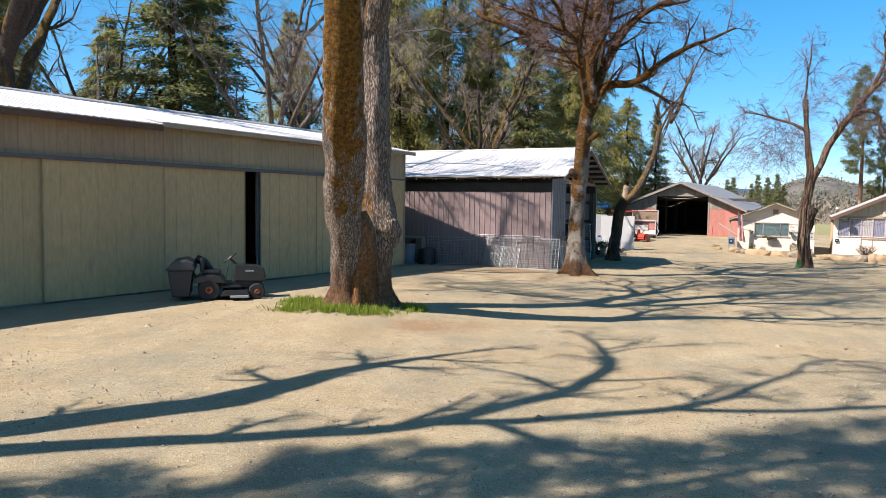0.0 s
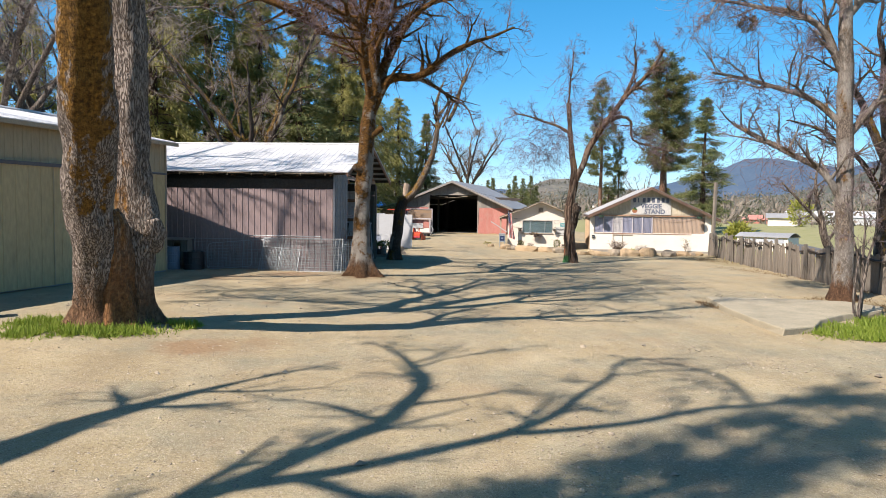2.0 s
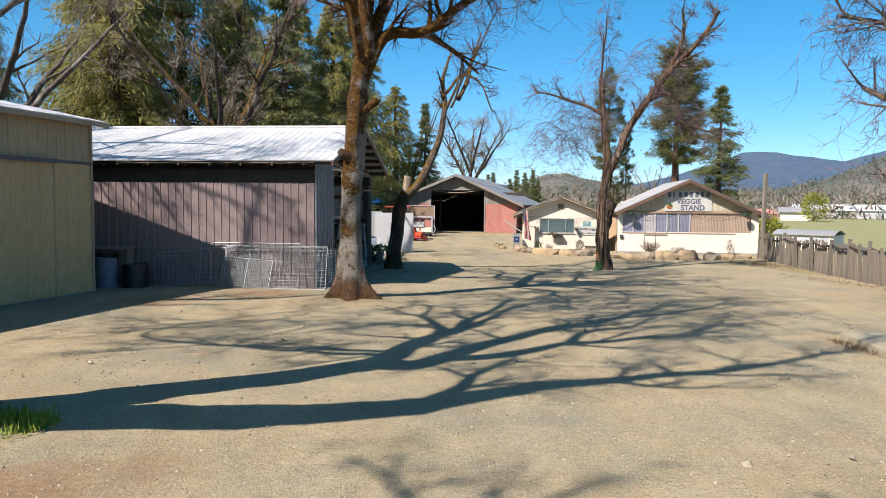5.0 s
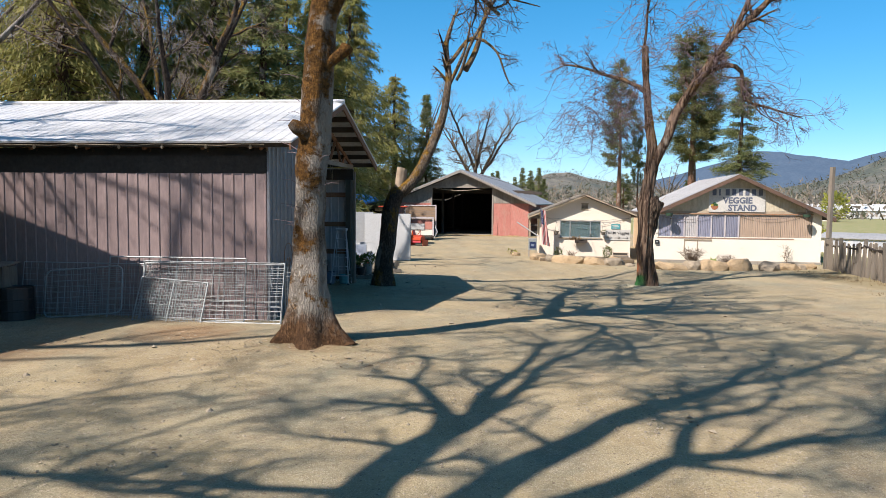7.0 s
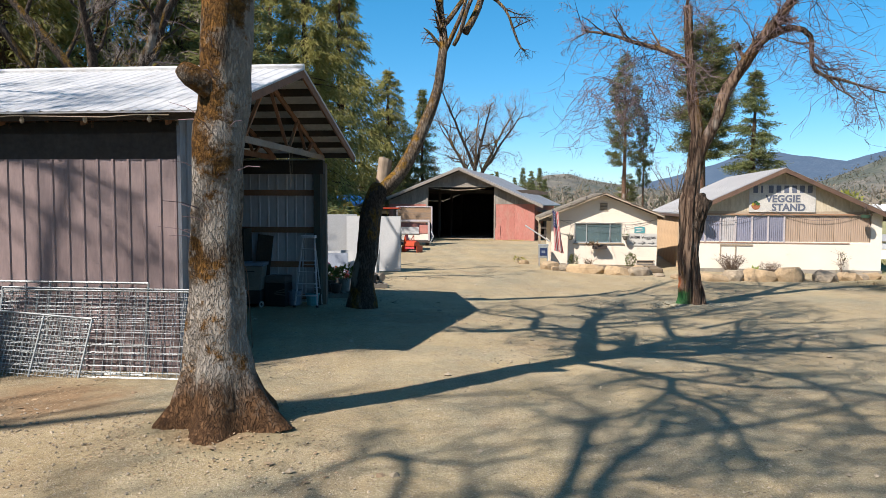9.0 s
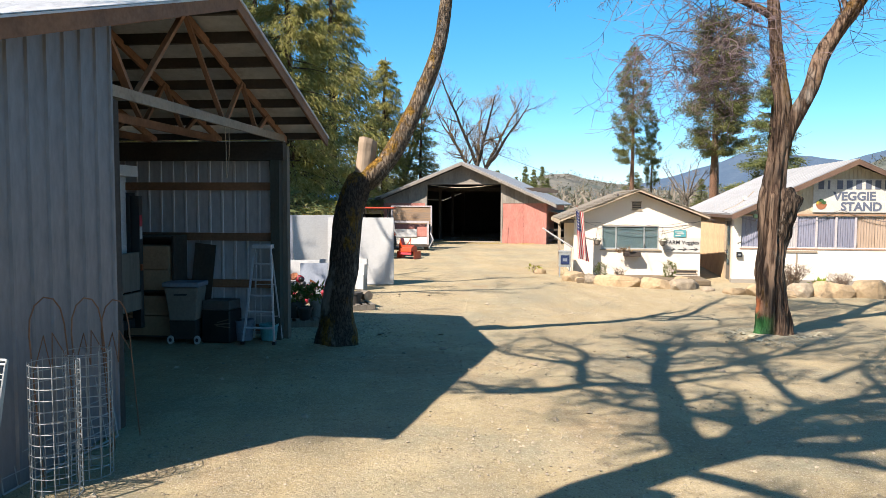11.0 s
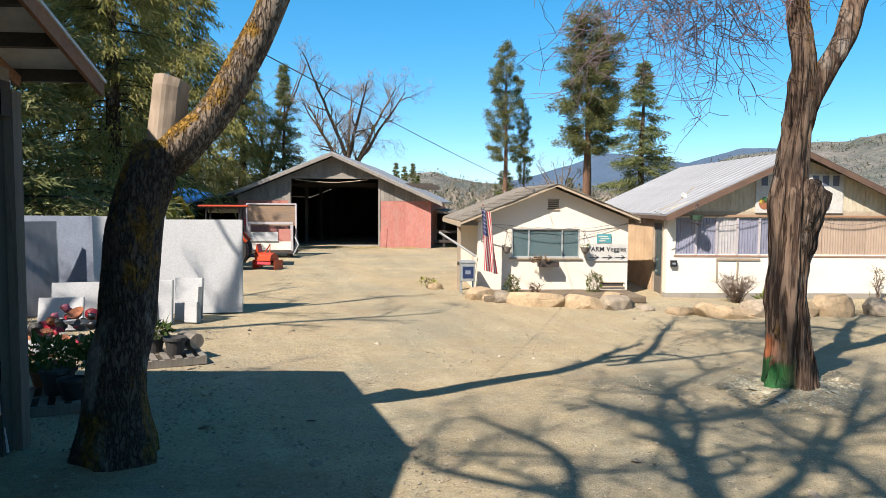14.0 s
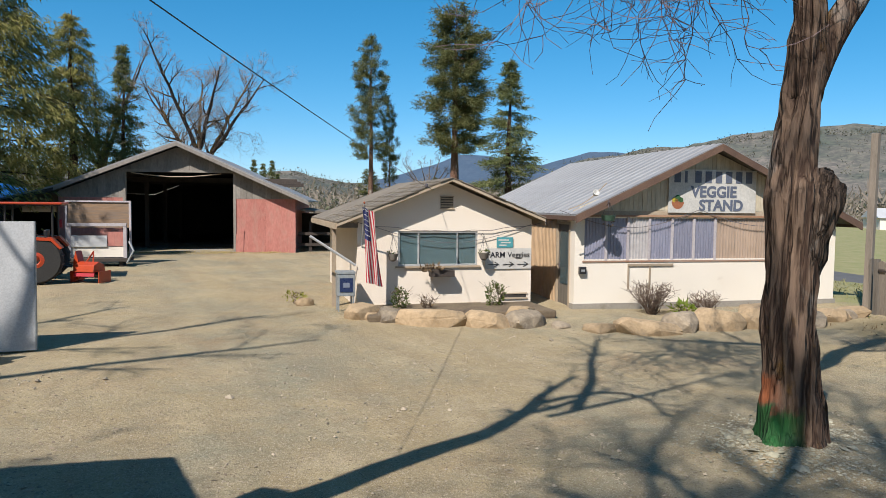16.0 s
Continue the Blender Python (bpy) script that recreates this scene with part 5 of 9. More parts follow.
# the mossy maple in front of the open shed
B2 = (0.9, 27.1, 0.1)
bare_tree("maple_tree", B2,
          [[(0, 0, -0.2, 0.33), (-0.04, 0, 0.5, 0.29), (-0.06, 0, 1.9, 0.265), (0.0, 0, 3.6, 0.25), (0.13, 0, 5.3, 0.24), (0.3, 0, 6.1, 0.22)]],
          [[(0.1, 0, 5.2, 0.2), (0.75, 0, 6.45, 0.16), (1.7, -0.1, 6.6, 0.13), (2.7, -0.2, 7.3, 0.10), (3.7, -0.4, 7.8, 0.06), (4.9, -0.3, 8.3, 0.03)],
           [(0.3, 0, 6.0, 0.20), (0.75, 0.3, 7.3, 0.16), (1.35, 0.5, 8.6, 0.12), (2.4, 0.8, 9.3, 0.07), (3.6, 1.0, 9.6, 0.03)],
           [(0.25, 0, 6.0, 0.2), (-0.1, -0.2, 7.6, 0.16), (-0.6, -0.1, 8.5, 0.11), (-1.5, 0.2, 8.8, 0.08), (-2.6, 0.5, 9.5, 0.03)],
           [(0.3, 0, 6.1, 0.19), (0.3, -0.4, 7.9, 0.15), (0.6, -0.9, 9.6, 0.11), (0.9, -1.0, 11.5, 0.05)],
           [(0.75, 0.2, 7.2, 0.1), (1.6, -0.8, 8.4, 0.08), (2.9, -1.4, 9.2, 0.03)],
           [(1.7, -0.1, 6.6, 0.09), (2.6, 0.6, 6.3, 0.06), (3.3, 0.9, 5.8, 0.03)],
           [(0.3, 0, 6.0, 0.2)] + limb_over(B2, (6.58, 32.37, 7.5, 0.18), (7.15, 34.03, 8.5, 0.15), (7.89, 35.64, 9.6, 0.12), (8.18, 36.58, 10.3, 0.08), (7.79, 37.6, 10.9, 0.03)),
           limb_over(B2, (6.85, 33.2, 7.9, 0.13), (5.87, 33.47, 8.5, 0.11), (5.15, 33.08, 9.0, 0.10), (4.5, 33.1, 9.4, 0.08), (4.25, 33.7, 9.8, 0.03)),
           limb_over(B2, (5.87, 33.5, 8.5, 0.10), (6.07, 34.6, 9.2, 0.09), (5.55, 35.15, 9.6, 0.07), (5.0, 36.2, 10.2, 0.03)),
           limb_over(B2, (6.07, 34.6, 9.2, 0.08), (6.5, 35.6, 9.9, 0.07), (6.1, 37.2, 10.7, 0.03)),
           limb_over(B2, (7.15, 34.03, 8.5, 0.11), (7.96, 34.34, 9.3, 0.09), (9.2, 35.2, 10.3, 0.07), (10.5, 36.3, 11.5, 0.03)),
           limb_over(B2, (7.6, 35.1, 9.2, 0.09), (8.7, 36.6, 10.4, 0.07), (9.3, 38.0, 11.2, 0.03)),
           [(0.3, 0, 6.0, 0.20)] + limb_over(B2, (6.9, 31.05, 7.4, 0.16), (8.06, 31.73, 8.6, 0.12), (9.4, 32.1, 9.8, 0.09), (10.66, 32.36, 11.0, 0.07), (13.1, 33.1, 13.0, 0.025)),
           limb_over(B2, (8.0, 31.7, 8.5, 0.10), (8.6, 33.6, 9.4, 0.08), (9.3, 35.4, 10.5, 0.06), (10.0, 37.2, 11.6, 0.025)),
           limb_over(B2, (9.3, 32.05, 9.7, 0.08), (10.4, 34.0, 10.8, 0.06), (11.6, 35.6, 12.0, 0.025)),
           [(0.2, 0, 5.7, 0.10)] + limb_over(B2, (6.45, 29.1, 7.4, 0.075), (6.4, 28.3, 7.8, 0.065), (6.4, 27.0, 8.3, 0.05), (5.95, 25.2, 8.9, 0.02)),
           limb_over(B2, (6.4, 28.4, 7.8, 0.05), (5.54, 27.35, 8.1, 0.035), (4.84, 27.1, 8.3, 0.015)),
           limb_over(B2, (6.7, 30.8, 7.3, 0.09), (8.15, 29.43, 8.4, 0.06), (8.5, 28.36, 9.0, 0.05), (7.8, 26.3, 9.8, 0.02)),
           limb_over(B2, (6.45, 29.1, 7.4, 0.06), (7.8, 28.3, 8.8, 0.05), (9.4, 28.6, 10.0, 0.02)),
           limb_over(B2, (9.3, 33.4, 11.2, 0.09), (10.8, 34.6, 12.6, 0.07), (12.4, 35.4, 14.0, 0.05), (13.8, 36.4, 15.4, 0.02)),
           limb_over(B2, (8.1, 36.4, 10.2, 0.08), (9.6, 36.7, 11.2, 0.07), (11.2, 37.5, 12.4, 0.05), (12.9, 38.4, 13.6, 0.02)),
           limb_over(B2, (8.7, 34.6, 9.9, 0.08), (10.0, 35.6, 11.0, 0.07), (11.8, 36.4, 12.2, 0.05), (13.6, 37.2, 13.6, 0.02)),
           limb_over(B2, (7.9, 35.7, 9.6, 0.08), (8.6, 37.2, 10.6, 0.06), (10.0, 38.4, 11.6, 0.04), (11.6, 39.2, 12.8, 0.02)),
           limb_over(B2, (10.0, 35.6, 11.0, 0.07), (11.3, 36.6, 12.0, 0.06), (12.6, 37.6, 13.0, 0.05), (13.8, 38.6, 14.0, 0.02)),
           limb_over(B2, (9.6, 36.7, 11.2, 0.07), (10.9, 37.3, 12.2, 0.06), (12.0, 38.4, 13.2, 0.04), (13.0, 39.6, 14.0, 0.02)),
           limb_over(B2, (10.8, 34.6, 12.6, 0.07), (12.2, 35.8, 13.6, 0.05), (13.4, 36.8, 14.6, 0.03)),
           limb_over(B2, (10.6, 33.9, 12.2, 0.07), (12.2, 34.2, 13.6, 0.05), (14.0, 34.6, 15.0, 0.02))],
          M_BARK_PALE, "leafless maple with pale scaly bark and rusty moss", 21, last=4, every=0.5, reach=1.5, flare=1.25, knots=0.09, start=0.2, sides=36, root=0.4)
mp = bpy.data.objects["maple_tree"]
for pts in ([(0.10, -0.05, 4.62, 0.12), (0.32, -0.12, 4.72, 0.11), (0.56, -0.16, 4.92, 0.10)], [(-0.10, -0.1, 3.5, 0.13), (-0.26, -0.2, 3.56, 0.11), (-0.36, -0.24, 3.66, 0.06)],
            [(-0.02, -0.14, 2.62, 0.15), (-0.05, -0.24, 2.68, 0.12), (-0.06, -0.30, 2.72, 0.04)]):
    part("limb_stump", stem(pts, 12, 0.06, knots=0.16, seed=pts[0][2])[0], M_BARK_PALE, mp, "mossy broken limb stump", smooth=True)
rs = random.Random(8)
g = Geo()
for k in range(26):
    z = rs.uniform(1.9, 5.2)
    a = rs.uniform(2.0, 5.6)
    p = Vector((0.24 * math.cos(a), 0.24 * math.sin(a), z))
    q = p + Vector((math.cos(a), math.sin(a), rs.uniform(0, 0.6))) * rs.uniform(0.15, 0.5)
    g.tube([p, p.lerp(q, 0.5) + Vector((0, 0, 0.03)), q], [0.007, 0.005, 0.003], 3, False)
part("water_shoots", g, M_TWIG, mp, kind="stuff", tidy=False)

# the pollarded tree before the produce stand
B3 = (11.15, 37.65, -0.30)
bare_tree("pollard_tree", B3,
          [[(0.05, 0, -0.2, 0.343), (0.02, 0, 0.5, 0.306), (-0.02, 0, 1.2, 0.270), (-0.03, 0.02, 2.1, 0.260), (-0.06, 0.05, 2.75, 0.281), (0.0, 0.05, 3.3, 0.228), (0.09, 0.03, 3.9, 0.21), (0.11, 0.03, 4.4, 0.18), (0.10, 0.03, 4.8, 0.08)],
           [(0.08, 0.03, 3.8, 0.16), (0.11, 0.03, 4.4, 0.185), (0.03, 0.04, 5.2, 0.14), (-0.15, 0.05, 6.6, 0.115), (-0.24, 0, 7.9, 0.11)]],
          [[(0.06, 0.04, 3.75, 0.10), (0.18, -0.04, 4.2, 0.15), (0.48, -0.25, 5.0, 0.155), (0.95, -0.5, 6.2, 0.145), (2.0, -1.1, 7.9, 0.115), (2.9, -1.8, 9.0, 0.09), (3.6, -2.2, 10.2, 0.04)],
           [(1.5, -0.8, 7.0, 0.10), (2.1, -1.0, 7.2, 0.08), (2.5, -1.1, 6.9, 0.06), (2.6, -1.2, 6.1, 0.05), (3.3, -1.4, 5.8, 0.035), (4.3, -1.6, 5.5, 0.015)],
           [(-0.15, 0.05, 6.4, 0.08), (-0.8, 0.35, 6.9, 0.065), (-1.7, 0.75, 7.2, 0.05), (-2.7, 1.2, 7.5, 0.025)],
           [(-0.28, 0, 7.8, 0.05), (-0.2, 0.0, 8.9, 0.04), (-0.05, 0, 10.4, 0.02)],
           [(2.0, -1.1, 7.9, 0.09), (2.4, -1.5, 9.0, 0.07), (2.3, -1.9, 10.4, 0.03)]],
          M_BARK_SPLIT, "split pollard tree with green paint at its foot", 34, last=4, every=0.42, reach=1.1, flare=0.50, knots=0.08, start=0.3, droop=0.09, sides=64, folds=0.30, root=0.2)

part("broken_stub", stem([(0.0, 0.0, 1.6, 0.16), (0.08, -0.04, 2.1, 0.24), (0.16, -0.08, 2.5, 0.255), (0.23, -0.12, 2.78, 0.235), (0.27, -0.14, 2.92, 0.19), (0.28, -0.145, 2.94, 0.10)], 48, 0.06, 0.0, 5, 0.12, 6.0, 0.02, 0.30)[0], M_BARK_STUB, bpy.data.objects["pollard_tree"], "dark rough sawn-off limb stub", smooth=True)


def hanging(tree, material, seed, lines, count, length, thick=1.0):
    """Fine drooping twigs under the given lines (two ends each, from the tree's base)."""
    rnd = random.Random(seed)
    g = Geo()
    for c in range(count):
        a, b = rnd.choice(lines)
        p = Vector(a).lerp(Vector(b), rnd.random()) + Vector((rnd.gauss(0, 0.12), rnd.gauss(0, 0.12), rnd.gauss(0, 0.1)))
        d = Vector((rnd.gauss(0, 0.7), rnd.gauss(0, 0.7), rnd.uniform(-0.5, 0.5)))
        n = 9
        ln = length * rnd.uniform(0.5, 1.15)
        pts = [p.copy()]
        for i in range(n):
            d = (d + Vector((rnd.gauss(0, 0.34), rnd.gauss(0, 0.34), -0.26 if i < n - 3 else 0.30))).normalized()
            p = p + d * ln / n
            pts.append(p.copy())
        g.tube(pts, [(0.0085 - 0.0007 * i) * thick for i in range(n + 1)], 3, False)
        for q in range(7):
            i = rnd.randint(2, n - 1)
            e, w = pts[i].copy(), (d + Vector((rnd.gauss(0, 0.8), rnd.gauss(0, 0.8), rnd.gauss(-0.2, 0.4)))).normalized()
            sub_pts = [e.copy()]
            for j in range(4):
                w = (w + Vector((rnd.gauss(0, 0.25), rnd.gauss(0, 0.25), rnd.gauss(0.05, 0.2)))).normalized()
                e = e + w * ln * 0.075
                sub_pts.append(e.copy())
            g.tube(sub_pts, [r * thick for r in (0.0045, 0.004, 0.0035, 0.003, 0.0028)], 3, False)
    part("twig_curtain", g, material, bpy.data.objects[tree], kind="stuff", tidy=False)


hanging("pollard_tree", M_TWIG, 5, (((-0.4, 0.2, 6.7), (-2.7, 1.2, 7.4)), ((-0.2, 0, 6.5), (-1.8, 0.5, 6.6)), ((-0.4, 0.2, 5.9), (-2.6, 1.1, 6.1)), ((-0.5, 0.3, 5.5), (-2.4, 1.0, 5.7)), ((1.2, -0.7, 6.6), (2.9, -1.8, 8.6)), ((2.0, -1.0, 7.0), (4.2, -1.6, 5.8)), ((-0.2, 0, 7.6), (-0.1, 0.3, 9.6)), ((0.3, -0.4, 7.6), (1.6, -1.0, 9.4))), 290, 2.1, 1.15)

hanging("old_double_tree", M_TWIG, 19, tuple((tuple(Vector(cast(*a)) - Vector(B1)), tuple(Vector(cast(*b)) - Vector(B1))) for a, b in (((5.0, 22.6, 9.8), (8.6, 26.6, 13.0)), ((6.4, 23.4, 10.8), (11.0, 27.0, 13.6)), ((5.2, 25.6, 10.8), (8.6, 30.4, 13.0)), ((7.0, 22.2, 11.6), (11.4, 24.6, 14.0)), ((7.4, 25.6, 12.0), (12.6, 30.6, 13.8)), ((-3.4, 23.2, 11.0), (0.6, 24.4, 12.0)))), 235, 2.4, 2.2)
hanging("maple_tree", M_TWIG, 15, tuple((tuple(Vector(cast(*a)) - Vector(B2)), tuple(Vector(cast(*b)) - Vector(B2))) for a, b in (((7.5, 36.8, 10.2), (10.5, 37.0, 12.2)), ((9.0, 36.2, 11.0), (12.5, 37.4, 13.0)), ((8.2, 38.0, 10.6), (12.0, 39.0, 13.0)), ((6.4, 34.6, 9.2), (9.4, 35.0, 11.0)))), 150, 1.7)

# the leaning tree at the shed's corner
B4 = (2.42, 36.6, 0.0)
bare_tree("leaning_tree", B4,
          [[(0, 0, -0.45, 0.34), (0.02, 0, 0.1, 0.29), (0.03, 0, 0.5, 0.26), (0.13, 0, 1.3, 0.25), (0.18, 0, 2.1, 0.25), (0.38, 0, 2.75, 0.22), (0.72, 0, 2.95, 0.17)],
           [(0.40, 0, 2.45, 0.14), (0.48, 0.02, 2.85, 0.13), (0.53, 0.02, 3.40, 0.12)]],
          [[(0.5, 0, 2.8, 0.20), (0.85, 0, 3.1, 0.17), (1.12, 0, 3.5, 0.155), (1.48, -0.05, 4.35, 0.14), (1.74, -0.1, 5.1, 0.12), (1.95, -0.1, 6.2, 0.10), (1.85, -0.1, 7.2, 0.07), (2.2, 0, 8.2, 0.03)],
           [(1.9, -0.1, 5.9, 0.07), (2.3, -0.3, 6.7, 0.05), (2.5, -0.5, 7.8, 0.02)],
           [(1.9, -0.1, 6.6, 0.07), (2.6, -0.4, 7.3, 0.05), (3.3, -0.7, 6.9, 0.035), (3.7, -0.9, 5.9, 0.02)],
           limb_over(B4, (9.7, 39.6, 6.4, 0.09), (10.8, 40.6, 7.3, 0.08), (12.3, 42.3, 8.6, 0.05), (13.2, 43.2, 9.4, 0.02)),
           limb_over(B4, (9.2, 39.5, 6.1, 0.05), (11.5, 39.9, 8.0, 0.04), (13.5, 40.2, 9.6, 0.02))],
          M_BARK_DARK, "dark leaning tree with mossy limb and sawn stub", 47, last=3, every=0.75, reach=0.85, flare=0.32, knots=0.06, start=0.55, droop=0.14)
for c in bpy.data.objects["leaning_tree"].children:
    if c.name.startswith("limb"):
        c.data.materials[0] = M_BARK_LIMB
part("sawn_stub", stem([(0.49, 0.02, 2.82, 0.165), (0.52, 0.02, 3.15, 0.158), (0.545, 0.02, 3.48, 0.155)], 28, 0.1, knots=0.06, seed=4)[0], M_CUT, bpy.data.objects["leaning_tree"], "pale sawn stub")

# the tree by the board fence
B5 = (14.05, 21.5, 0.0)
bare_tree("fence_tree", B5,
          [[(0, 0, -0.2, 0.30), (0, 0, 0.5, 0.25), (-0.02, 0, 2.1, 0.23), (-0.1, 0, 4.3, 0.21), (-0.18, 0, 6.5, 0.19), (-0.28, 0, 8.2, 0.16)]],
          [[(-0.05, 0, 2.6, 0.10), (-0.7, 0.3, 3.7, 0.09), (-1.5, 0.9, 4.3, 0.08), (-2.5, 1.6, 5.0, 0.05)],
           [(-0.12, 0, 4.8, 0.10), (-0.9, 0.4, 5.6, 0.08), (-2.0, 0.8, 6.0, 0.06), (-3.3, 1.4, 6.4, 0.03)],
           [(-0.18, 0, 6.2, 0.11), (-0.8, 0.2, 7.4, 0.09), (-1.6, 0.4, 7.9, 0.08), (-2.6, 0.8, 8.2, 0.05), (-3.6, 1.0, 8.3, 0.03)],
           [(-0.1, 0, 4.4, 0.11), (0.6, 0, 5.3, 0.09), (1.5, 0.2, 6.0, 0.07), (2.8, 0.4, 7.4, 0.03)],
           [(-0.28, 0, 8.1, 0.15), (-0.3, 0.1, 9.6, 0.11), (0.1, 0.3, 11.4, 0.06), (0.2, 0.4, 12.6, 0.03)],
           [(-0.25, 0, 7.6, 0.10), (0.6, -0.3, 9.0, 0.08), (1.6, -0.6, 10.4, 0.03)],
           [(-0.28, 0, 8.0, 0.10), (-1.2, 0.5, 9.6, 0.07), (-2.2, 0.7, 10.8, 0.03)],
           [(-0.05, 0, 3.4, 0.08), (0.5, 0.8, 4.4, 0.07), (0.9, 1.8, 5.6, 0.03)]],
          M_BARK_FENCE, "leafless tree with grey bark beside the board fence", 52, last=4, every=0.32, reach=1.4, flare=0.55, knots=0.04, start=0.15)
B6 = (19.6, 29.5, -0.2)
bare_tree("field_tree", B6,
          [[(0, 0, -0.2, 0.22), (-0.1, 0, 0.6, 0.18), (-0.5, 0.1, 1.6, 0.15), (-0.65, 0.1, 2.3, 0.13)]],
          [[(-0.65, 0.1, 2.2, 0.11), (-0.9, 0.2, 3.2, 0.08), (-0.8, 0.3, 4.4, 0.03)],
           [(-0.6, 0.1, 2.1, 0.09), (-1.4, 0.2, 2.9, 0.06), (-2.3, 0.3, 3.8, 0.03)],
           [(-0.4, 0.1, 1.5, 0.07), (0.3, 0.1, 2.6, 0.05), (0.7, 0.2, 3.9, 0.02)]],
          M_BARK_SMOOTH, "small leaning bare tree past the fence", 61, last=4, every=0.4, reach=0.9, flare=0.4, start=0.2, sides=12)

B7 = (-13.6, 33.4, 0.1)
bare_tree("spreading_tree", B7,
          [[(0, 0, -0.2, 0.231), (0.1, -0.1, 1.5, 0.187), (0.3, -0.3, 4.2, 0.165)]],
          [[(0.3, -0.3, 4.1, 0.143), (1.8, -2.6, 6.6, 0.110), (3.6, -4.9, 8.6, 0.077), (5.6, -6.4, 9.6, 0.055), (7.6, -7.2, 9.4, 0.017)],
           [(0.3, -0.3, 4.1, 0.132), (2.4, -1.6, 7.2, 0.099), (4.4, -3.2, 9.2, 0.066), (6.6, -4.4, 9.4, 0.044), (8.2, -4.8, 8.6, 0.017)],
           [(0.3, -0.3, 4.1, 0.132), (1.2, -3.0, 8.0, 0.099), (2.2, -6.2, 11.0, 0.066), (3.4, -8.6, 12.6, 0.033), (5.0, -10.0, 13.0, 0.017)],
           [(0.3, -0.3, 4.1, 0.132), (2.8, 0.2, 7.6, 0.099), (5.2, 0.6, 9.8, 0.066), (7.8, 0.8, 10.4, 0.039), (10, 1.0, 9.6, 0.017)],
           [(0.3, -0.3, 4.1, 0.132), (-1.6, -1.8, 7.6, 0.099), (-3.0, -3.6, 10.6, 0.055), (-4.2, -4.6, 13, 0.017)],
           [(0.3, -0.3, 4.2, 0.132), (0.8, 0.2, 8.0, 0.099), (1.6, 0.0, 11.6, 0.066), (2.2, -0.6, 15.0, 0.022)],
           [(3.6, -4.9, 8.6, 0.050), (5.0, -6.4, 11.0, 0.039), (6.4, -7.0, 12.4, 0.017)]],
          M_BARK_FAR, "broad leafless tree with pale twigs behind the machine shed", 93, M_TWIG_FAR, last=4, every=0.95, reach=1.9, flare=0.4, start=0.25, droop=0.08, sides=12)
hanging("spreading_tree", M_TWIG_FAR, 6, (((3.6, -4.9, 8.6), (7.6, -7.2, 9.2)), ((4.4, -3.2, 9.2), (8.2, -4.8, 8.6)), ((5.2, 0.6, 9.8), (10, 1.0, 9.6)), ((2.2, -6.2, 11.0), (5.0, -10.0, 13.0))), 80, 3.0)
hanging("fence_tree", M_TWIG, 16, (((-0.7, 0.3, 3.7), (-2.5, 1.6, 5.0)), ((-0.9, 0.4, 5.6), (-3.3, 1.4, 6.4)), ((-0.8, 0.2, 7.4), (-3.6, 1.0, 8.3)), ((0.6, 0, 5.3), (2.8, 0.4, 7.4)), ((-0.3, 0.1, 9.6), (0.2, 0.4, 12.4)), ((-1.2, 0.5, 9.6), (-2.2, 0.7, 10.8)), ((-2.6, 0.8, 8.6), (-4.4, 1.2, 9.4))), 240, 1.9)
hanging("maple_tree", M_TWIG, 17, (((1.7, -0.1, 6.8), (4.9, -0.3, 8.3)), ((0.75, 0.3, 7.5), (3.6, 1.0, 9.6)), ((-0.1, -0.2, 7.8), (-2.6, 0.5, 9.5)), ((0.4, -0.4, 8.5), (0.9, -1.0, 11.0))), 150, 1.8)
# the tree out of sight beside the machine shed, whose shadow lies over the yard's near end
B0 = (-8.6, 4.4, 0.0)
bare_tree("yard_tree", B0,
          [[(0, 0, -0.2, 0.42), (0, 0, 1.0, 0.34), (0.1, 0.1, 2.6, 0.30)]],
          [[(0.1, 0.1, 2.5, 0.28)] + limb_over(B0, (-3.4, 8.6, 5.2, 0.30), (-2.75, 9.6, 6.0, 0.27), (-2.25, 10.8, 6.6, 0.20), (-1.6, 11.9, 7.2, 0.12), (-0.7, 13.0, 8.0, 0.05), (0.3, 13.9, 8.6, 0.02)),
           [(0.1, 0.1, 2.5, 0.28)] + limb_over(B0, (-2.8, 7.75, 5.8, 0.15), (-0.78, 8.85, 7.4, 0.14), (0.2, 9.9, 8.4, 0.13), (1.15, 11.3, 9.4, 0.12), (1.65, 12.9, 10.4, 0.11), (1.4, 14.8, 11.2, 0.05), (0.9, 15.9, 11.8, 0.02)),
           limb_over(B0, (-0.3, 9.2, 7.8, 0.12), (1.4, 10.0, 9.0, 0.11), (2.5, 10.7, 9.8, 0.10), (4.1, 12.6, 11.2, 0.06), (4.9, 14.1, 12.2, 0.04), (6.2, 14.2, 13.0, 0.02)),
           limb_over(B0, (2.4, 10.6, 9.8, 0.09), (3.9, 10.95, 10.8, 0.08), (5.7, 11.5, 12.2, 0.07), (8.0, 12.0, 13.6, 0.02)),
           limb_over(B0, (0.2, 9.4, 8.2, 0.08), (1.6, 8.6, 9.2, 0.07), (3.5, 9.0, 10.2, 0.06), (5.4, 9.6, 11.4, 0.05), (7.4, 9.8, 12.6, 0.02)),
           limb_over(B0, (5.7, 11.5, 12.2, 0.06), (6.0, 13.0, 12.8, 0.05), (5.3, 14.4, 13.2, 0.02))],
          M_BARK_DARK, "tall leafless yard tree beside the machine shed", 75, last=4, every=0.8, reach=1.5, flare=0.5, start=0.3)


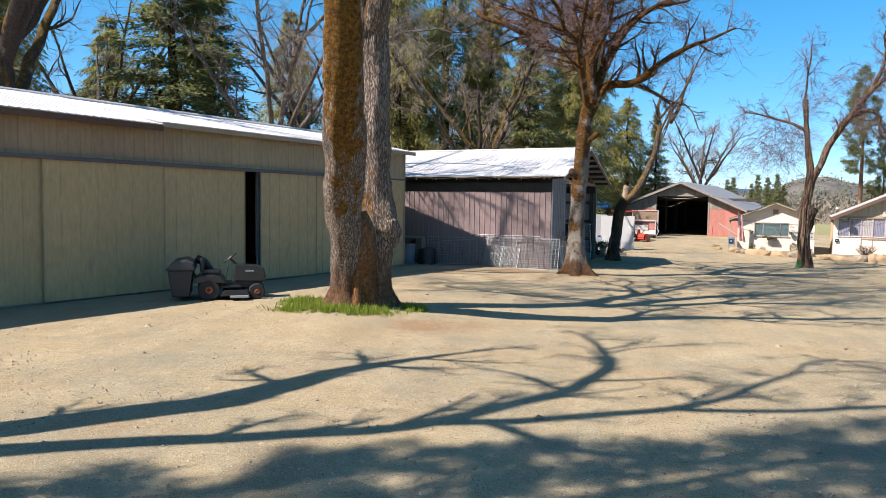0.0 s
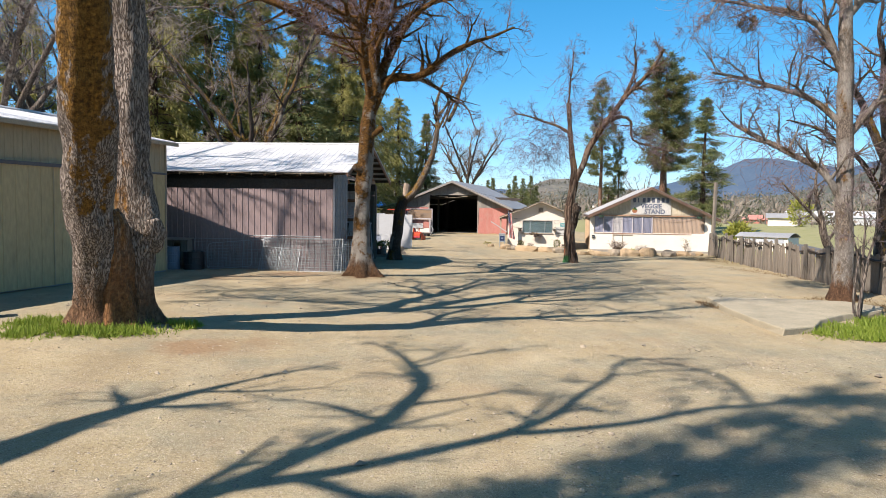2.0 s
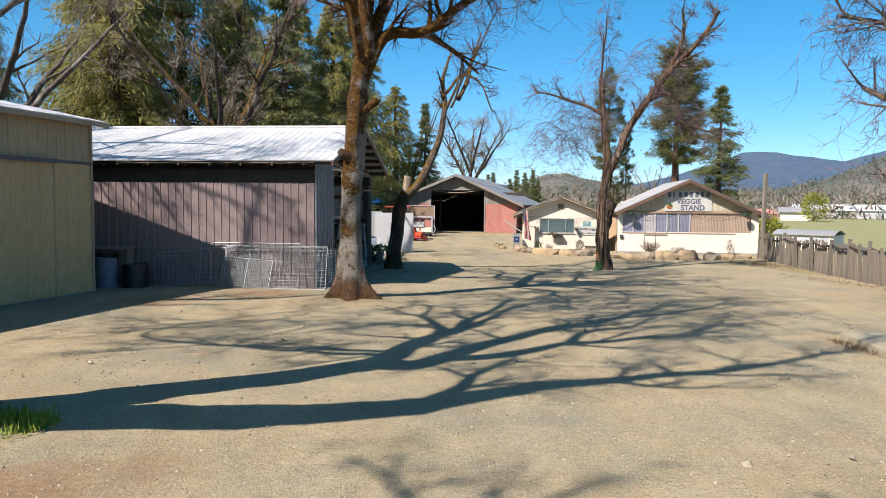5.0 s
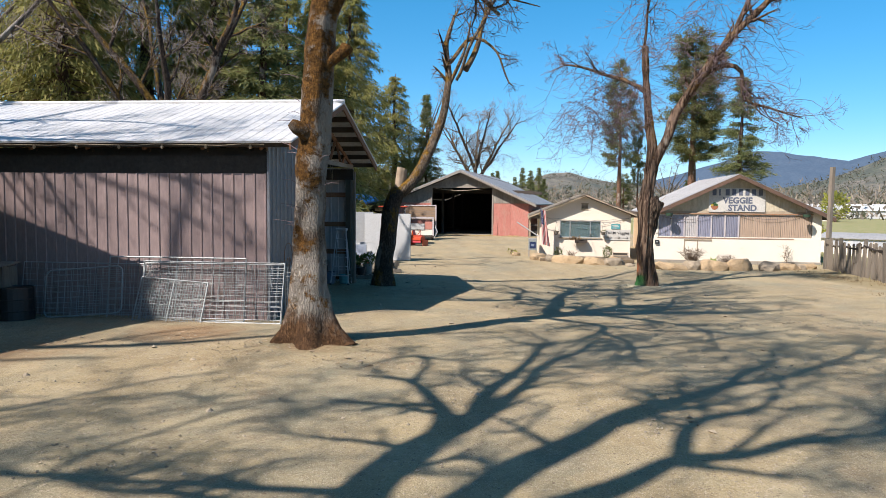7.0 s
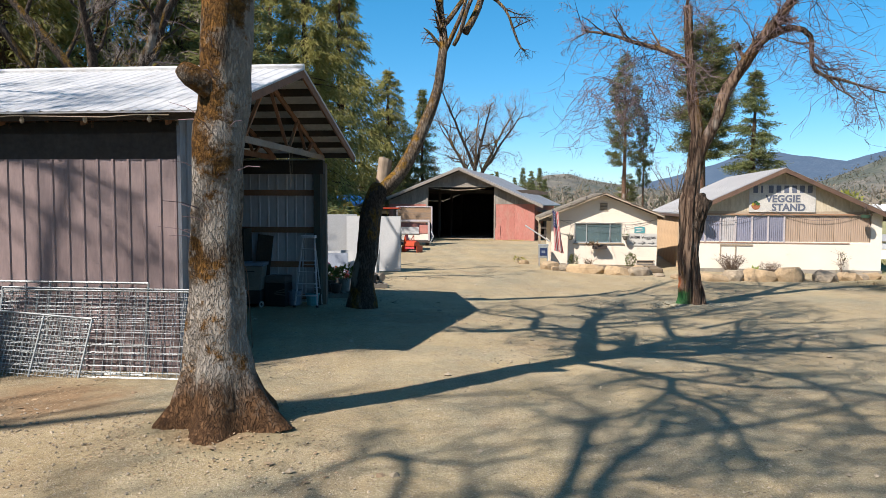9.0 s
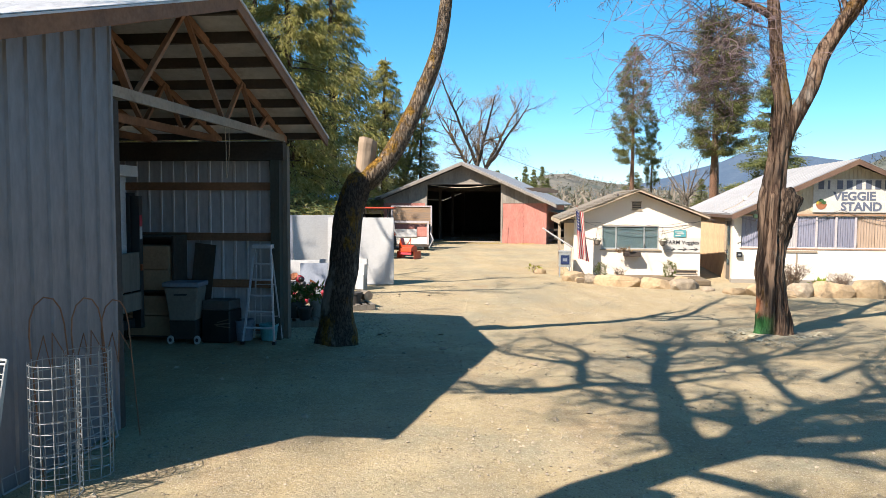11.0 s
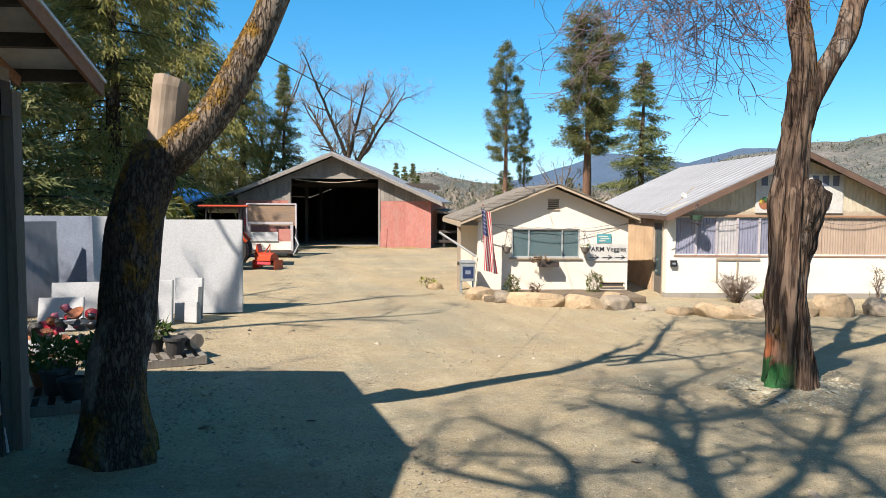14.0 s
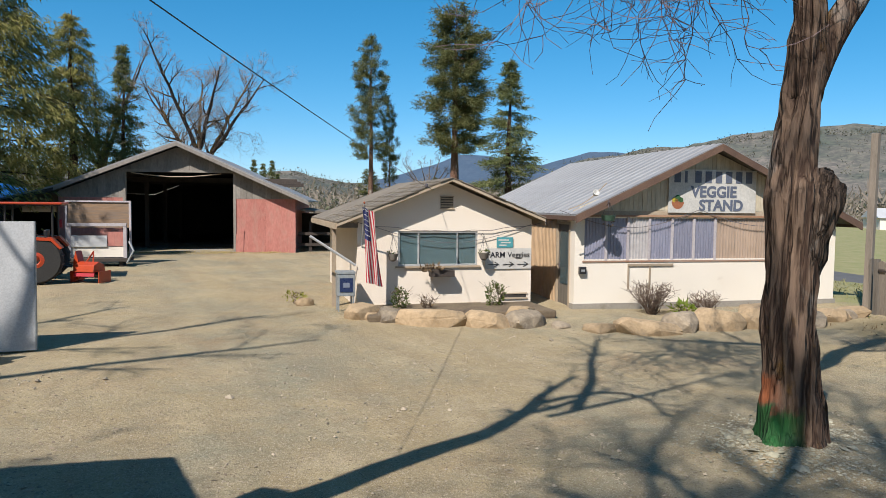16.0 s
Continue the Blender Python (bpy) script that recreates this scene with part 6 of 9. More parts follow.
# ---- conifers ----
def sprays(rnd, places, ways, size, hang, thin, flutter=5.0):
    """Small pointed sprays of foliage, as one list of faces that turn more or less to the sky."""
    k = len(places)
    p, w = np.array(places), np.array(ways)
    ln = size * rnd.uniform(0.5, 1.3, (k, 1))
    tip = p + (w + rnd.normal(0, 0.45, (k, 3)) + np.array([0, 0, -hang])) * ln
    side = np.cross(tip - p, rnd.normal(0, flutter, (k, 3)) + np.array([0, 0, 1.0]) + w * 0.6)
    side /= np.linalg.norm(side, axis=1, keepdims=True) + 1e-9
    mid = p + (tip - p) * 0.3
    v = np.stack([mid + side * ln * thin, tip, mid - side * ln * thin], 1).reshape(-1, 3)
    f = np.arange(3 * k).reshape(-1, 3)
    return v, f


def conifer_meshes(kind, h, seed):
    rnd, rp = np.random.default_rng(seed), random.Random(seed)
    trunk = Geo()
    r0 = h * 0.018
    trunk.tube([(0.1 * math.sin(i * 1.3) * i / 8, 0.1 * math.cos(i * 1.7) * i / 8, -0.3 + (h + 0.2) * i / 8) for i in range(9)], [r0 * (1.25 - i / 8 * 1.2) + 0.01 for i in range(9)], 8)
    places, ways = [], []
    spec = {"cedar": (0.05, 0.25, 56, 0.9, 0.32), "fir": (0.08, 0.21, 40, 0.35, 0.36), "pine": (0.34, 0.15, 42, 0.15, 0.42)}[kind]
    low, spread_, rows, hang, size = spec
    for i in range(rows):
        f = low + (0.99 - low) * (i + rp.random() * 0.8) / rows
        z = h * f
        u = (f - low) / (1 - low)
        reach = h * spread_ * ((1 - u) ** 0.75 if kind == "cedar" else (1 - u) ** 0.85 if kind == "fir" else (0.35 + 0.65 * math.sin(math.pi * min(1, u * 0.8 + 0.2)))) * (rp.uniform(0.7, 1.15) if kind == "cedar" else rp.uniform(0.5, 1.25)) + 0.2
        for b in range(rp.randint(5, 8) if kind != "pine" else rp.randint(4, 6)):
            a = rp.uniform(0, 6.283)
            d = Vector((math.cos(a), math.sin(a), 0.15 if kind == "pine" else 0.1))
            ln = reach * rp.uniform(0.55, 1.1)
            if rp.random() < (0.12 if kind == "cedar" else 0.2):
                continue
            pts = []
            for s in range(6):
                t = s / 5
                pts.append(Vector((0, 0, z)) + d * ln * t + Vector((0, 0, (-0.28 if kind == "cedar" else -0.16 if kind == "fir" else 0.02) * ln * t * t * 1.4 + (0.12 * ln * max(0, t - 0.7) if kind != "cedar" else 0))))
            trunk.tube(pts, [max(0.008, 0.012 * ln * (1.1 - t / 5)) for t in range(6)], 3, False)
            if kind == "cedar":
                clumps = [(None, int(92 * (0.5 + ln / 2.2)))]
            elif kind == "fir":
                k = max(2, int(ln * 1.7))
                clumps = [(0.25 + 0.75 * (c + rp.random()) / k, 56) for c in range(k)]
            else:
                k = max(1, int(ln * 1.1))
                clumps = [(rp.uniform(0.5, 1.0), 95) for c in range(k)]
            for mid, cnt in clumps:
                for c in range(cnt):
                    t = rp.uniform(0.12, 1.04) ** 0.55 if mid is None else mid
                    j = min(4, int(t * 5))
                    q = pts[j].lerp(pts[j + 1], t * 5 - j)
                    if kind == "cedar":
                        sp = (0.10 + 0.16 * ln) * (1.1 - 0.5 * t)
                        q = q + Vector((rp.gauss(0, sp * 0.6), rp.gauss(0, sp * 0.6), rp.gauss(0, sp * 0.35) - 0.12 * ln * rp.random()))
                    elif kind == "fir":
                        sp = 0.16 + 0.05 * ln
                        q = q + Vector((rp.gauss(0, sp), rp.gauss(0, sp), rp.gauss(-0.05, sp * 0.4)))
                    else:
                        sp = 0.20 + 0.05 * ln
                        q = q + Vector((rp.gauss(0, sp), rp.gauss(0, sp), rp.gauss(0.05, sp * 0.6)))
                    places.append(tuple(q))
                    ways.append(tuple(d * 0.7))
    v, f = sprays(rnd, places, ways, size, hang, 0.12 if kind == "cedar" else 0.13, 0.7)
    tm = trunk.mesh("conifer_trunk", True, tidy=False)
    tm.materials.append(M_BARK_PINE if kind == "pine" else M_BARK_FIR)
    fm = bpy.data.meshes.new("conifer_crown")
    fm.from_pydata(v.tolist(), [], f.tolist())
    fm.materials.append({"cedar": M_CEDAR, "fir": M_FIR, "pine": M_PINE}[kind])
    return tm, fm


CONIFERS = {}
for kind, hh, seeds in (("cedar", 20, (1, 2, 3)), ("fir", 18, (4, 5)), ("pine", 24, (6, 7, 8))):
    CONIFERS[kind] = [(hh, *conifer_meshes(kind, hh, sd)) for sd in seeds]
LABELS = {"cedar": "tall cedar with drooping yellow-green sprays", "fir": "dark green fir with layered branches", "pine": "tall thin pine with tufted upper crown"}


def conifer(kind, x, y, h, turn, fat=1.0, pick=0):
    hh, tm, fm = CONIFERS[kind][pick % len(CONIFERS[kind])]
    k = h / hh
    t = thing(kind + "_tree", pose(x, y, ground_z(x, y) - 0.2, 0, 0, turn), LABELS[kind], "tree", "conifers round the yard")
    t.scale = (k * fat, k * fat, k)
    part("trunk", tm, None, t)
    part("crown", fm, None, t)
    return t


for i, (kind, x, y, h, fat) in enumerate((
        ("cedar", -27, 31, 19, 1.0), ("cedar", -32, 27, 21, 1.0), ("fir", -22, 43, 16.5, 1.5), ("fir", -20.5, 36.5, 16, 1.7), ("cedar", -24, 26, 19, 1.0), ("cedar", -30, 44, 15, 1.1), ("cedar", -15, 56, 20, 1.1),
        ("cedar", -12.5, 52, 22, 1.0), ("cedar", -10, 57, 24, 1.1), ("cedar", -6.5, 58, 21, 0.9), ("fir", -3.4, 55, 16.5, 1.15), ("cedar", -0.6, 62, 17, 1.1),
        ("cedar", 1.0, 84, 23, 1.15), ("cedar", -4.5, 80, 22, 1.2), ("cedar", -10, 78, 22, 1.1), ("cedar", -17, 68, 23, 1.0), ("cedar", -24, 60, 19, 1.1),
        ("cedar", 5.6, 92, 16, 1.2), ("fir", -1.5, 95, 19, 1.2), ("fir", 9.0, 92, 14, 0.8), ("fir", -37, 40, 20, 1.0),
        ("pine", 42, 123, 25, 0.75), ("pine", 47, 109, 27, 1.0), ("fir", 49.5, 101, 19.5, 1.15), ("pine", 47.4, 109.5, 26, 0.95), ("pine", 47, 128, 17, 0.5), ("fir", 31, 170, 10, 1.0), ("fir", 40, 165, 11, 0.9), ("fir", 36.5, 158, 10, 1.0), ("fir", 43, 172, 9, 1.1), ("fir", 33, 150, 10, 0.9),
        ("fir", 34, 180, 11, 1.0), ("fir", 37, 175, 9.5, 1.0), ("fir", 45, 190, 9, 1.1), ("fir", 26, 165, 8, 1.0), ("fir", 66, 150, 8, 1.4), ("fir", 110, 135, 9, 1.2), ("pine", 53, 150, 9, 1.4), ("pine", -5.4, 2.8, 17.2, 0.46), ("pine", -8.6, 2.0, 13.0, 0.45))):
    conifer(kind, x, y, h, i * 77.0, fat, i)


def far_bare(name, x, y, h, seed, label, dense=0.13, bark=M_BARK_FAR):
    b = (x, y, ground_z(x, y))
    r = h * 0.017
    rnd = random.Random(seed)
    limbs = []
    for k in range(7):
        a = k * 0.9 + rnd.random() * 0.5
        e = h * rnd.uniform(0.24, 0.42)
        top = h * rnd.uniform(0.72, 1.0)
        z = h * rnd.uniform(0.22, 0.42)
        limbs.append([(0, 0, z, r * 0.75), (math.cos(a) * e * 0.45, math.sin(a) * e * 0.45, z + (top - z) * 0.45, r * 0.5), (math.cos(a) * e, math.sin(a) * e, top, r * 0.12)])
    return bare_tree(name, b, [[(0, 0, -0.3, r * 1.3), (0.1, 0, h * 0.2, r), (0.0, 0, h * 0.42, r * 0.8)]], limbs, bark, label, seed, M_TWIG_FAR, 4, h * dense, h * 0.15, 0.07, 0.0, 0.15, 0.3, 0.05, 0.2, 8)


far_bare("oak_tree", 13.0, 84, 12.8, 81, "spreading leafless oak behind the barn", 0.05, M_BARK_DARK)
far_bare("oak_tree", -26, 38, 14, 82, "bare grey tree behind the machine shed roof")
far_bare("oak_tree", -16, 45, 16, 83, "bare pale tree among the cedars")
far_bare("oak_tree", 45, 112, 9, 85, "small bare tree among the pines")
far_bare("oak_tree", 7.5, 95, 14, 86, "bare tree behind the barn")
far_bare("oak_tree", -4.6, 40.8, 12.5, 87, "bare tree close behind the open shed", 0.1, M_BARK_DARK)
far_bare("oak_tree", -17.4, 21.6, 19, 88, "tall bare tree behind the machine shed", 0.1, M_BARK_DARK)

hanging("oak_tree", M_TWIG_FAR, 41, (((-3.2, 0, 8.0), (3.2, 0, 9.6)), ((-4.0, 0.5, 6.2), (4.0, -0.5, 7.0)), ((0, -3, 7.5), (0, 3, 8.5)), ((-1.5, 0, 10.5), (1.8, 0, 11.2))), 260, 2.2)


def hill_woods():
    """Conifers and bare crowns dotted over the hills, one mesh."""
    rnd = np.random.default_rng(19)
    places, ways = [], []
    k = len(HILL_POINTS) - HILL_COLS
    for i in range(15000):
        j = int(rnd.integers(3 * HILL_COLS, k)) if i % 4 else int(rnd.integers(k - HILL_COLS, k))
        x, y, z = HILL_POINTS[j]
        if i % 4 and noise.noise((x * 0.011, y * 0.011, 2.0)) < rnd.normal(0.0, 0.16):
            continue
        x, y = x + rnd.normal(0, 6), y + rnd.normal(0, 12)
        h = rnd.uniform(4, 12)
        for q in range(6):
            u = rnd.uniform(0, 1)
            b = rnd.uniform(0, 6.283)
            places.append((x + h * 0.16 * (1 - u) * math.cos(b), y + h * 0.16 * (1 - u) * math.sin(b), z - 1 + h * u))
            ways.append((math.cos(b) * 0.4, math.sin(b) * 0.4, 0.5))
    v, f = sprays(rnd, places, ways, 2.2, 0.0, 0.3)
    me = bpy.data.meshes.new("hill_woods")
    me.from_pydata(v.tolist(), [], f.tolist())
    me.materials.append(leaf_mat("hill woods", (0.09, 0.105, 0.06), (0.14, 0.135, 0.095), (0.22, 0.18, 0.14), 0.2))
    tagged(new("hill_woods", me), "scattered conifers and bare trees over the hills", "woods", kind="stuff")


hill_woods()


def far_woods(name, label, count, near, far, tall, size, material, seed, pointed):
    """Distant woods at the hills' feet, one mesh of many small crowns."""
    rnd = np.random.default_rng(seed)
    places, ways = [], []
    for i in range(count):
        a = radians(rnd.uniform(-40, 75))
        d = rnd.uniform(near, far)
        h = rnd.uniform(0.45, 1.0) * tall * (0.7 + d / 700)
        x, y = 2 + d * math.sin(a), 15 + d * math.cos(a)
        z = -6 + max(0, (d - 420) * 0.05)
        for k in range(26):
            u = rnd.uniform(0, 1)
            b = rnd.uniform(0, 6.283)
            r = h * (0.2 * (1 - u) if pointed else 0.34 * math.sin(math.pi * (0.15 + 0.8 * u)) * rnd.uniform(0.3, 1))
            places.append((x + r * math.cos(b), y + r * math.sin(b), z + h * u))
            ways.append((math.cos(b) * 0.6, math.sin(b) * 0.6, 0.1 if pointed else 0.8))
    v, f = sprays(rnd, places, ways, size, 0.3 if pointed else 0.0, 0.35 if pointed else 0.14)
    me = bpy.data.meshes.new(name)
    me.from_pydata(v.tolist(), [], f.tolist())
    me.materials.append(material)
    tagged(new(name, me), label, "woods", kind="stuff")


far_woods("far_conifers", "distant dark conifers at the foot of the hills", 1700, 230, 620, 11, 1.9, leaf_mat("far conifers", (0.08, 0.10, 0.055), (0.13, 0.135, 0.08), (0.17, 0.165, 0.10), 0.2), 9, True)
far_woods("far_bare_woods", "distant grey brown leafless woods below the hills", 2300, 190, 600, 12, 2.6, leaf_mat("far bare crowns", (0.24, 0.20, 0.165), (0.31, 0.255, 0.20), (0.36, 0.30, 0.22), 0.2), 29, False)


# many-stemmed sapling on the slab's edge, and a dark trunk behind the fence
bare_tree("sapling", (12.1, 18.2, 0.05),
          [[(0, 0, -0.1, 0.045), (0.06, 0.02, 0.5, 0.035), (0.22, 0.04, 1.3, 0.025)], [(-0.06, 0.05, -0.1, 0.04), (-0.10, 0.05, 0.6, 0.03), (0.02, 0.1, 1.4, 0.03)], [(0.08, 0.08, -0.1, 0.04), (0.18, 0.1, 0.7, 0.03), (0.14, 0.12, 1.5, 0.03)]],
          [[(0.22, 0.04, 1.2, 0.03), (0.4, 0.1, 2.0, 0.02), (0.5, 0.1, 3.0, 0.008)], [(0.02, 0.1, 1.3, 0.028), (-0.2, 0.1, 2.1, 0.018), (-0.3, 0.2, 3.0, 0.008)], [(0.14, 0.12, 1.4, 0.028), (0.2, 0.2, 2.4, 0.018), (0.1, 0.3, 3.4, 0.008)]],
          M_BARK_FAR, "thin many-stemmed bare sapling among weeds", 77, last=3, every=0.3, reach=0.6, flare=0.2, start=0.1, sides=8)
bare_tree("fence_oak", (17.6, 24.6, -0.1),
          [[(0, 0, -0.2, 0.30), (0, 0, 0.6, 0.25), (0.05, 0, 2.4, 0.22), (0.1, 0, 4.2, 0.20)]],
          [[(0.1, 0, 4.0, 0.16), (-0.6, 0.3, 5.8, 0.12), (-1.4, 0.6, 7.6, 0.08), (-2.0, 0.8, 9.8, 0.03)], [(0.1, 0, 4.1, 0.16), (0.6, -0.3, 6.0, 0.12), (1.6, -0.5, 8.0, 0.07), (2.2, -0.6, 10.0, 0.03)],
           [(0.05, 0, 3.0, 0.10), (-1.0, -0.2, 4.2, 0.08), (-2.4, -0.3, 5.0, 0.05), (-3.6, -0.2, 5.4, 0.02)], [(0.1, 0, 4.1, 0.14), (0.1, 0.4, 6.4, 0.10), (0.0, 0.5, 9.2, 0.05), (0.1, 0.5, 11.5, 0.02)]],
          M_BARK_DARK, "dark bare tree just behind the board fence", 78, last=4, every=0.6, reach=1.3, flare=0.5, start=0.15, sides=12)
g = stem([(0.60, -0.12, 1.45, 0.20), (0.68, -0.18, 1.72, 0.24), (0.66, -0.16, 2.0, 0.18)], 20, 0.06, knots=0.24, seed=3)[0]
part("burl", g, M_BARK_OLD, t1, "knotted grey burl", smooth=True)


# ---- more materials ----
def plain(name, c, rough=0.5, metal=0.0, vary=0.0, grain=25.0, relief=0.06):
    return surf(name, c, tuple(v * 0.86 for v in c), rough, metal, grain=grain, patch=3.0, relief=relief, vary=vary)


M_BLACK = plain("black plastic", (0.02, 0.02, 0.022), 0.45)
M_TYRE = plain("dusty tyre rubber", (0.035, 0.033, 0.03), 0.85)
M_HUB_ORANGE = plain("orange wheel hub", (0.45, 0.11, 0.03), 0.5)
M_CHARCOAL = plain("charcoal painted steel", (0.028, 0.028, 0.031), 0.35)
M_GALV = plain("galvanised wire", (0.45, 0.48, 0.48), 0.5, 0.3)
M_ALU = plain("aluminium ladder", (0.64, 0.68, 0.73), 0.4, 0.1)
# white greyed overall to take in soft tree shade on the boards
M_WHITE = surf("shade-greyed white panel", (0.66, 0.66, 0.65), (0.62, 0.62, 0.61), 0.6, grain=40, patch=0.8, stain=(0.64, 0.62, 0.58), stain_at=(0.62, 0.95), relief=0.03, vary=0.04)
M_BLUEGREY = plain("blue grey sheet", (0.24, 0.28, 0.36), 0.6)
M_ORANGE = plain("orange red tractor paint", (0.62, 0.075, 0.02), 0.35)
M_RED = plain("red paint", (0.62, 0.03, 0.05), 0.5)
M_TAN_BOX = plain("tan plastic", (0.30, 0.26, 0.22), 0.55)
M_CARD = plain("brown cardboard", (0.50, 0.31, 0.19), 0.9)
M_TARP = plain("blue tarpaulin", (0.02, 0.19, 0.55), 0.5)
M_TURQ = plain("turquoise paint", (0.10, 0.42, 0.45), 0.6)
M_SIGN = plain("white sign paint", (0.78, 0.75, 0.68), 0.7)
M_LETTER = plain("slate blue sign paint", (0.15, 0.175, 0.24), 0.7)
M_LETTER_BLACK = plain("black marker paint", (0.02, 0.02, 0.025), 0.7)
M_GREEN_PAINT = surf("sprayed green paint", (0.02, 0.19, 0.045), (0.07, 0.14, 0.05), 0.85, patch=5, grain=30)
M_ORANGE_PAINT = surf("sprayed orange paint", (0.55, 0.13, 0.04), (0.35, 0.16, 0.09), 0.85, patch=8, grain=30)
M_GRASS = leaf_mat("yard grass", (0.19, 0.28, 0.03), (0.28, 0.37, 0.045), (0.40, 0.46, 0.09), 0.4)
M_SHRUB = leaf_mat("shrub leaves", (0.06, 0.10, 0.02), (0.11, 0.15, 0.03), (0.20, 0.22, 0.06), 0.35)
M_DRY = leaf_mat("dry field grass", (0.26, 0.25, 0.10), (0.34, 0.30, 0.13), (0.42, 0.37, 0.18), 0.3)
M_WILLOW = leaf_mat("spring willow", (0.35, 0.36, 0.06), (0.42, 0.42, 0.08), (0.5, 0.48, 0.12), 0.4)
M_BROWN_LEAF = leaf_mat("dry leaves", (0.16, 0.10, 0.05), (0.22, 0.14, 0.07), (0.30, 0.20, 0.10), 0.2)
M_FENCE = surf("weathered fence board", (0.36, 0.30, 0.235), (0.26, 0.215, 0.165), 0.92, patch=1.6, grain=24, stretch=(5, 5, 0.5), stain=(0.15, 0.12, 0.09), relief=0.5, vary=0.2)
M_ROCK_GREY = surf("grey brown boulder", (0.42, 0.335, 0.23), (0.30, 0.24, 0.17), 0.9, patch=3.0, grain=12, stain=(0.16, 0.13, 0.10), relief=0.8, depth=0.025, vary=0.16)
M_BUSH = surf("brown bush stems", (0.17, 0.115, 0.08), (0.12, 0.08, 0.055), 0.9, relief=0, vary=0.2, island=True)
M_POT = plain("dark plant pot", (0.06, 0.055, 0.05), 0.7)
M_TERRA = plain("orange clay", (0.45, 0.16, 0.07), 0.8)


def text_on(parent, words, size, x, z, material, m, label="", depth=0.004, shear=0.0, bold=0.0):
    cu = bpy.data.curves.new("lettering", "FONT")
    cu.body, cu.size, cu.extrude, cu.offset, cu.shear = words, size, depth, bold, shear
    cu.resolution_u = 3
    tmp = bpy.data.objects.new("lettering", cu)
    scene.collection.objects.link(tmp)
    me = bpy.data.meshes.new_from_object(tmp.evaluated_get(bpy.context.evaluated_depsgraph_get()))
    bpy.data.objects.remove(tmp)
    bpy.data.curves.remove(cu)
    me.materials.append(material)
    ob = new("lettering", me)
    ob.parent = parent
    ob.matrix_basis = m @ pose(x, 0, z, 90, 0, 0)
    return tagged(ob, label)


def blob(rx, ry, rz, seed, lumps=0.22, seg=14, rings=9, flat=0.0):
    """A lumpy rounded body."""
    g = Geo()
    for j in range(rings + 1):
        th = math.pi * j / rings
        for i in range(seg):
            ph = 2 * math.pi * i / seg
            d = Vector((math.sin(th) * math.cos(ph), math.sin(th) * math.sin(ph), math.cos(th)))
            k = 1 + lumps * noise.noise(d * 1.6 + Vector((seed, seed * 0.7, 0))) + lumps * 0.5 * noise.noise(d * 3.7 + Vector((seed, 0, 3)))
            q = Vector((math.copysign(abs(d.x) ** 0.8, d.x) * rx, math.copysign(abs(d.y) ** 0.8, d.y) * ry, math.copysign(abs(d.z) ** 0.75, d.z) * rz)) * k
            g.v.append((q.x, q.y, max(q.z, -rz * (1 - flat))))
    g.f = [(j * seg + i, j * seg + (i + 1) % seg, (j + 1) * seg + (i + 1) % seg, (j + 1) * seg + i) for j in range(rings) for i in range(seg)]
    return g


def leaves_on(rnd, count, rx, ry, rz, cz, size, up=0.3):
    d = rnd.normal(0, 1, (count, 3))
    d /= np.linalg.norm(d, axis=1, keepdims=True)
    r = rnd.uniform(0.3, 1.0, (count, 1)) ** 0.5
    p = d * r * np.array([rx, ry, rz]) + np.array([0, 0, cz])
    v, f = sprays(rnd, p, d * 0.6 + np.array([0, 0, up]), size, 0.0, 0.3)
    g = Geo()
    g.v, g.f = [tuple(q) for q in v.tolist()], [tuple(q) for q in f.tolist()]
    return g


# ---- riding mower beside the machine shed ----
def wheel(parent, x, y, r, w, hub):
    t = part("tyre", Geo().lathe([(r * 0.55, -w / 2), (r * 0.92, -w / 2), (r, -w * 0.32), (r, w * 0.32), (r * 0.92, w / 2), (r * 0.55, w / 2)], 22, pose(x, y, r, 90, 0, 0)), M_TYRE, parent, smooth=False)
    lugs = Geo()
    for i in range(18):
        a = i * 2 * math.pi / 18
        lugs.box(-0.012, 0.012, -w * 0.42, w * 0.42, r * 0.97, r * 1.03, pose(x, y, r) @ pose(0, 0, 0, 0, math.degrees(a), 0))
    part("tread", lugs, M_TYRE, t, kind="stuff")
    part("rim", Geo().lathe([(r * 0.16, -w * 0.5), (r * 0.2, -w * 0.56), (r * 0.55, -w * 0.40), (r * 0.58, 0), (r * 0.55, w * 0.40), (r * 0.2, w * 0.56), (r * 0.16, w * 0.5)], 16, pose(x, y, r, 90, 0, 0)), hub, t, "orange hub" if hub == M_HUB_ORANGE else "")
    return t


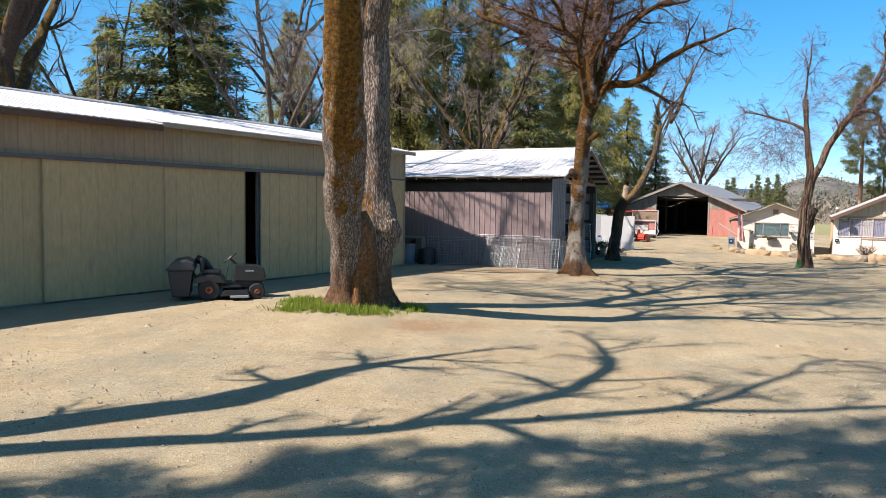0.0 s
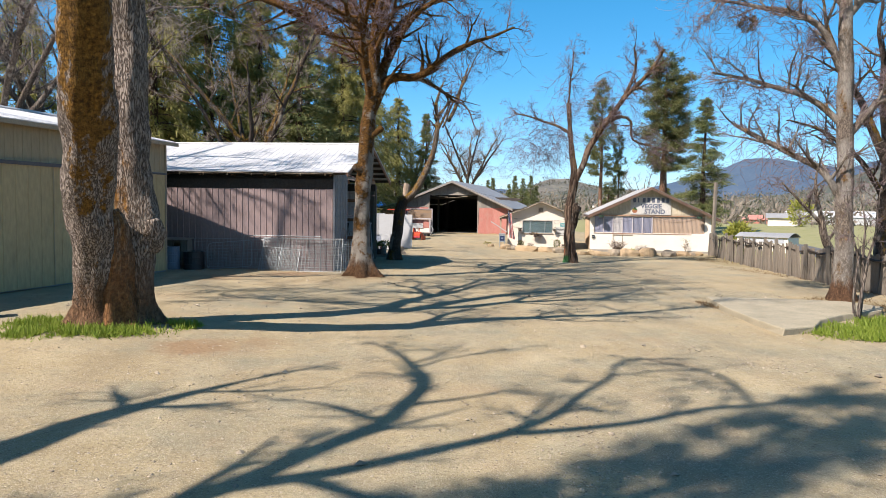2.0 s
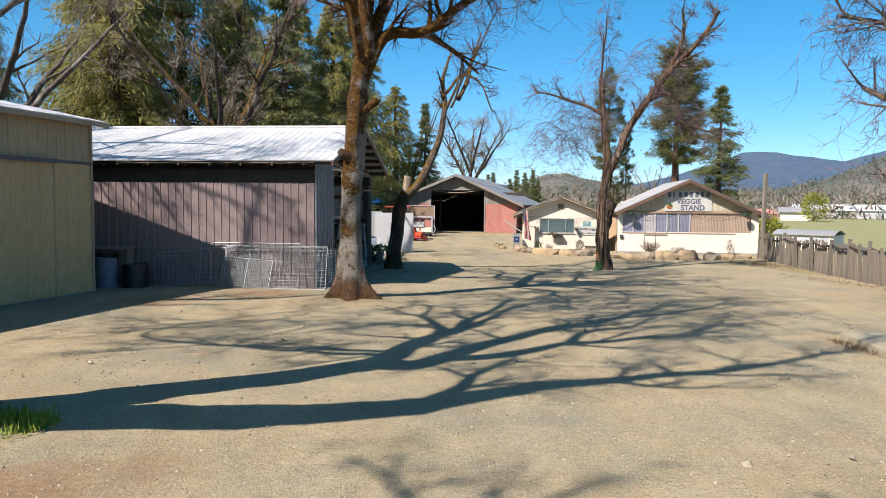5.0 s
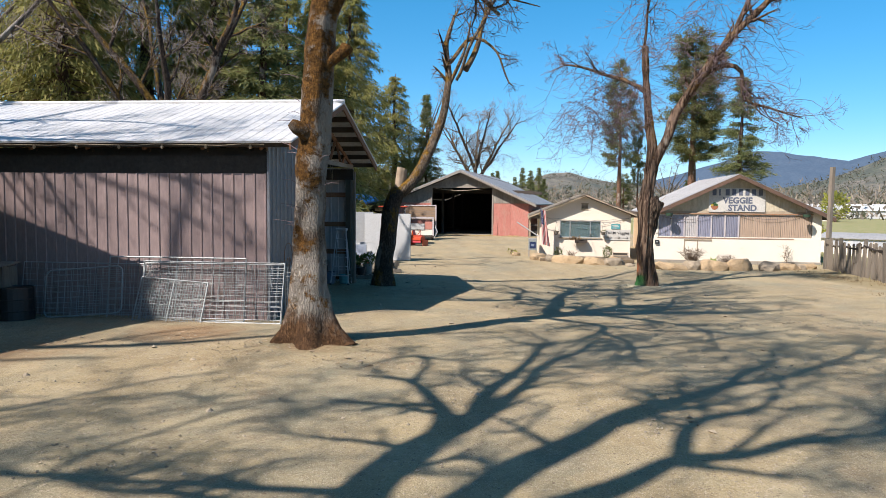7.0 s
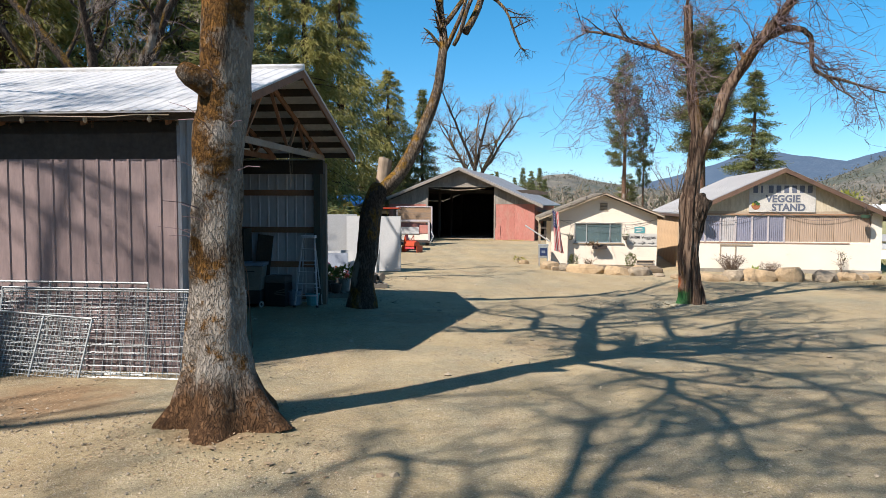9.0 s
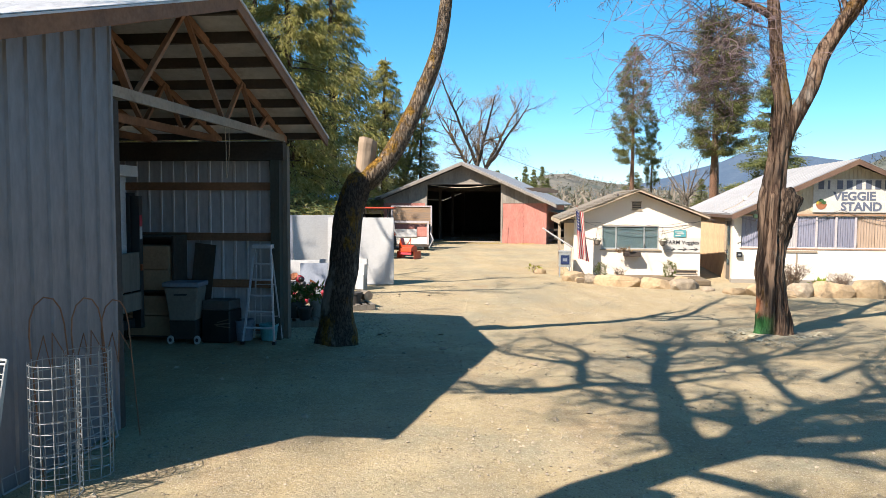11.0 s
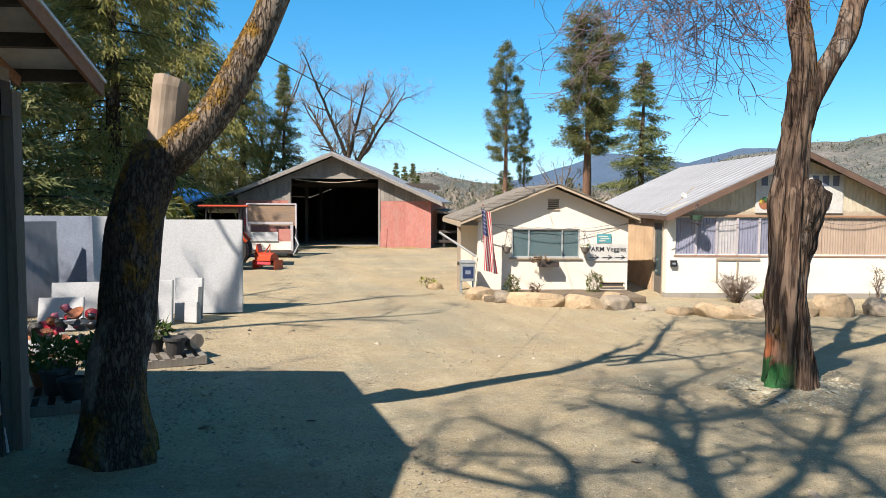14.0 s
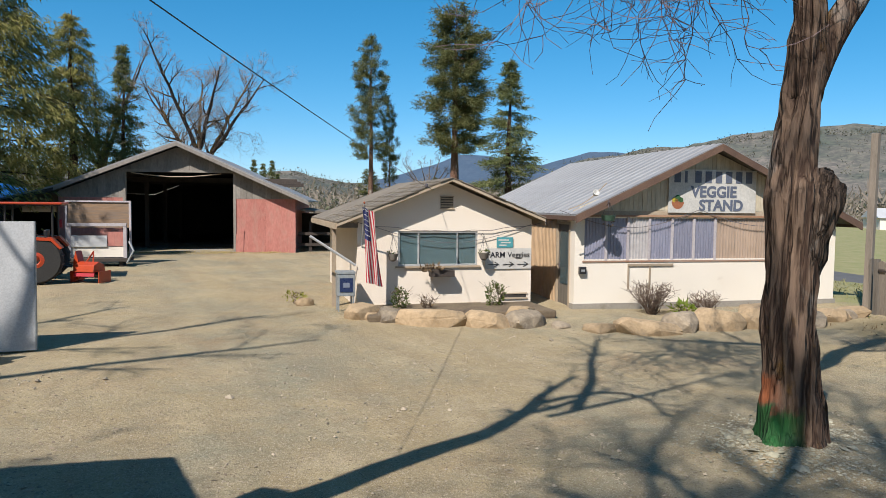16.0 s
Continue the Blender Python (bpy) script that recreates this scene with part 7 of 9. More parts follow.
def mower():
    m = thing("riding_mower", pose(-7.5, 17.5, ground_z(-7.5, 17.5), 0, 0, 27), "black riding mower with rear grass bagger and orange hubs", "mower")
    for y in (-0.40, 0.40):
        wheel(m, -0.28, y, 0.25, 0.20, M_HUB_ORANGE)
        wheel(m, 0.82, y * 0.95, 0.19, 0.15, M_HUB_ORANGE)
    hood = Geo()
    prof = [(0.28, 0.42), (0.98, 0.40), (1.04, 0.55), (1.0, 0.72), (0.82, 0.80), (0.30, 0.84)]
    hood.prism(prof, -0.24, 0.24)
    part("hood", hood, M_CHARCOAL, m, bevel=0.035)
    part("headlight", Geo().box(1.0, 1.03, -0.18, -0.06, 0.60, 0.68), M_GALV, m)
    part("headlight", Geo().box(1.0, 1.03, 0.06, 0.18, 0.60, 0.68), M_GALV, m)
    part("hood_badge", Geo().box(0.55, 0.75, -0.252, -0.243, 0.66, 0.70), M_GALV, m)
    part("chassis", Geo().box(-0.55, 0.95, -0.16, 0.16, 0.26, 0.42), M_BLACK, m, bevel=0.01)
    part("fender", Geo().prism([(-0.62, 0.42), (0.10, 0.42), (0.02, 0.54), (-0.15, 0.60), (-0.50, 0.60), (-0.62, 0.52)], -0.50, 0.50), M_CHARCOAL, m, bevel=0.03)
    part("foot_board", Geo().box(0.02, 0.45, -0.45, 0.45, 0.30, 0.34), M_BLACK, m, bevel=0.008)
    part("mower_deck", Geo().prism([(-0.02, 0.10), (0.66, 0.10), (0.60, 0.24), (0.05, 0.24)], -0.55, 0.55), M_CHARCOAL, m, bevel=0.02)
    part("seat", Geo().box(-0.42, -0.02, -0.24, 0.24, 0.60, 0.70), M_BLACK, m, bevel=0.03)
    part("seat_back", Geo().box(-0.50, -0.40, -0.24, 0.24, 0.66, 1.0), M_BLACK, m, bevel=0.04)
    st = part("steering_column", Geo().tube([(0.36, 0, 0.80), (0.20, 0, 0.97)], 0.03, 8), M_BLACK, m)
    ring = [Matrix.Translation((0.19, 0, 0.98)) @ pose(0, 0, 0, 0, -38, 0) @ Vector((0.19 * math.cos(a), 0.19 * math.sin(a), 0)) for a in [i * math.pi / 10 for i in range(21)]]
    part("steering_wheel", Geo().tube(ring, 0.016, 6, False).tube([ring[0], ring[10]], 0.012, 5).tube([ring[5], ring[15]], 0.012, 5), M_BLACK, st, smooth=True)
    part("side_lever", Geo().tube([(0.1, -0.42, 0.5), (0.16, -0.44, 0.82)], 0.012, 6), M_BLACK, m)
    bag = part("bagger_frame", Geo().tube([(-0.55, -0.2, 0.45), (-0.85, -0.2, 0.85), (-0.85, 0.2, 0.85), (-0.55, 0.2, 0.45)], 0.02, 6), M_BLACK, m)
    for y in (-0.29, 0.29):
        part("grass_bin", Geo().prism([(-1.10, 0.10), (-0.72, 0.10), (-0.64, 0.72), (-1.20, 0.72)], y - 0.26, y + 0.26), M_BLACK, m, bevel=0.03)
    part("bagger_hood", Geo().prism([(-1.26, 0.72), (-0.58, 0.72), (-0.62, 0.90), (-0.80, 0.99), (-1.08, 0.94)], -0.58, 0.58), surf("dark weathered plastic", (0.07, 0.07, 0.075), (0.045, 0.045, 0.05), 0.5), m, bevel=0.05)
    part("grass_chute", Geo().tube([(-0.58, 0.42, 0.92), (-0.45, 0.52, 0.85), (-0.2, 0.58, 0.5), (0.05, 0.58, 0.22)], [0.11, 0.11, 0.10, 0.10], 10), M_BLACK, m, smooth=True)
    part("discharge_guard", Geo().box(0.20, 0.62, -0.72, -0.55, 0.08, 0.12), M_GALV, m)


mower()


# ---- wire panels against the shed ----
WIRE = {}


def wire(parent, a, b, r, name="wire"):
    a, b = Vector(a), Vector(b)
    key = round(r, 4)
    if key not in WIRE:
        WIRE[key] = Geo().tube([(0, 0, 0), (0, 0, 1)], r, 5).mesh("wire")
        WIRE[key].materials.append(M_GALV)
    d = b - a
    m = Matrix.Translation(a) @ d.to_track_quat("Z", "Y").to_matrix().to_4x4() @ Matrix.Diagonal((1, 1, d.length, 1))
    return part(name, WIRE[key], None, parent, at=m)


def wire_panel(x, y, w, h, lean, turn, cols, rows, tube, label, round_corner=False, slope=0.0, posts=0):
    t = thing("livestock_gate", SHED @ pose(x, y, 0.03, 0, 0, turn) @ pose(0, 0, 0, -lean, slope, 0), label, "stock panel", "wire panels leaning on the shed")
    c = 0.14 if round_corner else 0.0
    if round_corner:
        pts = []
        for cx, cz, a0 in ((c, c, 180), (w - c, c, 270), (w - c, h - c, 0), (c, h - c, 90)):
            for k in range(5):
                a = radians(a0 + k * 22.5)
                pts.append((cx + c * math.cos(a), 0, cz + c * math.sin(a)))
        part("frame", Geo().tube(pts + [pts[0]], tube, 8), M_GALV, t, smooth=True)
    else:
        for a, b in (((0, 0, 0), (w, 0, 0)), ((0, 0, h), (w, 0, h)), ((0, 0, 0), (0, 0, h)), ((w, 0, 0), (w, 0, h))):
            wire(t, a, b, tube, "frame_rail")
    for i in range(1, posts + 1):
        wire(t, (w * i / (posts + 1), 0, 0), (w * i / (posts + 1), 0, h), tube, "frame_post")
    for i in range(1, cols):
        wire(t, (w * i / cols, 0.004, 0), (w * i / cols, 0.004, h), 0.0045)
    for j in range(1, rows):
        z = h * (j / rows) ** 1.12
        wire(t, (0, -0.004, z), (w, -0.004, z), 0.0045)
    return t


wire_panel(-2.62, -0.40, 3.0, 1.22, 13, 0, 24, 13, 0.012, "galvanised welded wire panel leaning on the mauve shed")
wire_panel(-2.58, -0.47, 2.96, 1.20, 15, 0.4, 22, 12, 0.011, "galvanised welded wire panel leaning on the mauve shed")
wire_panel(-3.4, -0.26, 2.95, 1.28, 8, 0, 16, 8, 0.017, "galvanised gate panel with tube rails on the shed wall", posts=1)
wire_panel(-2.66, -0.60, 1.42, 0.93, 20, 0.5, 26, 15, 0.016, "small chain wire gate leaning on larger panels", posts=1, slope=4)
wire_panel(-4.66, -0.45, 1.7, 0.98, 14, 0, 12, 9, 0.016, "round-cornered tube gate with thin wires", True, slope=-5)
wire_panel(-5.3, -0.30, 3.2, 1.14, 9, 0, 20, 10, 0.011, "welded wire panel in the shade of the shed")
wire_panel(0.02, 0.25, 1.5, 1.25, 10, 86, 9, 8, 0.010, "wire panel leaning round the shed corner")
# wire trellis arches by the corner
for k, (yy, ht) in enumerate(((0.7, 1.9), (1.2, 1.8), (1.6, 1.7))):
    ar = thing("wire_trellis", SHED @ pose(0.24 + 0.03 * k, yy, 0.0, 0, -6, 84), "rusty wire trellis arch leaning on the shed end", "trellis", "trellises at the shed end")
    pts = [(-0.22, 0, 0), (-0.20, 0, ht * 0.7)] + [(-0.20 * math.cos(a), 0, ht * 0.7 + 0.28 * math.sin(a)) for a in (0.5, 1.0, 1.57, 2.1, 2.6)] + [(0.20, 0, ht * 0.7), (0.22, 0, 0)]
    part("arch", Geo().tube(pts, 0.007, 5, False), M_RAFTER, ar)
    part("inner_scroll", Geo().tube([(-0.18, 0, ht * 0.55), (-0.05, 0, ht * 0.68), (0.0, 0, ht * 0.5), (0.05, 0, ht * 0.68), (0.18, 0, ht * 0.55)], 0.006, 5, False), M_RAFTER, ar)
for k in range(2):
    rl = thing("wire_roll", SHED @ pose(0.42, 0.35 + 0.45 * k, 0.0), "roll of wire mesh standing by the shed end", "wire roll", "wire rolls")
    for j in range(13):
        part("hoop", Geo().tube([(0.19 * math.cos(a), 0.19 * math.sin(a), 0.02 + j * 0.09) for a in [i * math.pi / 8 for i in range(17)]], 0.004, 4, False), M_GALV, rl)
    for i in range(12):
        a = i * math.pi / 6
        wire(rl, (0.19 * math.cos(a), 0.19 * math.sin(a), 0), (0.19 * math.cos(a), 0.19 * math.sin(a), 1.12), 0.0045)

def hutch():
    t = thing("rabbit_hutch", SHED @ pose(-5.85, -0.66, 0, 0, 0, 2), "brown weathered plywood hutch with two square openings, in the shade", "hutch")
    part("leg", Geo().box(-0.58, -0.52, -0.22, -0.16, 0, 0.40), M_DARK_WOOD, t)
    for x, y in ((0.52, -0.22), (-0.58, 0.16), (0.52, 0.16)):
        part("leg", Geo().box(x, x + 0.06, y, y + 0.06, 0, 0.40), M_DARK_WOOD, t)
    part("box", Geo().box(-0.6, 0.6, 0.20, 0.225, 0.38, 1.10).box(-0.6, -0.575, -0.2, 0.2, 0.38, 1.10).box(0.575, 0.6, -0.2, 0.2, 0.38, 1.10).box(-0.6, 0.6, -0.2, 0.2, 0.36, 0.38), M_OLD_WOOD, t)
    part("front_panel", Geo().box(-0.6, 0.6, -0.225, -0.2, 0.38, 0.72).box(-0.6, 0.6, -0.225, -0.2, 1.02, 1.10).box(-0.6, -0.38, -0.225, -0.2, 0.72, 1.02).box(-0.08, 0.08, -0.225, -0.2, 0.72, 1.02).box(0.38, 0.6, -0.225, -0.2, 0.72, 1.02), M_OLD_WOOD, t)
    part("roof", Geo().add([(-0.66, -0.30, 1.10), (0.66, -0.30, 1.10), (0.66, 0.26, 1.16), (-0.66, 0.26, 1.16), (-0.66, -0.30, 1.125), (0.66, -0.30, 1.125), (0.66, 0.26, 1.185), (-0.66, 0.26, 1.185)], [(3, 2, 1, 0), (4, 5, 6, 7), (0, 1, 5, 4), (1, 2, 6, 5), (2, 3, 7, 6), (3, 0, 4, 7)]), M_OLD_WOOD, t)


hutch()

# dark drums between the sheds
for k, (x, y, r, h, mt, lb) in enumerate(((-5.75, -1.05, 0.29, 0.88, M_BLUEGREY, "dull blue steel drum in the shade"), (-5.02, -0.80, 0.36, 0.70, M_BLACK, "black plastic tub in the shade"), (-7.2, -0.6, 0.3, 0.85, M_BLACK, "black drum in the shade"))):
    d = thing("drum", SHED @ pose(x, y, 0), lb, "drum", "drums between the sheds")
    part("drum_body", Geo().lathe([(r * 0.96, 0), (r, 0.02), (r, h * 0.33), (r * 1.03, h * 0.35), (r, h * 0.37), (r, h * 0.66), (r * 1.03, h * 0.68), (r, h * 0.7), (r, h), (r * 0.93, h + 0.01), (r * 0.9, h - 0.02)], 24), mt, d, smooth=False)
    part("drum_lid", Geo().lathe([(0.01, h - 0.02), (r * 0.9, h - 0.02), (r * 0.9, h - 0.012), (0.01, h - 0.012)], 24), M_BLACK, d)


# ---- things inside the open shed ----
def shed_at(x, y, z=0.0, turn=0.0):
    return SHED @ pose(x, y, z, 0, 0, turn)


def step_ladder():
    t = thing("step_ladder", shed_at(-0.25, 7.0, 0, 3), "blue-grey aluminium step ladder standing half open", "ladder")
    H = 1.62
    for s in (-1, 1):
        part("front_rail", Geo().tube([(s * 0.27, -0.30, 0), (s * 0.14, 0.0, H)], 0.022, 4), M_ALU, t)
        part("rear_rail", Geo().tube([(s * 0.25, 0.26, 0), (s * 0.13, 0.05, H - 0.05)], 0.016, 4), M_ALU, t)
        part("foot", Geo().box(s * 0.27 - 0.03, s * 0.27 + 0.03, -0.34, -0.26, 0, 0.05), M_BLACK, t)
    for i in range(5):
        f = (i + 1) / 6
        w = 0.27 - 0.13 * f
        y = -0.30 * (1 - f)
        part("step", Geo().box(-w, w, y - 0.045, y + 0.04, H * f - 0.012, H * f + 0.012), M_ALU, t)
    for f in (0.25, 0.6):
        w = 0.25 - 0.12 * f
        part("rear_brace", Geo().tube([(-w, 0.26 - 0.21 * f, H * f), (w, 0.26 - 0.21 * f, H * f)], 0.010, 4), M_ALU, t)
    part("top_cap", Geo().box(-0.17, 0.17, -0.09, 0.10, H - 0.01, H + 0.06), M_ALU, t, bevel=0.01)
    return t


step_ladder()


def roll_cooler():
    t = thing("rolling_cooler", shed_at(-1.52, 6.72, 0, 4) @ Matrix.Diagonal((0.84, 0.9, 1.12, 1)), "tan patio cooler on wheels with a pale lid", "cooler")
    b = Geo()
    lo, hi = 0.26, 0.34
    b.add([(-lo, -0.18, 0.36), (lo, -0.18, 0.36), (lo, 0.2, 0.36), (-lo, 0.2, 0.36), (-hi, -0.24, 0.86), (hi, -0.24, 0.86), (hi, 0.24, 0.86), (-hi, 0.24, 0.86)], [(0, 1, 2, 3), (7, 6, 5, 4), (0, 4, 5, 1), (1, 5, 6, 2), (2, 6, 7, 3), (3, 7, 4, 0)])
    part("tub", b, M_TAN_BOX, t, bevel=0.02)
    part("base", Geo().add([(-0.25, -0.17, 0.07), (0.25, -0.17, 0.07), (0.25, 0.2, 0.07), (-0.25, 0.2, 0.07), (-0.27, -0.19, 0.36), (0.27, -0.19, 0.36), (0.27, 0.21, 0.36), (-0.27, 0.21, 0.36)], [(0, 1, 2, 3), (7, 6, 5, 4), (0, 4, 5, 1), (1, 5, 6, 2), (2, 6, 7, 3), (3, 7, 4, 0)]), plain("dark brown plastic", (0.045, 0.035, 0.03), 0.6), t, bevel=0.015)
    part("lid", Geo().box(-0.37, 0.37, -0.27, 0.26, 0.87, 0.94), M_BLUEGREY, t, "pale blue-grey lid", bevel=0.015)
    part("handle", Geo().tube([(-0.12, -0.245, 0.76), (-0.12, -0.28, 0.76), (0.12, -0.28, 0.76), (0.12, -0.245, 0.76)], 0.012, 6), M_BLACK, t)
    for x in (-0.24, 0.30):
        w = part("wheel", Geo().lathe([(0.02, -0.02), (0.065, -0.02), (0.065, 0.02), (0.02, 0.02)], 16, pose(x, -0.2, 0.066, 90, 0, 0)), M_WHITE, t)
        part("wheel_hub", Geo().lathe([(0.005, -0.024), (0.03, -0.024), (0.03, 0.024), (0.005, 0.024)], 12, pose(x, -0.2, 0.066, 90, 0, 0)), M_BLACK, w)


roll_cooler()


def box_shelf():
    t = thing("open_cabinet", shed_at(-2.2, 7.05, 0, 0) @ Matrix.Diagonal((1, 1, 1.14, 1)), "dark wooden cabinet stacked with brown cartons", "cabinet")
    part("side", Geo().box(-0.5, -0.46, -0.25, 0.25, 0, 1.6), M_DARK_WOOD, t)
    part("side", Geo().box(0.40, 0.44, -0.25, 0.25, 0, 1.6), M_DARK_WOOD, t)
    part("back", Geo().box(-0.46, 0.40, 0.22, 0.25, 0, 1.6), M_DARK_WOOD, t)
    part("leaning_door", Geo().box(0.46, 0.84, 0.10, 0.13, 0, 1.55, pose(0, 0, 0, -4, 6, 0)), M_DARK_WOOD, t)
    for z in (0.05, 0.74, 1.56):
        part("shelf", Geo().box(-0.46, 0.40, -0.24, 0.22, z, z + 0.03), M_DARK_WOOD, t)
    for z, h in ((0.08, 0.30), (0.39, 0.30), (0.78, 0.30), (1.09, 0.36)):
        part("carton", Geo().box(-0.42, 0.36, -0.26, 0.16, z, z + h), M_CARD, t, bevel=0.008)


box_shelf()


def dark_bin():
    t = thing("stacked_bin", shed_at(-0.98, 6.95, 0, -6), "black bin with a grey box on top", "bin")
    part("bin_body", Geo().box(-0.26, 0.26, -0.22, 0.22, 0, 0.56), M_BLACK, t, bevel=0.02)
    part("bin_box", Geo().box(-0.25, 0.25, -0.2, 0.2, 0.565, 0.72), plain("grey brown box", (0.13, 0.11, 0.10), 0.8), t, bevel=0.01)
    part("twig_bundle", Geo().tube([(0.0, -0.25, 0.32), (0.3, -0.3, 0.36)], 0.012, 5).tube([(0.02, -0.24, 0.3), (0.28, -0.26, 0.28)], 0.01, 5).tube([(0.05, -0.25, 0.36), (0.27, -0.28, 0.42)], 0.009, 5), M_OLD_WOOD, t)


dark_bin()
for x, y, r, h, mt, lb in ((-0.62, 7.05, 0.17, 0.36, M_BLUEGREY, "pale blue plastic bucket by the ladder"), (-0.20, 7.12, 0.16, 0.28, M_TURQ, "turquoise plastic bucket by the ladder")):
    b = thing("bucket", shed_at(x, y, 0), lb, "bucket", "buckets by the ladder")
    part("bucket_body", Geo().lathe([(r * 0.8, 0), (r, h), (r * 1.06, h), (r * 1.06, h - 0.03), (r * 0.98, h - 0.03), (r * 0.95, h - 0.01), (r * 0.76, 0.02), (0.01, 0.02)], 20), mt, b)
    part("bail", Geo().tube([(r * math.cos(a), 0.02, h - 0.02 + r * 0.2 * math.sin(a)) for a in [i * math.pi / 8 for i in range(9)]], 0.004, 4), M_GALV, b)


def box_truck():
    t = thing("box_truck", shed_at(-1.95, 4.65, 0.0, 0), "white box truck backed into the shed with its lift gate folded", "truck")
    part("cargo_box", Geo().box(-5.2, -0.12, -1.05, 1.15, 0.95, 2.95), M_WHITE, t, bevel=0.02)
    part("rear_frame", Geo().box(-0.12, 0.0, -1.1, -0.98, 0.75, 2.95), M_BLACK, t)
    part("rear_frame", Geo().box(-0.12, 0.0, 1.08, 1.26, 0.75, 2.55), M_BLACK, t)
    part("rear_header", Geo().box(-0.14, 0.06, -1.12, 1.26, 2.80, 2.97), M_WHITE, t, bevel=0.01)
    dr = part("roll_door", Geo().box(-0.09, -0.06, -0.98, 1.08, 1.0, 2.8), M_WHITE, t)
    for i in range(5):
        part("door_slat", Geo().box(-0.06, -0.045, -0.97, 1.07, 1.02 + i * 0.355, 1.02 + i * 0.355 + 0.345), plain("bluish white door paint", (0.56, 0.60, 0.64), 0.5), dr)
    part("lift_gate", Geo().box(0.10, 0.16, -1.0, 1.08, 1.02, 1.62), M_OLD_WOOD, t, "grey wooden gate board", bevel=0.01)
    part("lift_gate", Geo().box(0.14, 0.20, -0.98, 1.04, 0.72, 1.0), M_OLD_WOOD, t, bevel=0.01)
    part("gate_post", Geo().box(0.0, 0.14, 1.12, 1.22, 0.4, 2.5), M_BLACK, t)
    part("reflector", Geo().box(0.142, 0.15, 1.13, 1.19, 2.02, 2.2), M_RED, t, "red reflector")
    part("reflector", Geo().box(0.142, 0.15, 1.13, 1.19, 1.82, 2.015), M_WHITE, t, "white reflector")
    part("marker_lamp", Geo().box(0.142, 0.16, 1.13, 1.18, 1.32, 1.42), M_HUB_ORANGE, t, "orange marker lamp")
    part("bumper", Geo().box(-0.1, 0.05, -1.0, 1.1, 0.42, 0.56), M_BLACK, t)
    for y in (-0.85, 0.9):
        wheel(t, -1.2, y, 0.42, 0.26, M_BLACK)
    part("truck_frame", Geo().box(-5.0, -0.1, -0.4, -0.25, 0.6, 0.95).box(-5.0, -0.1, 0.3, 0.45, 0.6, 0.95), M_BLACK, t)


box_truck()
cord = bpy.data.objects["open_shed"]
part("cord_strand", Geo().tube([(0, 0, 3.5), (0.01, 0.01, 3.2), (0.02, -0.01, 2.75)], 0.005, 4), M_BEIGE_TRIM, cord, at=pose(-0.02, 4.9, 0))
part("cord_strand", Geo().tube([(0.05, 0.03, 3.5), (0.04, 0.05, 3.1), (0.03, -0.01, 2.75)], 0.005, 4), M_BEIGE_TRIM, cord, at=pose(-0.02, 4.9, 0))


# ---- white boards, pots and heaps past the shed ----
def board(x0, y0, x1, y1, h, lean, label, material=M_WHITE, thick=0.06, z=None, group="boards stacked past the shed"):
    d = Vector((x1 - x0, y1 - y0, 0))
    ang = math.degrees(math.atan2(d.y, d.x))
    zz = ground_z((x0 + x1) / 2, (y0 + y1) / 2) if z is None else z
    t = thing("insulation_slab", pose(x0, y0, zz, 0, 0, ang) @ pose(0, 0, 0, -lean, 0, 0), label, "board", group)
    part("sheet", Geo().box(0, d.length, -thick / 2, thick / 2, 0.02, h), material, t, bevel=0.006)
    part("edge_strip", Geo().box(d.length - 0.004, d.length + 0.012, -thick / 2 - 0.008, thick / 2 + 0.008, 0.02, h), M_GALV, t)
    return t


board(1.95, 45.55, 3.88, 45.35, 2.0, 4, "large white insulated panel standing on edge, greyed for tree shade", thick=0.12)
board(0.95, 45.65, 2.35, 45.95, 2.06, 5, "large white insulated panel standing on edge, greyed for tree shade", thick=0.08)
board(-0.6, 46.6, 1.0, 46.2, 2.05, 4, "blue-grey sheet leaning in shade", M_BLUEGREY)
board(-0.7, 45.5, 0.25, 45.9, 1.95, 4, "grey sheet leaning in shade", M_GREY_METAL)
board(0.35, 44.55, 1.85, 44.5, 0.82, 12, "small white board leaning on a bigger one")
board(1.75, 44.35, 2.52, 44.15, 0.86, 6, "white cabinet panel in a row of boards")
board(2.55, 44.62, 3.06, 44.45, 0.86, 6, "white cabinet panel in a row of boards")
board(0.25, 43.9, 1.0, 43.8, 0.62, 14, "small white board leaning on a bigger one")
board(1.25, 44.0, 2.0, 43.95, 0.78, 10, "pale blue board in shade", plain("pale blue board", (0.42, 0.47, 0.56), 0.6))
board(2.93, 44.42, 3.0, 44.25, 0.72, 4, "narrow white upright between cabinet panels")
board(2.75, 44.3, 2.98, 44.2, 0.42, 4, "small white box panel")


def pallet(x, y, turn, label):
    t = thing("pallet", pose(x, y, ground_z(x, y), 0, 0, turn), label, "pallet", "pallets under the pots")
    for i in range(7):
        part("slat", Geo().box(-0.55 + i * 0.17, -0.55 + i * 0.17 + 0.09, -0.5, 0.5, 0.105, 0.125), M_OLD_WOOD, t)
    for y2 in (-0.46, 0, 0.46):
        part("runner", Geo().box(-0.55, 0.56, y2 - 0.04, y2 + 0.04, 0.0, 0.105), M_OLD_WOOD, t)
    return t


pallet(1.75, 38.75, 8, "weathered pallet with pots on it")
pallet(2.55, 40.9, 12, "weathered pallet with pots on it")
pallet(1.2, 42.3, 5, "weathered pallet with odds and ends")


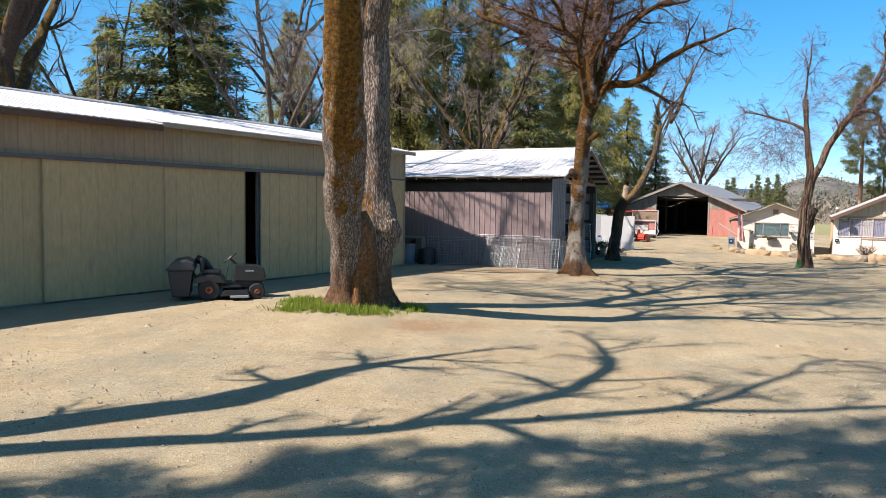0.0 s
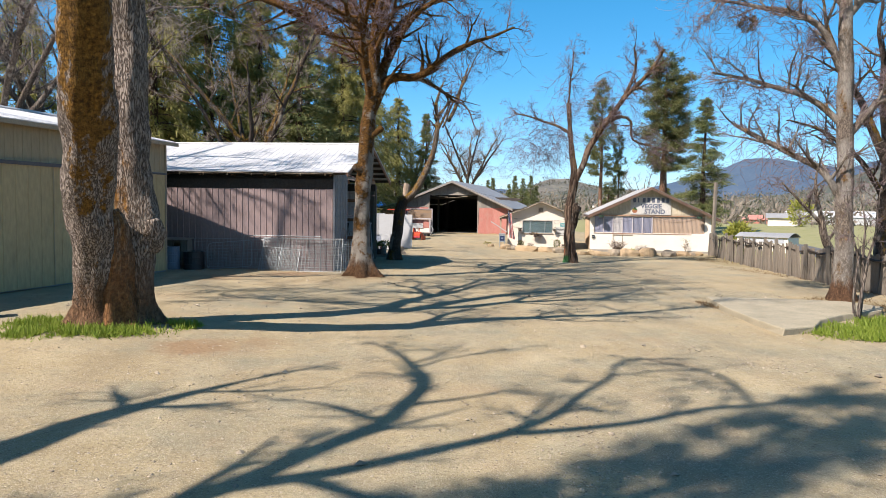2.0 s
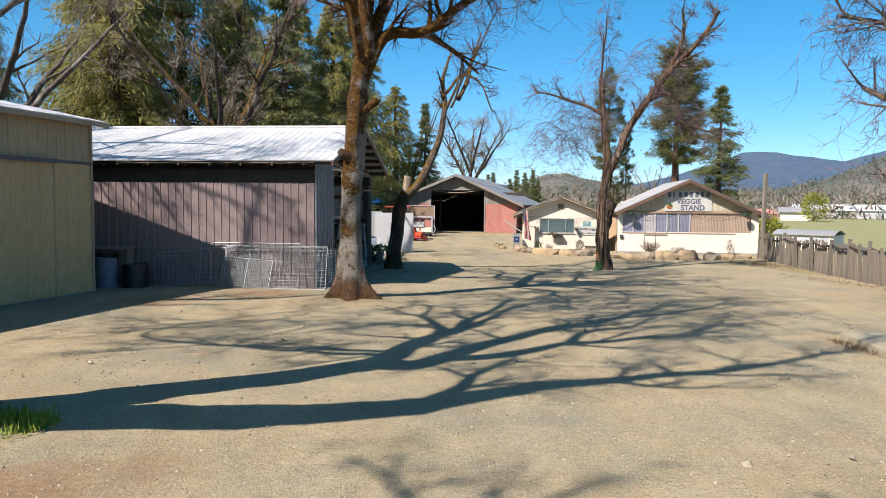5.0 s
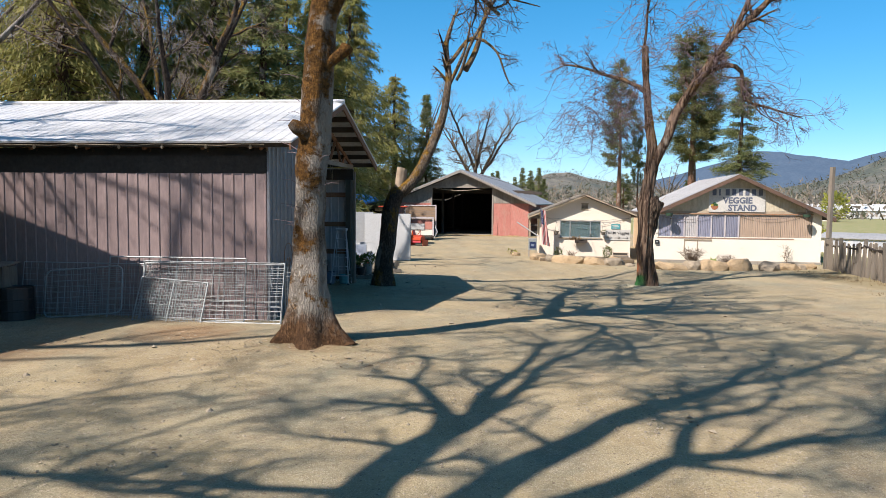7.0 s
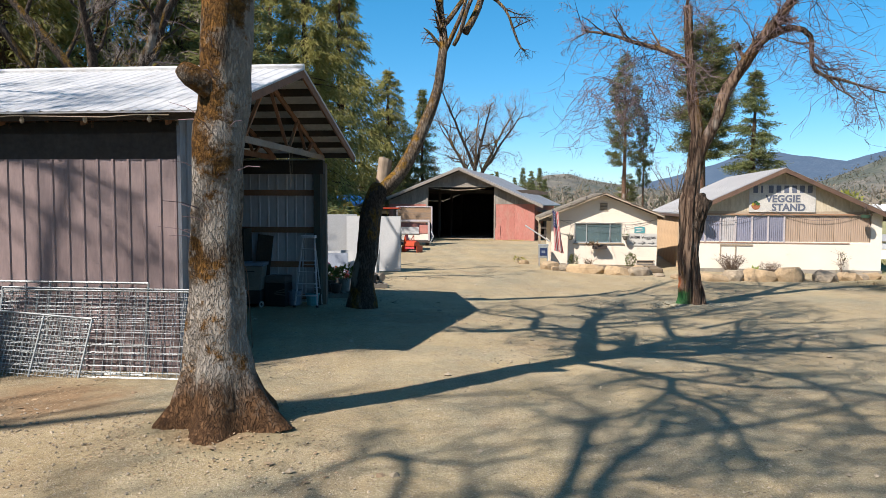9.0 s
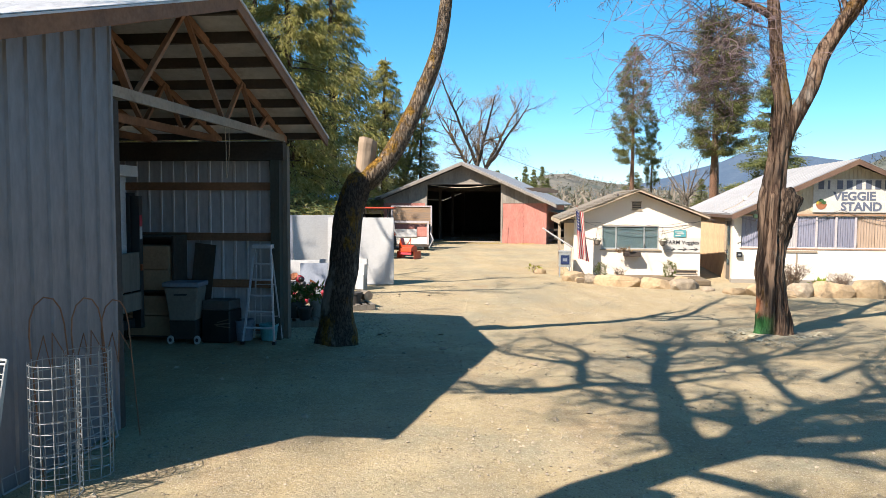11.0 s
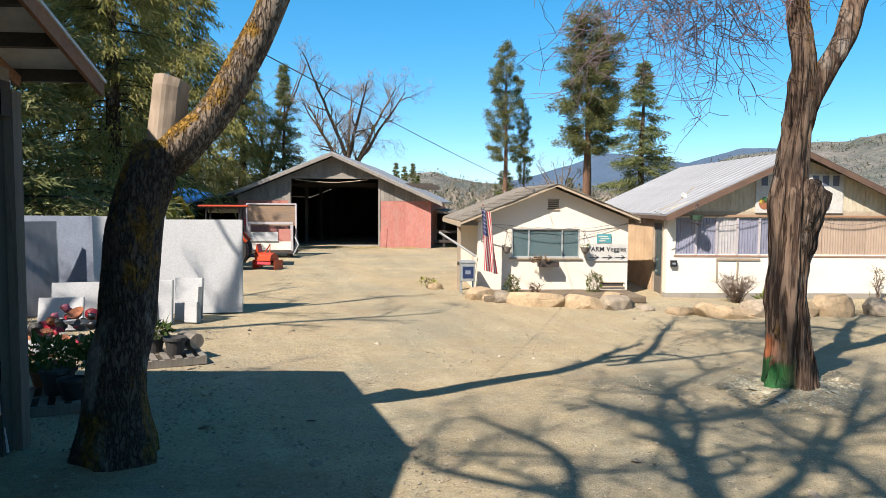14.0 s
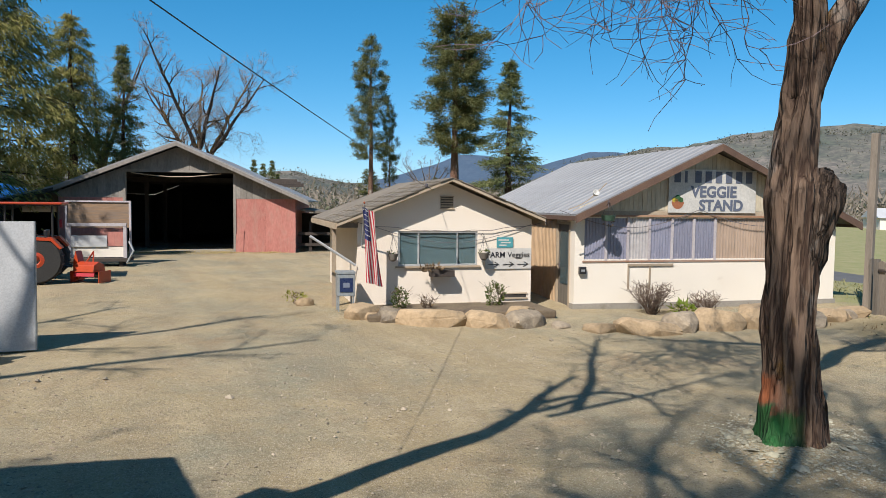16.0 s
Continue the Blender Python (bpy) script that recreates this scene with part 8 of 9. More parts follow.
def pot(x, y, r, h, material, plant, label, seed, z=0.125):
    t = thing("plant_pot", pose(x, y, ground_z(x, y) + z), label, "plant pot", "pots past the shed")
    part("pot", Geo().lathe([(r * 0.7, 0), (r, h), (r * 1.08, h), (r * 1.08, h - 0.04), (r * 0.95, h - 0.04), (r * 0.92, h - 0.02), (0.01, h - 0.03)], 18), material, t)
    if plant:
        part("foliage", leaves_on(np.random.default_rng(seed), 170, r * 1.5, r * 1.5, plant * 0.5, h + plant * 0.4, 0.13, 0.3), M_SHRUB, t, kind="stuff", tidy=False)


pot(1.55, 38.75, 0.20, 0.30, M_POT, 0.35, "dark pot with a leafy green plant", 1)
pot(1.98, 38.85, 0.17, 0.34, plain("grey pot", (0.3, 0.3, 0.28)), 0.28, "grey pot with a small plant", 2)
pot(1.75, 38.45, 0.15, 0.24, M_BLACK, 0.0, "empty black pot on a pallet", 3)
pot(1.35, 39.2, 0.22, 0.26, M_TERRA, 0.3, "wide clay pot with greens", 4)
pot(2.75, 40.75, 0.16, 0.26, M_POT, 0.0, "dark pot on a pallet", 5)
pot(2.45, 41.0, 0.14, 0.24, M_POT, 0.2, "dark pot on a pallet", 6)
lg = thing("log_round", pose(2.95, 41.05, 0.125, 0, 0, 30), "short sawn log on a pallet", "log")
part("bark", Geo().tube([(0, -0.2, 0.12), (0, 0.2, 0.12)], [0.115, 0.12], 16, False), M_OLD_WOOD, lg)
part("cut_end", Geo().lathe([(0.01, 0), (0.115, 0), (0.115, 0.012), (0.01, 0.012)], 16, pose(0, -0.2, 0.12, 90, 0, 0)), M_CUT, lg)

rj = random.Random(5)
for i in range(105):
    x, y = rj.uniform(0.3, 2.0), rj.uniform(40.6, 43.2)
    z = 0.125 + 0.55 * math.exp(-((x - 1.1) ** 2 / 0.5 + (y - 42.0) ** 2 / 0.9)) * rj.uniform(0.2, 1.1)
    if rj.random() < 0.5:
        r = rj.uniform(0.04, 0.10)
        mt, lb = rj.choice(((M_TERRA, "clay orange ornament in a heap"), (M_WHITE, "white plastic ornament in a heap"), (M_RED, "red plastic ornament in a heap"), (M_CONCRETE, "grey stone ornament in a heap"), (plain("rose plastic", (0.5, 0.12, 0.17)), "rose pink ornament in a heap"), (M_BLACK, "black plastic bit in a heap")))
        single("ornament", blob(r, r * rj.uniform(0.6, 1), r * rj.uniform(0.5, 1.3), i, 0.5, 9, 6), mt, pose(x, y, z, rj.uniform(-30, 30), rj.uniform(-30, 30), rj.uniform(0, 360)), lb, "ornament", "heap of garden ornaments", smooth=True)
    else:
        r = rj.uniform(0.06, 0.13)
        mt, lb = rj.choice(((M_TERRA, "clay saucer in a heap"), (M_WHITE, "white bowl in a heap"), (M_POT, "dark pot lying in a heap"), (M_GALV, "grey metal basin in a heap"), (M_RED, "red plastic bowl in a heap")))
        single("bowl", Geo().lathe([(r * 0.6, 0), (r, r * 0.6), (r * 1.05, r * 0.6), (r * 0.98, r * 0.55), (r * 0.55, 0.02), (0.01, 0.02)], 14), mt, pose(x, y, z, rj.uniform(-70, 70), rj.uniform(-50, 50), 0), lb, "bowl", "heap of garden ornaments")


# ---- tractor, tiller, rack by the barn ----
def tractor():
    gz = ground_z(3.4, 54.8)
    t = thing("tractor", pose(3.5, 55.1, gz, 0, 0, 172), "orange red farm tractor with a flat canopy", "tractor")
    for y in (-0.62, 0.62):
        wheel(t, -0.35, y, 0.64, 0.36, M_ORANGE)
        wheel(t, 1.35, y * 0.9, 0.36, 0.24, M_ORANGE)
    part("engine_hood", Geo().prism([(0.45, 0.6), (1.75, 0.55), (1.8, 0.95), (1.65, 1.12), (0.45, 1.22)], -0.30, 0.30), M_ORANGE, t, bevel=0.04)
    part("engine", Geo().box(0.2, 1.7, -0.24, 0.24, 0.40, 0.62), M_BLACK, t, bevel=0.02)
    part("fender", Geo().prism([(-0.98, 0.95), (-0.75, 1.22), (-0.2, 1.26), (0.12, 1.0), (0.05, 0.95), (-0.22, 1.18), (-0.72, 1.14), (-0.92, 0.92)], -0.82, -0.42), M_ORANGE, t)
    part("fender", Geo().prism([(-0.98, 0.95), (-0.75, 1.22), (-0.2, 1.26), (0.12, 1.0), (0.05, 0.95), (-0.22, 1.18), (-0.72, 1.14), (-0.92, 0.92)], 0.42, 0.82), M_ORANGE, t)
    part("seat", Geo().box(-0.5, -0.05, -0.22, 0.22, 0.95, 1.06).box(-0.56, -0.46, -0.22, 0.22, 1.0, 1.42), M_BLACK, t, bevel=0.03)
    part("steering_wheel", Geo().tube([(0.32 + 0.06 * math.cos(a), 0.18 * math.sin(a), 1.38 + 0.14 * math.cos(a)) for a in [i * math.pi / 8 for i in range(17)]], 0.015, 6, False), M_BLACK, t)
    for x, y in ((-0.72, -0.5), (-0.72, 0.5), (0.38, -0.5), (0.38, 0.5)):
        part("canopy_post", Geo().tube([(x, y, 0.9), (x, y * 0.96, 2.1)], 0.03, 6), M_BLACK, t)
    part("canopy", Geo().box(-0.98, 0.62, -0.66, 0.66, 2.1, 2.16), M_ORANGE, t, bevel=0.025)
    part("canopy_lining", Geo().box(-0.94, 0.58, -0.62, 0.62, 2.07, 2.098), M_BLACK, t)
    part("warning_light", Geo().box(-0.80, -0.74, -0.72, -0.62, 1.45, 1.68), M_RED, t, "red tail light")
    for y in (-0.3, 0.3):
        part("lift_arm", Geo().tube([(-0.45, y, 0.5), (-1.15, y, 0.42)], 0.03, 6), M_BLACK, t)


tractor()


def tiller():
    x, y = 5.05, 54.55
    t = thing("rotary_tiller", pose(x, y, ground_z(x, y), 0, 0, -38) @ Matrix.Diagonal((0.72, 0.8, 1.05, 1)), "orange rotary tiller resting behind the tractor", "tiller")
    part("hood", Geo().prism([(-0.42, 0.28), (-0.36, 0.46), (-0.1, 0.54), (0.18, 0.46), (0.24, 0.28)], -0.42, 0.42, pose(0, 0, 0, 0, 0, 90)), M_ORANGE, t, bevel=0.02)
    part("rear_flap", Geo().box(-0.42, 0.42, -0.42, -0.38, 0.04, 0.34, pose(0, -0.02, 0, -18, 0, 0)), M_RED, t, bevel=0.008)
    part("gear_tower", Geo().prism([(-0.62, 0.05), (-0.36, 0.05), (-0.38, 0.55), (-0.48, 0.82), (-0.58, 0.55)], -0.2, 0.12), M_ORANGE, t, bevel=0.015)
    part("top_hitch", Geo().tube([(-0.2, 0.0, 0.5), (-0.05, 0.22, 0.78), (0.1, 0.0, 0.5)], 0.03, 6), M_ORANGE, t)
    part("skid", Geo().box(-0.60, -0.57, -0.35, 0.3, 0.0, 0.3), M_ORANGE, t)
    part("skid", Geo().box(0.57, 0.60, -0.35, 0.3, 0.0, 0.3), M_ORANGE, t)
    part("tine_rotor", Geo().tube([(-0.5, 0, 0.2), (0.5, 0, 0.2)], 0.09, 8), M_BLACK, t)


tiller()


def rack():
    x, y = 5.4, 58.3
    t = thing("sign_rack", pose(x, y, ground_z(x, y), 0, 0, -16), "pale framed trailer rack with bare wood boards", "rack")
    for px in (-0.82, 0.84):
        part("upright", Geo().box(px - 0.05, px + 0.05, -0.04, 0.04, 0.25, 1.32), M_PALE, t)
    part("rail", Geo().box(-0.87, 0.89, -0.05, 0.05, 1.28, 1.38), M_PALE, t)
    part("wood_board", Geo().box(-0.95, 0.92, 0.28, 0.32, 1.22, 2.05), surf("sun-bleached plywood", (0.40, 0.25, 0.14), (0.30, 0.22, 0.16), 0.85, patch=2.5, grain=8, stretch=(0.5, 1, 5)), t)
    part("board_frame", Geo().box(-1.0, -0.94, 0.24, 0.34, 0.3, 2.1), M_PALE, t)
    part("board_frame", Geo().box(0.92, 0.98, 0.24, 0.34, 0.3, 2.1), M_PALE, t)
    part("board_frame", Geo().box(-0.94, 0.92, 0.24, 0.34, 2.05, 2.1), M_PALE, t)
    part("side_panel", Geo().box(-0.78, 0.30, -0.03, 0.0, 0.62, 0.98), M_WHITE, t)
    part("side_panel", Geo().box(-0.78, 0.80, 0.02, 0.05, 0.28, 0.62), M_STUCCO2, t)
    part("skirt_panel", Geo().box(0.32, 0.78, 0.0, 0.03, 0.64, 1.1), M_RED_PAINT, t)
    part("bed", Geo().box(-0.9, 1.0, -0.3, 0.5, 0.16, 0.26), M_DARK_WOOD, t)
    for px in (-0.7, 0.75):
        part("support", Geo().box(px - 0.06, px + 0.06, -0.2, 0.3, 0.0, 0.16), M_DARK_WOOD, t)
    part("tail_bar", Geo().tube([(0.95, -0.3, 0.12), (1.15, -0.3, 0.5), (1.0, -0.2, 0.8)], 0.035, 6), M_GALV, t)


rack()

# tarpaulin, tank and green sheet fence far behind the boards
single("tarp_heap", blob(1.8, 0.9, 0.5, 8, 0.35), M_TARP, pose(1.3, 70.0, 2.5, 0, 0, 8), "crumpled blue tarpaulin over a heap", "tarpaulin", smooth=True)
# unseen block added to hold the tarpaulin up
single("timber_stack", Geo().box(-1.6, 1.6, -0.7, 0.7, 0, 2.2), M_DARK_WOOD, pose(1.3, 70.0, 0.2, 0, 0, 8), "plain dark block added under the tarpaulin", "timber stack")
ym = thing("yellow_loader", pose(0.9, 60.6, 0.2, 0, 0, 65), "old yellow loader parked by the tarpaulin", "loader")
yel = plain("yellow machine paint", (0.75, 0.45, 0.02), 0.5)
part("body", Geo().prism([(-1.5, 0.75), (1.4, 0.75), (1.5, 1.5), (0.7, 1.95), (-0.9, 2.05), (-1.5, 1.7)], -0.6, 0.6), yel, ym, bevel=0.06)
part("boom", Geo().tube([(-0.4, -0.7, 1.9), (1.0, -0.7, 2.3), (2.1, -0.7, 1.5)], 0.11, 8), yel, ym)
for wx in (-0.95, 0.95):
    for wy in (-0.72, 0.72):
        wheel(ym, wx, wy, 0.46, 0.3, yel)
sf = thing("sheet_fence", pose(-9.0, 66, 0.2, 0, 0, -4), "pale green corrugated sheet fence", "fence")
mef = ribbed(1.18, 2.5, 0.13, 0.02, 0.03).mesh("fence_sheet")
mef.materials.append(surf("pale green sheet", (0.36, 0.46, 0.40), (0.30, 0.40, 0.35), 0.5, stretch=(1, 1, 0.3)))
for i in range(9):
    part("fence_sheet", mef, None, sf, at=pose(i * 1.2, 0, 0))
wt = thing("water_tank", pose(-1.2, 61.0, 0.1), "pale turquoise plastic water tank", "tank")
part("tank_body", Geo().lathe([(0.55, 0), (0.58, 0.05), (0.58, 2.0), (0.5, 2.25), (0.2, 2.35), (0.19, 2.42), (0.01, 2.42)], 24), plain("turquoise tank", (0.38, 0.52, 0.52)), wt, smooth=False)


# ---- board fence, tall post, slab ----
def board_fence():
    t = thing("board_fence", pose(0, 0, 0), "sagging weathered board fence along the yard", "fence")
    pts = [Vector((20.9, 42.4)), Vector((18.4, 33.5)), Vector((17.0, 27.5)), Vector((16.45, 24.0)), Vector((15.9, 19.0)), Vector((15.6, 15.0))]
    rnd = random.Random(17)
    run = 0.0
    for a, b in zip(pts[:-1], pts[1:]):
        d = b - a
        n = int(d.length / 0.19)
        ang = math.degrees(math.atan2(d.y, d.x))
        for i in range(n):
            p = a + d * (i / n)
            run += 0.19
            h = 1.24 + 0.07 * math.sin(run * 1.9) + rnd.uniform(-0.05, 0.05) - (0.25 if rnd.random() < 0.05 else 0)
            w = rnd.uniform(0.17, 0.195)
            z = ground_z(p.x, p.y) - 0.04
            g = Geo().prism([(0, 0), (w, 0), (w, h - rnd.uniform(0, 0.04)), (w * 0.5, h + rnd.uniform(0, 0.02)), (0, h - rnd.uniform(0, 0.04))], -0.012, 0.012)
            part("board", g, M_FENCE, t, at=pose(p.x, p.y, z, rnd.uniform(-3, 3) + 3 * math.sin(run * 0.6), rnd.uniform(-2, 2) + 2.5 * math.sin(run * 0.35), ang + rnd.uniform(-4, 4)))
        m = int(d.length / 1.9) + 1
        for i in range(m):
            p = a + d * (i / m)
            nx = Vector((-d.y, d.x)).normalized() * 0.09
            if nx.x > 0:
                nx = -nx
            q = p + nx
            part("post", Geo().box(-0.05, 0.05, -0.05, 0.05, -0.2, rnd.uniform(1.25, 1.42)), M_OLD_WOOD, t, at=pose(q.x, q.y, ground_z(q.x, q.y), rnd.uniform(-4, 4), rnd.uniform(-4, 4), ang))
            p2 = a + d * ((i + 1) / m) + nx * 0.5
            q = p + nx * 0.5
            za, zb = ground_z(q.x, q.y) + rnd.uniform(1.02, 1.16), ground_z(p2.x, p2.y) + rnd.uniform(1.02, 1.16)
            mid = (q + p2) / 2
            part("rail", Geo().tube([(q.x, q.y, za), (mid.x, mid.y, (za + zb) / 2 - 0.08), (p2.x, p2.y, zb)], 0.04, 5), M_DARK_WOOD, t)


board_fence()
tp = thing("tall_post", pose(21.25, 42.9, -0.55), "tall weathered square post at the fence end", "post")
part("post_shaft", Geo().box(-0.078, 0.078, -0.078, 0.078, 0, 4.65), M_FENCE, tp, bevel=0.012, at=pose(0, 0, 0, 0, 1.2, 10))
part("post_brace", Geo().box(-0.05, 0.05, -0.13, -0.079, 0.0, 1.7), M_OLD_WOOD, tp, at=pose(0, 0, 0, 0, -4, 10))


def slab():
    out = [(10.0, 21.35), (9.5, 19.4), (9.15, 17.6), (9.05, 16.2), (9.9, 16.5), (10.6, 17.3), (11.6, 18.0), (13.0, 18.7), (13.6, 19.3), (13.3, 20.3), (12.0, 20.9)]
    rnd = random.Random(3)
    g = Geo()
    k = len(out)
    g.v = [(x + rnd.uniform(-0.05, 0.05), y + rnd.uniform(-0.05, 0.05), z) for z in (-0.1, 0.14) for x, y in out]
    g.f = [tuple(range(k, 2 * k)), tuple(reversed(range(k)))] + [(i, (i + 1) % k, k + (i + 1) % k, k + i) for i in range(k)]
    return single("pavement", g, surf("worn concrete with dirt", (0.45, 0.385, 0.265), (0.38, 0.325, 0.22), 0.92, patch=0.8, grain=22, stain=(0.27, 0.235, 0.155), stain_at=(0.45, 0.7), relief=0.5, depth=0.01), Matrix(), "cracked old concrete slab edge with weeds", "slab", kind="structure", bevel=0.03)


slab()


# ---- boulders before the hut and stand ----
def rock(a, b, h, seed, angular):
    """A boulder: the hull of scattered points, or a smooth worn body."""
    if angular < 0:
        return blob(a * 0.9, b * 0.9, h, seed, 0.22, 24, 14)
    rnd = random.Random(seed)
    bm = bmesh.new()
    # a split slab: a flat top and steep broken sides
    for ring, (zz, k) in enumerate(((-0.95, 0.92), (0.15, 1.04), (0.86, 0.80))):
        for q in range(6):
            w = (q + 0.5 * ring + rnd.uniform(-0.3, 0.3)) * math.pi / 3
            sq = 1 / max(abs(math.cos(w)), abs(math.sin(w))) ** 0.6
            bm.verts.new((a * k * sq * math.cos(w) * rnd.uniform(0.86, 1.06), b * k * sq * math.sin(w) * rnd.uniform(0.86, 1.06), h * (zz + rnd.uniform(-0.16, 0.16))))
    bmesh.ops.convex_hull(bm, input=bm.verts[:])
    for v in [v for v in bm.verts if not v.link_faces]:
        bm.verts.remove(v)
    bmesh.ops.bevel(bm, geom=bm.edges[:], offset=0.025, segments=1, affect="EDGES", profile=0.5, clamp_overlap=True)
    bm.verts.ensure_lookup_table()
    bm.verts.index_update()
    g = Geo()
    g.v = [tuple(v.co + 0.035 * noise.noise_vector(v.co * 5.0 + Vector((seed, 0, 0)))) for v in bm.verts]
    g.f = [tuple(v.index for v in f.verts) for f in bm.faces]
    bm.free()
    return g


rk = random.Random(12)
for i, (x, y, a, b, h, turn, sharp) in enumerate((
        (9.75, 46.55, 0.36, 0.30, 0.24, 20, 0), (10.2, 46.1, 0.34, 0.28, 0.20, 70, 1), (10.85, 45.45, 0.80, 0.36, 0.25, -24, 0), (11.85, 44.95, 0.52, 0.36, 0.24, -20, 1),
        (12.62, 44.75, 0.50, 0.38, 0.23, 14, 1), (12.95, 45.35, 0.42, 0.30, 0.24, 40, 0), (13.75, 43.75, 0.36, 0.30, 0.12, 0, 1), (14.55, 43.3, 0.70, 0.38, 0.22, -24, 0), (15.5, 43.3, 0.45, 0.38, 0.28, 30, 1),
        (16.3, 43.05, 0.60, 0.42, 0.34, -15, 1), (17.3, 42.8, 0.55, 0.46, 0.38, 15, 0), (18.4, 42.45, 0.52, 0.4, 0.26, 40, 1), (19.3, 42.5, 0.42, 0.34, 0.2, 0, 1), (20.1, 42.6, 0.42, 0.28, 0.16, -20, 0), (13.2, 44.3, 0.22, 0.18, 0.09, 10, 1), (9.2, 48.6, 0.22, 0.18, 0.14, 0, 1))):
    single("boulder", rock(a, b, h * 0.9, i * 1.7 + 0.3, sharp), M_ROCK_GREY if sharp and i % 3 else M_ROCK, pose(x, y, ground_z(x, y) + h * 0.36, rk.uniform(-9, 9), rk.uniform(-9, 9), turn), "angular grey-brown boulder edging the bed" if sharp and i % 3 else "worn tan sandstone boulder edging the bed", "boulder", "boulders edging the beds")
for i in range(26):
    f = rk.random()
    x, y = (9.6 + 3.5 * f, 46.55 - 1.75 * f) if i < 11 else (13.9 + 6.2 * f, 43.85 - 1.3 * f)
    x, y = x + rk.gauss(0, 0.12), y + rk.gauss(0, 0.16)
    r = rk.uniform(0.09, 0.24)
    single("stone", rock(r, r * rk.uniform(0.6, 0.9), r * rk.uniform(0.45, 0.7), 60 + i * 1.3, True), M_ROCK_GREY if i % 2 else M_ROCK, pose(x, y, ground_z(x, y) + r * 0.22, rk.uniform(-12, 12), rk.uniform(-12, 12), rk.uniform(0, 360)), "small rough stone between the boulders", "stone", "stones between the boulders")
bed = Geo().box(0, 4.1, -1.6, -0.05, -0.12, 0.05)
single("planting_bed", bed, surf("dark bed soil", (0.17, 0.12, 0.075), (0.24, 0.18, 0.11), 0.95, patch=2, grain=20, relief=0.6, depth=0.02), HUT, "brown soil bed in front of the hut", "soil bed", bevel=0.04)


# ---- hut dressing ----
def hut_dressing():
    s = thing("farm_sign", HUT @ pose(0, -0.02, 0), "white banner sign with black hand lettering on the hut", "sign")
    part("banner", Geo().box(2.98, 4.13, -0.012, -0.004, 0.82, 1.30), M_SIGN, s)
    lm = pose(0, -0.014, 0)
    text_on(s, "FARM", 0.18, 3.02, 1.09, M_LETTER_BLACK, lm, "black hand lettering", bold=0.004)
    text_on(s, "Veggies", 0.185, 3.53, 1.09, M_LETTER_BLACK, lm, "black hand lettering", bold=0.002)
    for x in (3.05, 3.42, 3.78):
        g = Geo().tube([(x, -0.016, 0.92), (x + 0.26, -0.016, 0.93)], 0.011, 4).tube([(x + 0.16, -0.016, 0.985), (x + 0.27, -0.016, 0.93), (x + 0.15, -0.016, 0.87)], 0.011, 4)
        part("arrow", g, M_LETTER_BLACK, s)
    q = thing("notice_sign", HUT @ pose(0, -0.02, 0), "small turquoise notice with pale bars", "sign")
    part("notice_panel", Geo().box(3.26, 3.66, -0.016, -0.004, 1.32, 1.56), M_TURQ, q)
    for i, (a, b) in enumerate(((3.32, 3.5), (3.36, 3.6), (3.30, 3.56))):
        part("notice_bar", Geo().box(a, b, -0.02, -0.016, 1.36 + i * 0.06, 1.39 + i * 0.06), M_SIGN, q)
    for x in (0.76, 2.88):
        t = thing("hanging_basket", HUT @ pose(x, -0.22, 1.0), "round hanging basket with a few weeds", "hanging basket", "baskets on the hut")
        part("basket", Geo().lathe([(0.04, 0.04), (0.08, 0.08), (0.12, 0.19), (0.125, 0.21), (0.10, 0.20), (0.01, 0.18)], 16), M_OLD_WOOD, t)
        for k in range(3):
            a = k * 2.1
            part("chain", Geo().tube([(0.12 * math.cos(a), 0.12 * math.sin(a), 0.2), (0, 0, 0.62)], 0.005, 4), M_RAIL, t)
        part("bracket", Geo().tube([(0, 0, 0.62), (0, 0.1, 0.66), (0, 0.216, 0.62)], 0.008, 5), M_RAIL, t)
        part("foliage", leaves_on(np.random.default_rng(int(x * 10)), 40, 0.11, 0.11, 0.05, 0.22, 0.06), M_SHRUB, t, kind="stuff", tidy=False)
    b = thing("window_box", HUT @ pose(1.62, -0.30, 0.68), "brown hanging planter under the window", "planter")
    part("box", Geo().box(0, 0.55, 0, 0.24, 0, 0.15), M_DARK_WOOD, b, bevel=0.01)
    part("soil", Geo().box(0.03, 0.52, 0.03, 0.21, 0.152, 0.165), M_DARK_WOOD, b)
    part("foliage", leaves_on(np.random.default_rng(77), 120, 0.26, 0.1, 0.06, 0.19, 0.09), M_BROWN_LEAF, b, kind="stuff", tidy=False)
    part("hanger", Geo().box(0.1, 0.13, 0.24, 0.296, 0.02, 0.05).box(0.42, 0.45, 0.24, 0.296, 0.02, 0.05), M_RAIL, b)
    # flag on a slanted pole
    f = thing("flag", HUT @ pose(0.05, -0.02, 1.35), "limp striped flag on a slanted white pole", "flag")
    top = Vector((-0.02, -0.75, 0.95))
    part("pole", Geo().tube([(0.05, 0.02, 0.0), top], 0.013, 8), M_WHITE, f)
    part("finial", Geo().lathe([(0.005, -0.03), (0.028, 0), (0.005, 0.03)], 10, Matrix.Translation(top + Vector((0, 0, 0.03)))), M_HUB_ORANGE, f)

    def cloth(u, v):
        z = 0.90 - 1.62 * v - 0.12 * u
        x = -0.06 + 0.12 * v + (0.24 + 0.12 * v) * u + 0.02 * math.sin(9 * u + 4 * v)
        y = -0.72 + 0.10 * u * v + 0.035 * math.sin(11 * u + 3 * v) + 0.35 * v * 0.3
        return (x, y, z)
